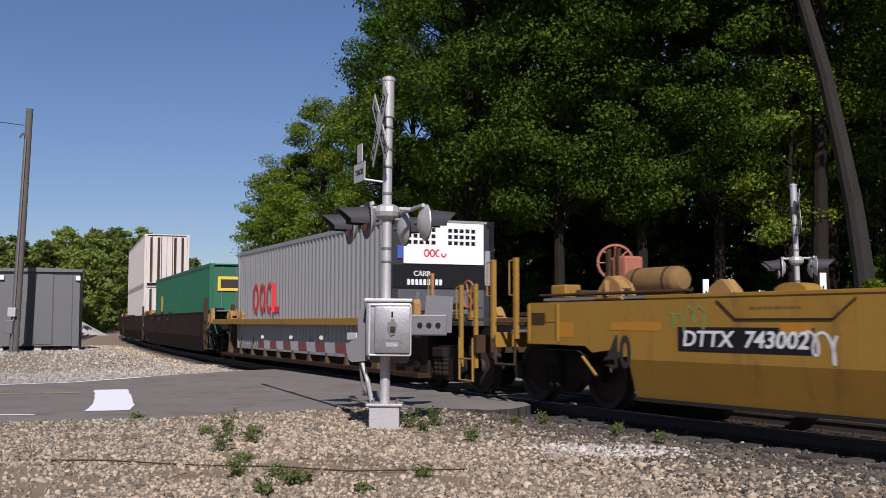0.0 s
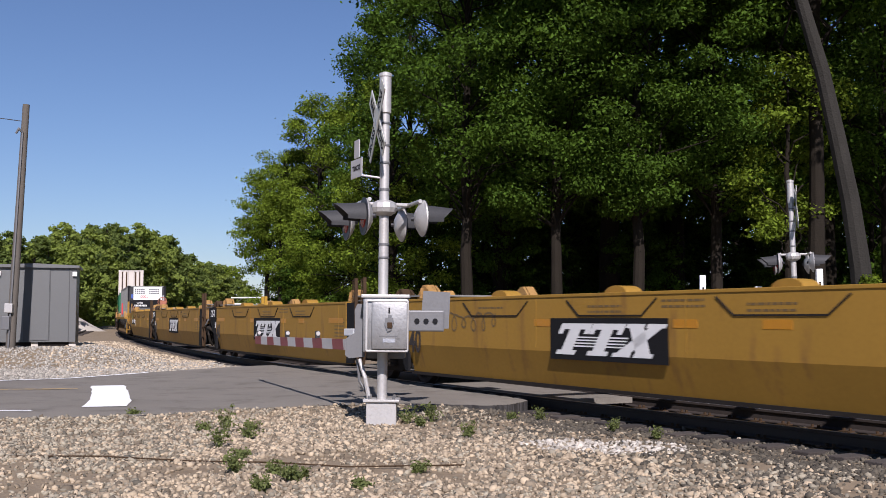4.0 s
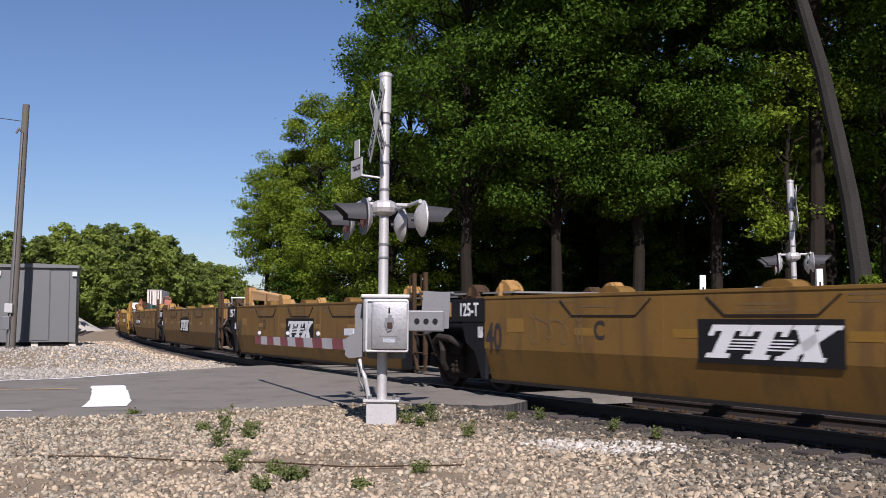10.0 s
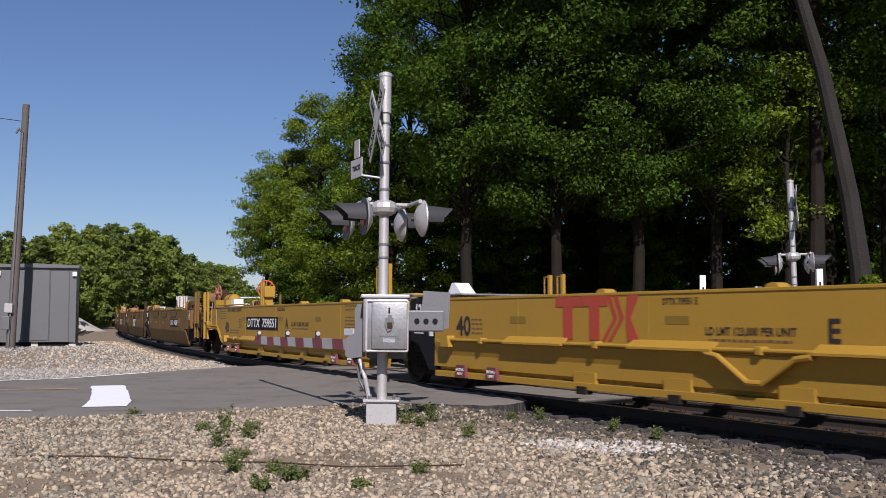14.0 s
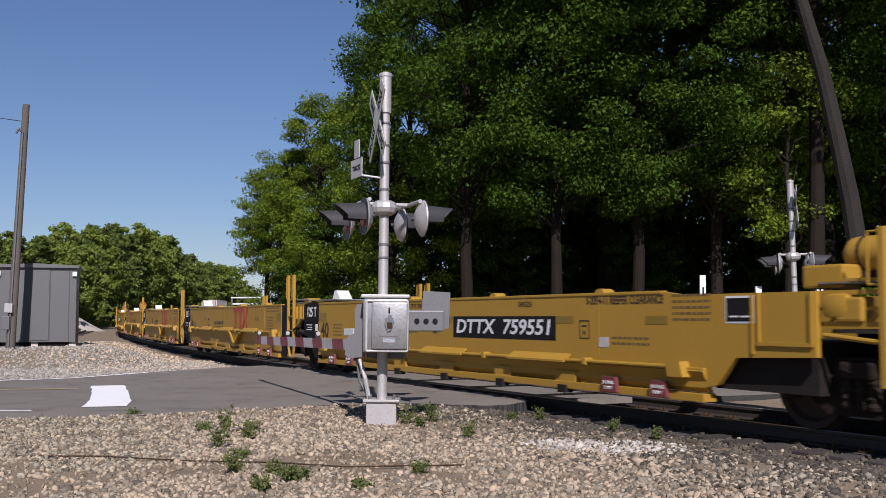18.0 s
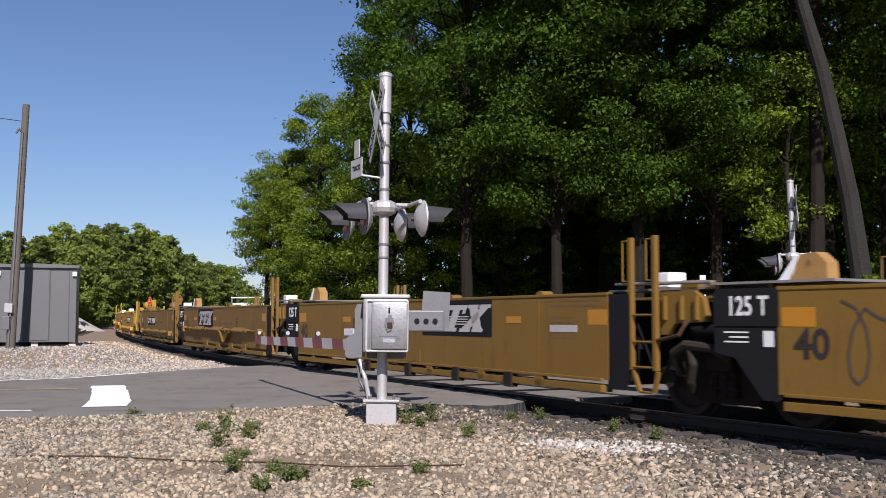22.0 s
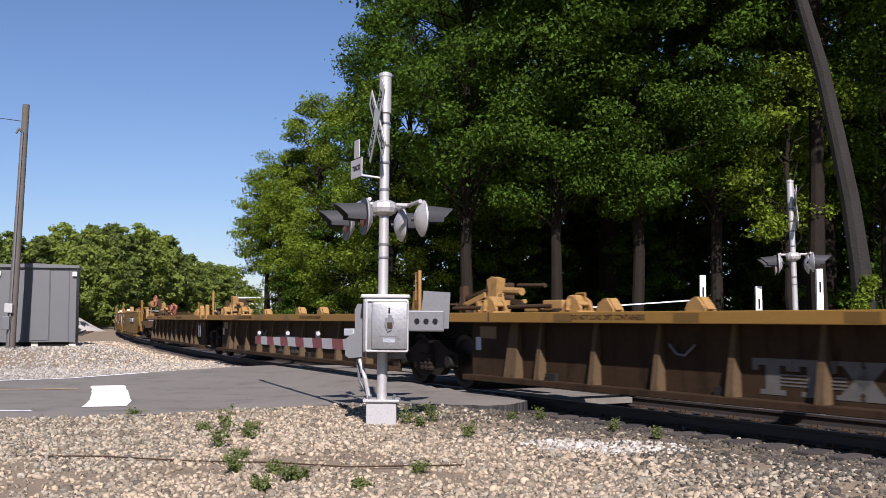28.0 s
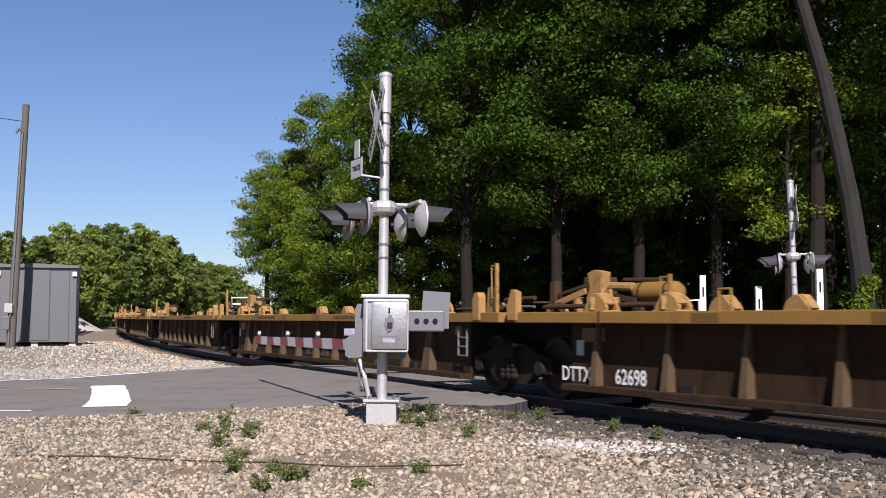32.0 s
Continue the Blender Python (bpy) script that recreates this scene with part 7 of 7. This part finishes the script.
place(maple, [(-6.8, 58, 40, 0.90), (-9.0, 59, 190, 0.80), (-4.6, 54, 260, 0.95), (-2.2, 45, 10, 0.85), (-7.4, 62, 120, 0.86)])
place(edge, [(-9.9, 59, 20, 1.0), (-8.9, 57, 200, 0.85), (12.5, 37.5, 300, 1.08)])
place(tall, [(8.0, 50, 20, 1.05), (16.5, 48, 200, 1.0), (3.0, 54, 130, 1.0), (20.5, 56, 60, 1.1), (12.5, 56, 310, 1.15)])
place(young, [(2.6, 47, 0, 0.9), (9.2, 48, 100, 0.8), (15.8, 48, 210, 0.8), (-2.6, 48, 310, 1.0), (-6.2, 56, 20, 1.0), (22, 45, 30, 1.2), (-8.2, 58, 200, 0.7)])

# ivy climbing the leaning trunk
ivy = empty("ivy", "bright green ivy climbing the leaning trunk", "ivy")
ivy.matrix_world = pose(12.25, 29.8, -0.14)
irng = np.random.default_rng(5)
ic = np.array([(-0.10 - 0.05 * z + 0.2 * math.sin(z * 3), 0.0, z) for z in np.linspace(0.1, 2.5, 16)])
iv = new("leaves", leaf_mesh("leaves", leaves(irng, ic, np.full(16, 0.32), 2600, 0.06, 0.2), M["leaf_light"]))
iv.parent = ivy

FAR, HILL = [], []
frng = random.Random(21)
# bearing, distance and height of the crest of the wood along the line
CREST = ((-60, 95, 8.4), (-36, 97, 8.7), (-12, 98, 9.0), (12, 100, 8.9), (36, 102, 8.6), (60, 103, 8.8), (84, 105, 9.0), (108, 119, 11.2), (120, 128, 12.1), (137, 141, 13.4), (154, 154, 14.7), (171, 167, 16.0), (188, 180, 17.4), (205, 193, 18.0), (222, 207, 18.6), (239, 220, 19.9), (256, 233, 21.0), (273, 246, 21.3), (290, 260, 20.9), (300, 268, 20.0), (315, 280, 19.6), (330, 292, 19.4), (345, 304, 19.5), (360, 316, 19.5), (375, 328, 19.4), (390, 340, 19.2), (405, 352, 18.9), (420, 366, 16.5), (435, 381, 13.6), (450, 397, 11.5))
for k, (px, y, hh) in enumerate(CREST):
    x = (px - 784) / 1850 * y
    hh *= 1.18 if px < 125 else 1.09 if px < 235 else 1.15 if px < 303 else 1.07
    kind = HILL if frng.random() < 0.45 else FAR
    kind.append((x, y, frng.uniform(0, 360), hh * frng.uniform(1.0, 1.12) / 13))
    FAR.append((x + frng.uniform(-6, -1), y * 1.03 + frng.uniform(2, 8), frng.uniform(0, 360), hh / 13 * frng.uniform(0.92, 1.1)))
    (HILL if frng.random() < 0.3 else FAR).append((x - frng.uniform(0, 3), y * 0.96 - frng.uniform(0, 4), frng.uniform(0, 360), hh / 13 * frng.uniform(0.6, 0.8)))
    if px < 300:
        FAR.append((x - frng.uniform(-1, 4), y * 0.92 - frng.uniform(0, 4), frng.uniform(0, 360), hh / 13 * frng.uniform(0.35, 0.5)))
FAR = [p for p in FAR if line_distance(p[0], p[1])[0] > 5.0]
HILL = [p for p in HILL if line_distance(p[0], p[1])[0] > 5.0]
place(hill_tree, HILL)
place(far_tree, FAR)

# pale gravel heap behind the hut
bmh = bmesh.new()
rows = []
for i in range(9):
    row = []
    for k in range(20):
        a = 2 * math.pi * k / 20
        q = i / 8
        row.append(bmh.verts.new((5.2 * q * math.cos(a) * (1 + 0.12 * noise.noise((a, q, 1))), 3.6 * q * math.sin(a), 4.3 * (1 - q) ** 1.15 + 0.12 * noise.noise((a * 2, q * 4, 2)) * (1 - q) - 0.1 * q)))
    rows.append(row)
for a, b in zip(rows, rows[1:]):
    for k in range(20):
        bmh.faces.new((a[k], b[k], b[(k + 1) % 20], a[(k + 1) % 20]))
bmesh.ops.remove_doubles(bmh, verts=bmh.verts, dist=0.001)
heap = tagged(part("gravel_mound", bmh, M["stone_pale"], smooth=True), "pale grey heap of gravel beside the track", "gravel heap")
heap.matrix_world = pose(-43.5, 110.0, -0.12) @ Matrix.Diagonal((1.6, 1.2, 1.12, 1))

# siding that leaves the line behind the hut
siding = empty("siding_track", "rusty siding track curving away on brown ballast", "railway track")
for off in (-0.75, 0.75):
    part("rail", pipe([(-30.2 + off, 84, -0.02), (-33.5 + off, 95, -0.02), (-42 + off, 122, -0.02), (-56 + off, 176, -0.02)], 0.07, 6), M["rail"], siding)
for k in range(26):
    y = 84 + k * 2.2
    x = -30.2 - (y - 84) * 0.295
    part("tie", box(x - 1.3, x + 1.3, y - 0.12, y + 0.12, -0.16, -0.08), M["tie"], siding)

# signal bridge far down the line
sb = empty("signal_bridge", "distant pale signal bridge over the railway", "signal bridge")
sb.matrix_world = pose(-56.5, 300, -0.14)
for z in (5.2, 7.0):
    part("beam", box(-4.2, 4.2, -0.2, 0.2, z, z + 0.35), M["white"], sb)
for x in (-4.0, 4.0):
    part("leg", box(x - 0.2, x + 0.2, -0.2, 0.2, 0, 7.0), M["galv_dull"], sb)
for x in (-2.0, 0.0, 2.0):
    part("brace", bar((x - 1, 0, 5.3), (x + 1, 0, 7.1), 0.12, 0.12), M["galv_dull"], sb)

# ---- loose stone and weeds ----


def stones(name, spots, sizes, mat, seed, label):
    """Angular stones lying on the ground, each a bent twenty-sided lump."""
    rng = np.random.default_rng(seed)
    ph = (1 + 5 ** 0.5) / 2
    ico = np.array([(-1, ph, 0), (1, ph, 0), (-1, -ph, 0), (1, -ph, 0), (0, -1, ph), (0, 1, ph), (0, -1, -ph), (0, 1, -ph), (ph, 0, -1), (ph, 0, 1), (-ph, 0, -1), (-ph, 0, 1)])
    ico /= np.linalg.norm(ico[0])
    tri = np.array([(0, 11, 5), (0, 5, 1), (0, 1, 7), (0, 7, 10), (0, 10, 11), (1, 5, 9), (5, 11, 4), (11, 10, 2), (10, 7, 6), (7, 1, 8),
                    (3, 9, 4), (3, 4, 2), (3, 2, 6), (3, 6, 8), (3, 8, 9), (4, 9, 5), (2, 4, 11), (6, 2, 10), (8, 6, 7), (9, 8, 1)])
    n = len(spots)
    v = ico[None] * (0.72 + 0.5 * rng.random((n, 12, 1))) * (np.array([1.0, 0.75, 0.55]) * (0.75 + 0.5 * rng.random((n, 1, 3))))
    q = rng.normal(size=(n, 4)) * np.array([1.0, 0.35, 0.35, 1.0])
    q /= np.linalg.norm(q, axis=1)[:, None]
    w, x, y, z = q.T
    R = np.stack([1 - 2 * (y * y + z * z), 2 * (x * y - z * w), 2 * (x * z + y * w), 2 * (x * y + z * w), 1 - 2 * (x * x + z * z), 2 * (y * z - x * w),
                  2 * (x * z - y * w), 2 * (y * z + x * w), 1 - 2 * (x * x + y * y)], 1).reshape(n, 3, 3)
    v = np.einsum("nij,nkj->nki", R, v) * np.asarray(sizes)[:, None, None]
    v += np.asarray(spots)[:, None, :]
    v[:, :, 2] += (np.asarray(sizes) * 0.18)[:, None]
    f = (tri[None] + 12 * np.arange(n)[:, None, None]).reshape(-1)
    me = bpy.data.meshes.new(name)
    me.vertices.add(n * 12)
    me.vertices.foreach_set("co", v.astype(np.float32).ravel())
    me.loops.add(len(f))
    me.loops.foreach_set("vertex_index", f.astype(np.int32))
    me.polygons.add(len(f) // 3)
    me.polygons.foreach_set("loop_start", np.arange(0, len(f), 3, dtype=np.int32))
    me.update(calc_edges=True)
    me.materials.append(mat)
    return tagged(new(name, me), label, "gravel", kind="stuff")


def scatter_gravel():
    rng = random.Random(8)
    tan, tan_s, grey_st, grey_s, pale, pale_s, dark, dark_s = [], [], [], [], [], [], [], []
    made = 0
    while made < 46000:
        y = 6.2 + 10.5 * rng.random() ** 0.9
        x = rng.uniform(-0.54, 0.54) * y
        d, side, s = line_distance(x, y)
        if side < 0.98 or (x < 1.15 and y > near_edge(x) + rng.uniform(-0.1, 0.12)):
            continue
        made += 1
        patch = ((x - 1.85) / 0.95) ** 2 + ((y - 11.6) / 0.75) ** 2
        bare = noise.noise((x * 0.8 + 3, y * 0.8, 0.5))
        if bare > 0.22 and rng.random() < 0.75:
            continue
        s = 0.013 + 0.026 * rng.random() ** 1.3 + (0.02 if rng.random() < 0.06 else 0)
        p = (x, y, ground_z(x, y))
        # dark ballast reaches out from the rails, painting in the shade there
        near_rail = d < 3.5 + 0.22 * max(0.0, x) + rng.uniform(-1.2, 0.8)
        if patch < 1 + rng.uniform(-0.5, 0.3) and rng.random() < 0.85:
            pale.append(p), pale_s.append(s * 0.95)
        elif near_rail and rng.random() < (0.93 if d < 2.5 else 0.6):
            dark.append(p), dark_s.append(s)
        elif rng.random() < (0.55 if x < -2.6 - 0.3 * bare or d < 3.6 else 0.18) + 0.25 * noise.noise((x * 0.5, y * 0.5, 9.0)):
            grey_st.append(p), grey_s.append(s)
        else:
            tan.append(p), tan_s.append(s)
    # ballast between the ties
    while len(dark) < 9000:
        s = rng.uniform(-13, 14)
        side = rng.uniform(-1.9, 1.9)
        x, y, h = on_line(s, side)
        if s > -2.6 and s < 11 and abs(side) < 1.35:
            continue
        dark.append((x, y, -0.225 + rng.uniform(0, 0.03))), dark_s.append(0.022 + 0.02 * rng.random())
    stones("gravel", tan, tan_s, M["stone"], 1, "tan and grey crushed stone lying on bare soil")
    stones("gravel", grey_st, grey_s, M["stone_grey"], 6, "grey crushed stone lying on bare soil")
    stones("gravel", pale, pale_s, M["stone_pale"], 2, "patch of whitish crushed stone lying beside the track")
    stones("ballast", dark, dark_s, M["stone_dark"], 3, "dark ballast stones between and beside the ties, with trackside shade in their colour")
    bank, bank_s, strip, strip_s = [], [], [], []
    while len(bank) < 5200:
        x, y, h = on_line(rng.uniform(13, 48), 1.7 + 5.0 * rng.random())
        bank.append((x, y, ground_z(x, y))), bank_s.append(0.03 + 0.045 * rng.random() ** 2)
    while len(bank) + len(strip) < 26000:
        x, y = rng.uniform(-17, -2.5), rng.uniform(20.5, 36)
        d, side, s = line_distance(x, y)
        far = 19.5 + 0.2 * (x + 20) + (max(0, x + 9.5) * 1.7)
        if side < 1.2 or y < far + 1.4 or (x + 9.5 > 0 and y < 22.5 + (x + 9.5) * 1.75):
            continue
        if y < far + 8.5 + 2.0 * noise.noise((x * 0.4, y * 0.4, 2.0)) and x < -5.0 + rng.uniform(-1.5, 1.5) and rng.random() < 0.9 or x < -8.5 + rng.uniform(-1, 1):
            strip.append((x, y, ground_z(x, y))), strip_s.append(0.026 + 0.028 * rng.random())
        else:
            bank.append((x, y, ground_z(x, y))), bank_s.append(0.028 + 0.03 * rng.random())
    stones("gravel", bank, bank_s, M["stone_bank"], 4, "tan gravel on the bank between track and hut")
    stones("gravel", strip, strip_s, M["stone_strip"], 5, "pale grey gravel strip between the road and the hut")


scatter_gravel()


def weed(x, y, r, h, seed):
    rng = np.random.default_rng(seed)
    pr = random.Random(seed)
    w = empty("weed", "low green weed growing in the gravel", "weed", "weeds in the gravel")
    z = ground_z(x, y)
    w.matrix_world = pose(x, y, z)
    bm = bmesh.new()
    cs = []
    for k in range(9):
        a, q = pr.uniform(0, 6.28), pr.uniform(0.2, 1.0) * r
        tip = Vector((q * math.cos(a), q * math.sin(a), h * pr.uniform(0.4, 1.0)))
        limb(bm, [Vector((0.15 * tip.x, 0.15 * tip.y, -0.02)), tip * 0.55 + Vector((0, 0, 0.02)), tip], 0.005, 0.002, 5)
        for u in (0.45, 0.7, 1.0):
            cs.append(tip * u)
    tagged(part("stem", bm, M["weed"], w), kind="stuff")
    v = leaves(rng, np.array(cs), np.full(len(cs), 0.06), 260, 0.017, 0.3)
    ob = new("leaves", leaf_mesh("leaves", v, M["weed"]))
    ob.parent = w


for k, (px, py, r, h) in enumerate(((392, 790, 0.18, 0.32), (405, 765, 0.16, 0.34), (440, 775, 0.16, 0.22), (420, 835, 0.12, 0.2), (515, 845, 0.16, 0.12), (490, 835, 0.10, 0.12), (530, 850, 0.14, 0.14), (722, 748, 0.14, 0.22),
                                    (765, 745, 0.14, 0.26), (745, 752, 0.12, 0.16), (826, 775, 0.12, 0.2), (742, 835, 0.08, 0.1), (462, 868, 0.10, 0.14), (955, 735, 0.08, 0.2), (1085, 752, 0.06, 0.18), (1160, 766, 0.06, 0.16), (905, 742, 0.06, 0.12), (240, 740, 0.1, 0.08),
                                    (430, 812, 0.1, 0.1), (640, 858, 0.1, 0.08), (360, 760, 0.12, 0.1), (450, 757, 0.1, 0.1))):
    d = 1.405 * 1850 / (py - 562.7)
    weed((px - 784) / 1850 * d, d, r, h, 60 + k)

cord = part("cord", pipe([(-4.4, 10.6, -0.12), (-3.4, 10.45, -0.10), (-2.4, 10.2, -0.115), (-1.6, 10.0, -0.10), (-0.9, 9.85, -0.12), (0.2, 9.9, -0.11)], 0.007, 6), M["brown_steel"])
tagged(cord, "thin dark cord lying across the gravel", "cord")


def motions():
    times = [0.5 * i for i in range(65)]
    for thing, T, length in MOVING:
        walk(thing, [(t, span_pose(SPEED * (t - T), length)) for t in times])


motions()
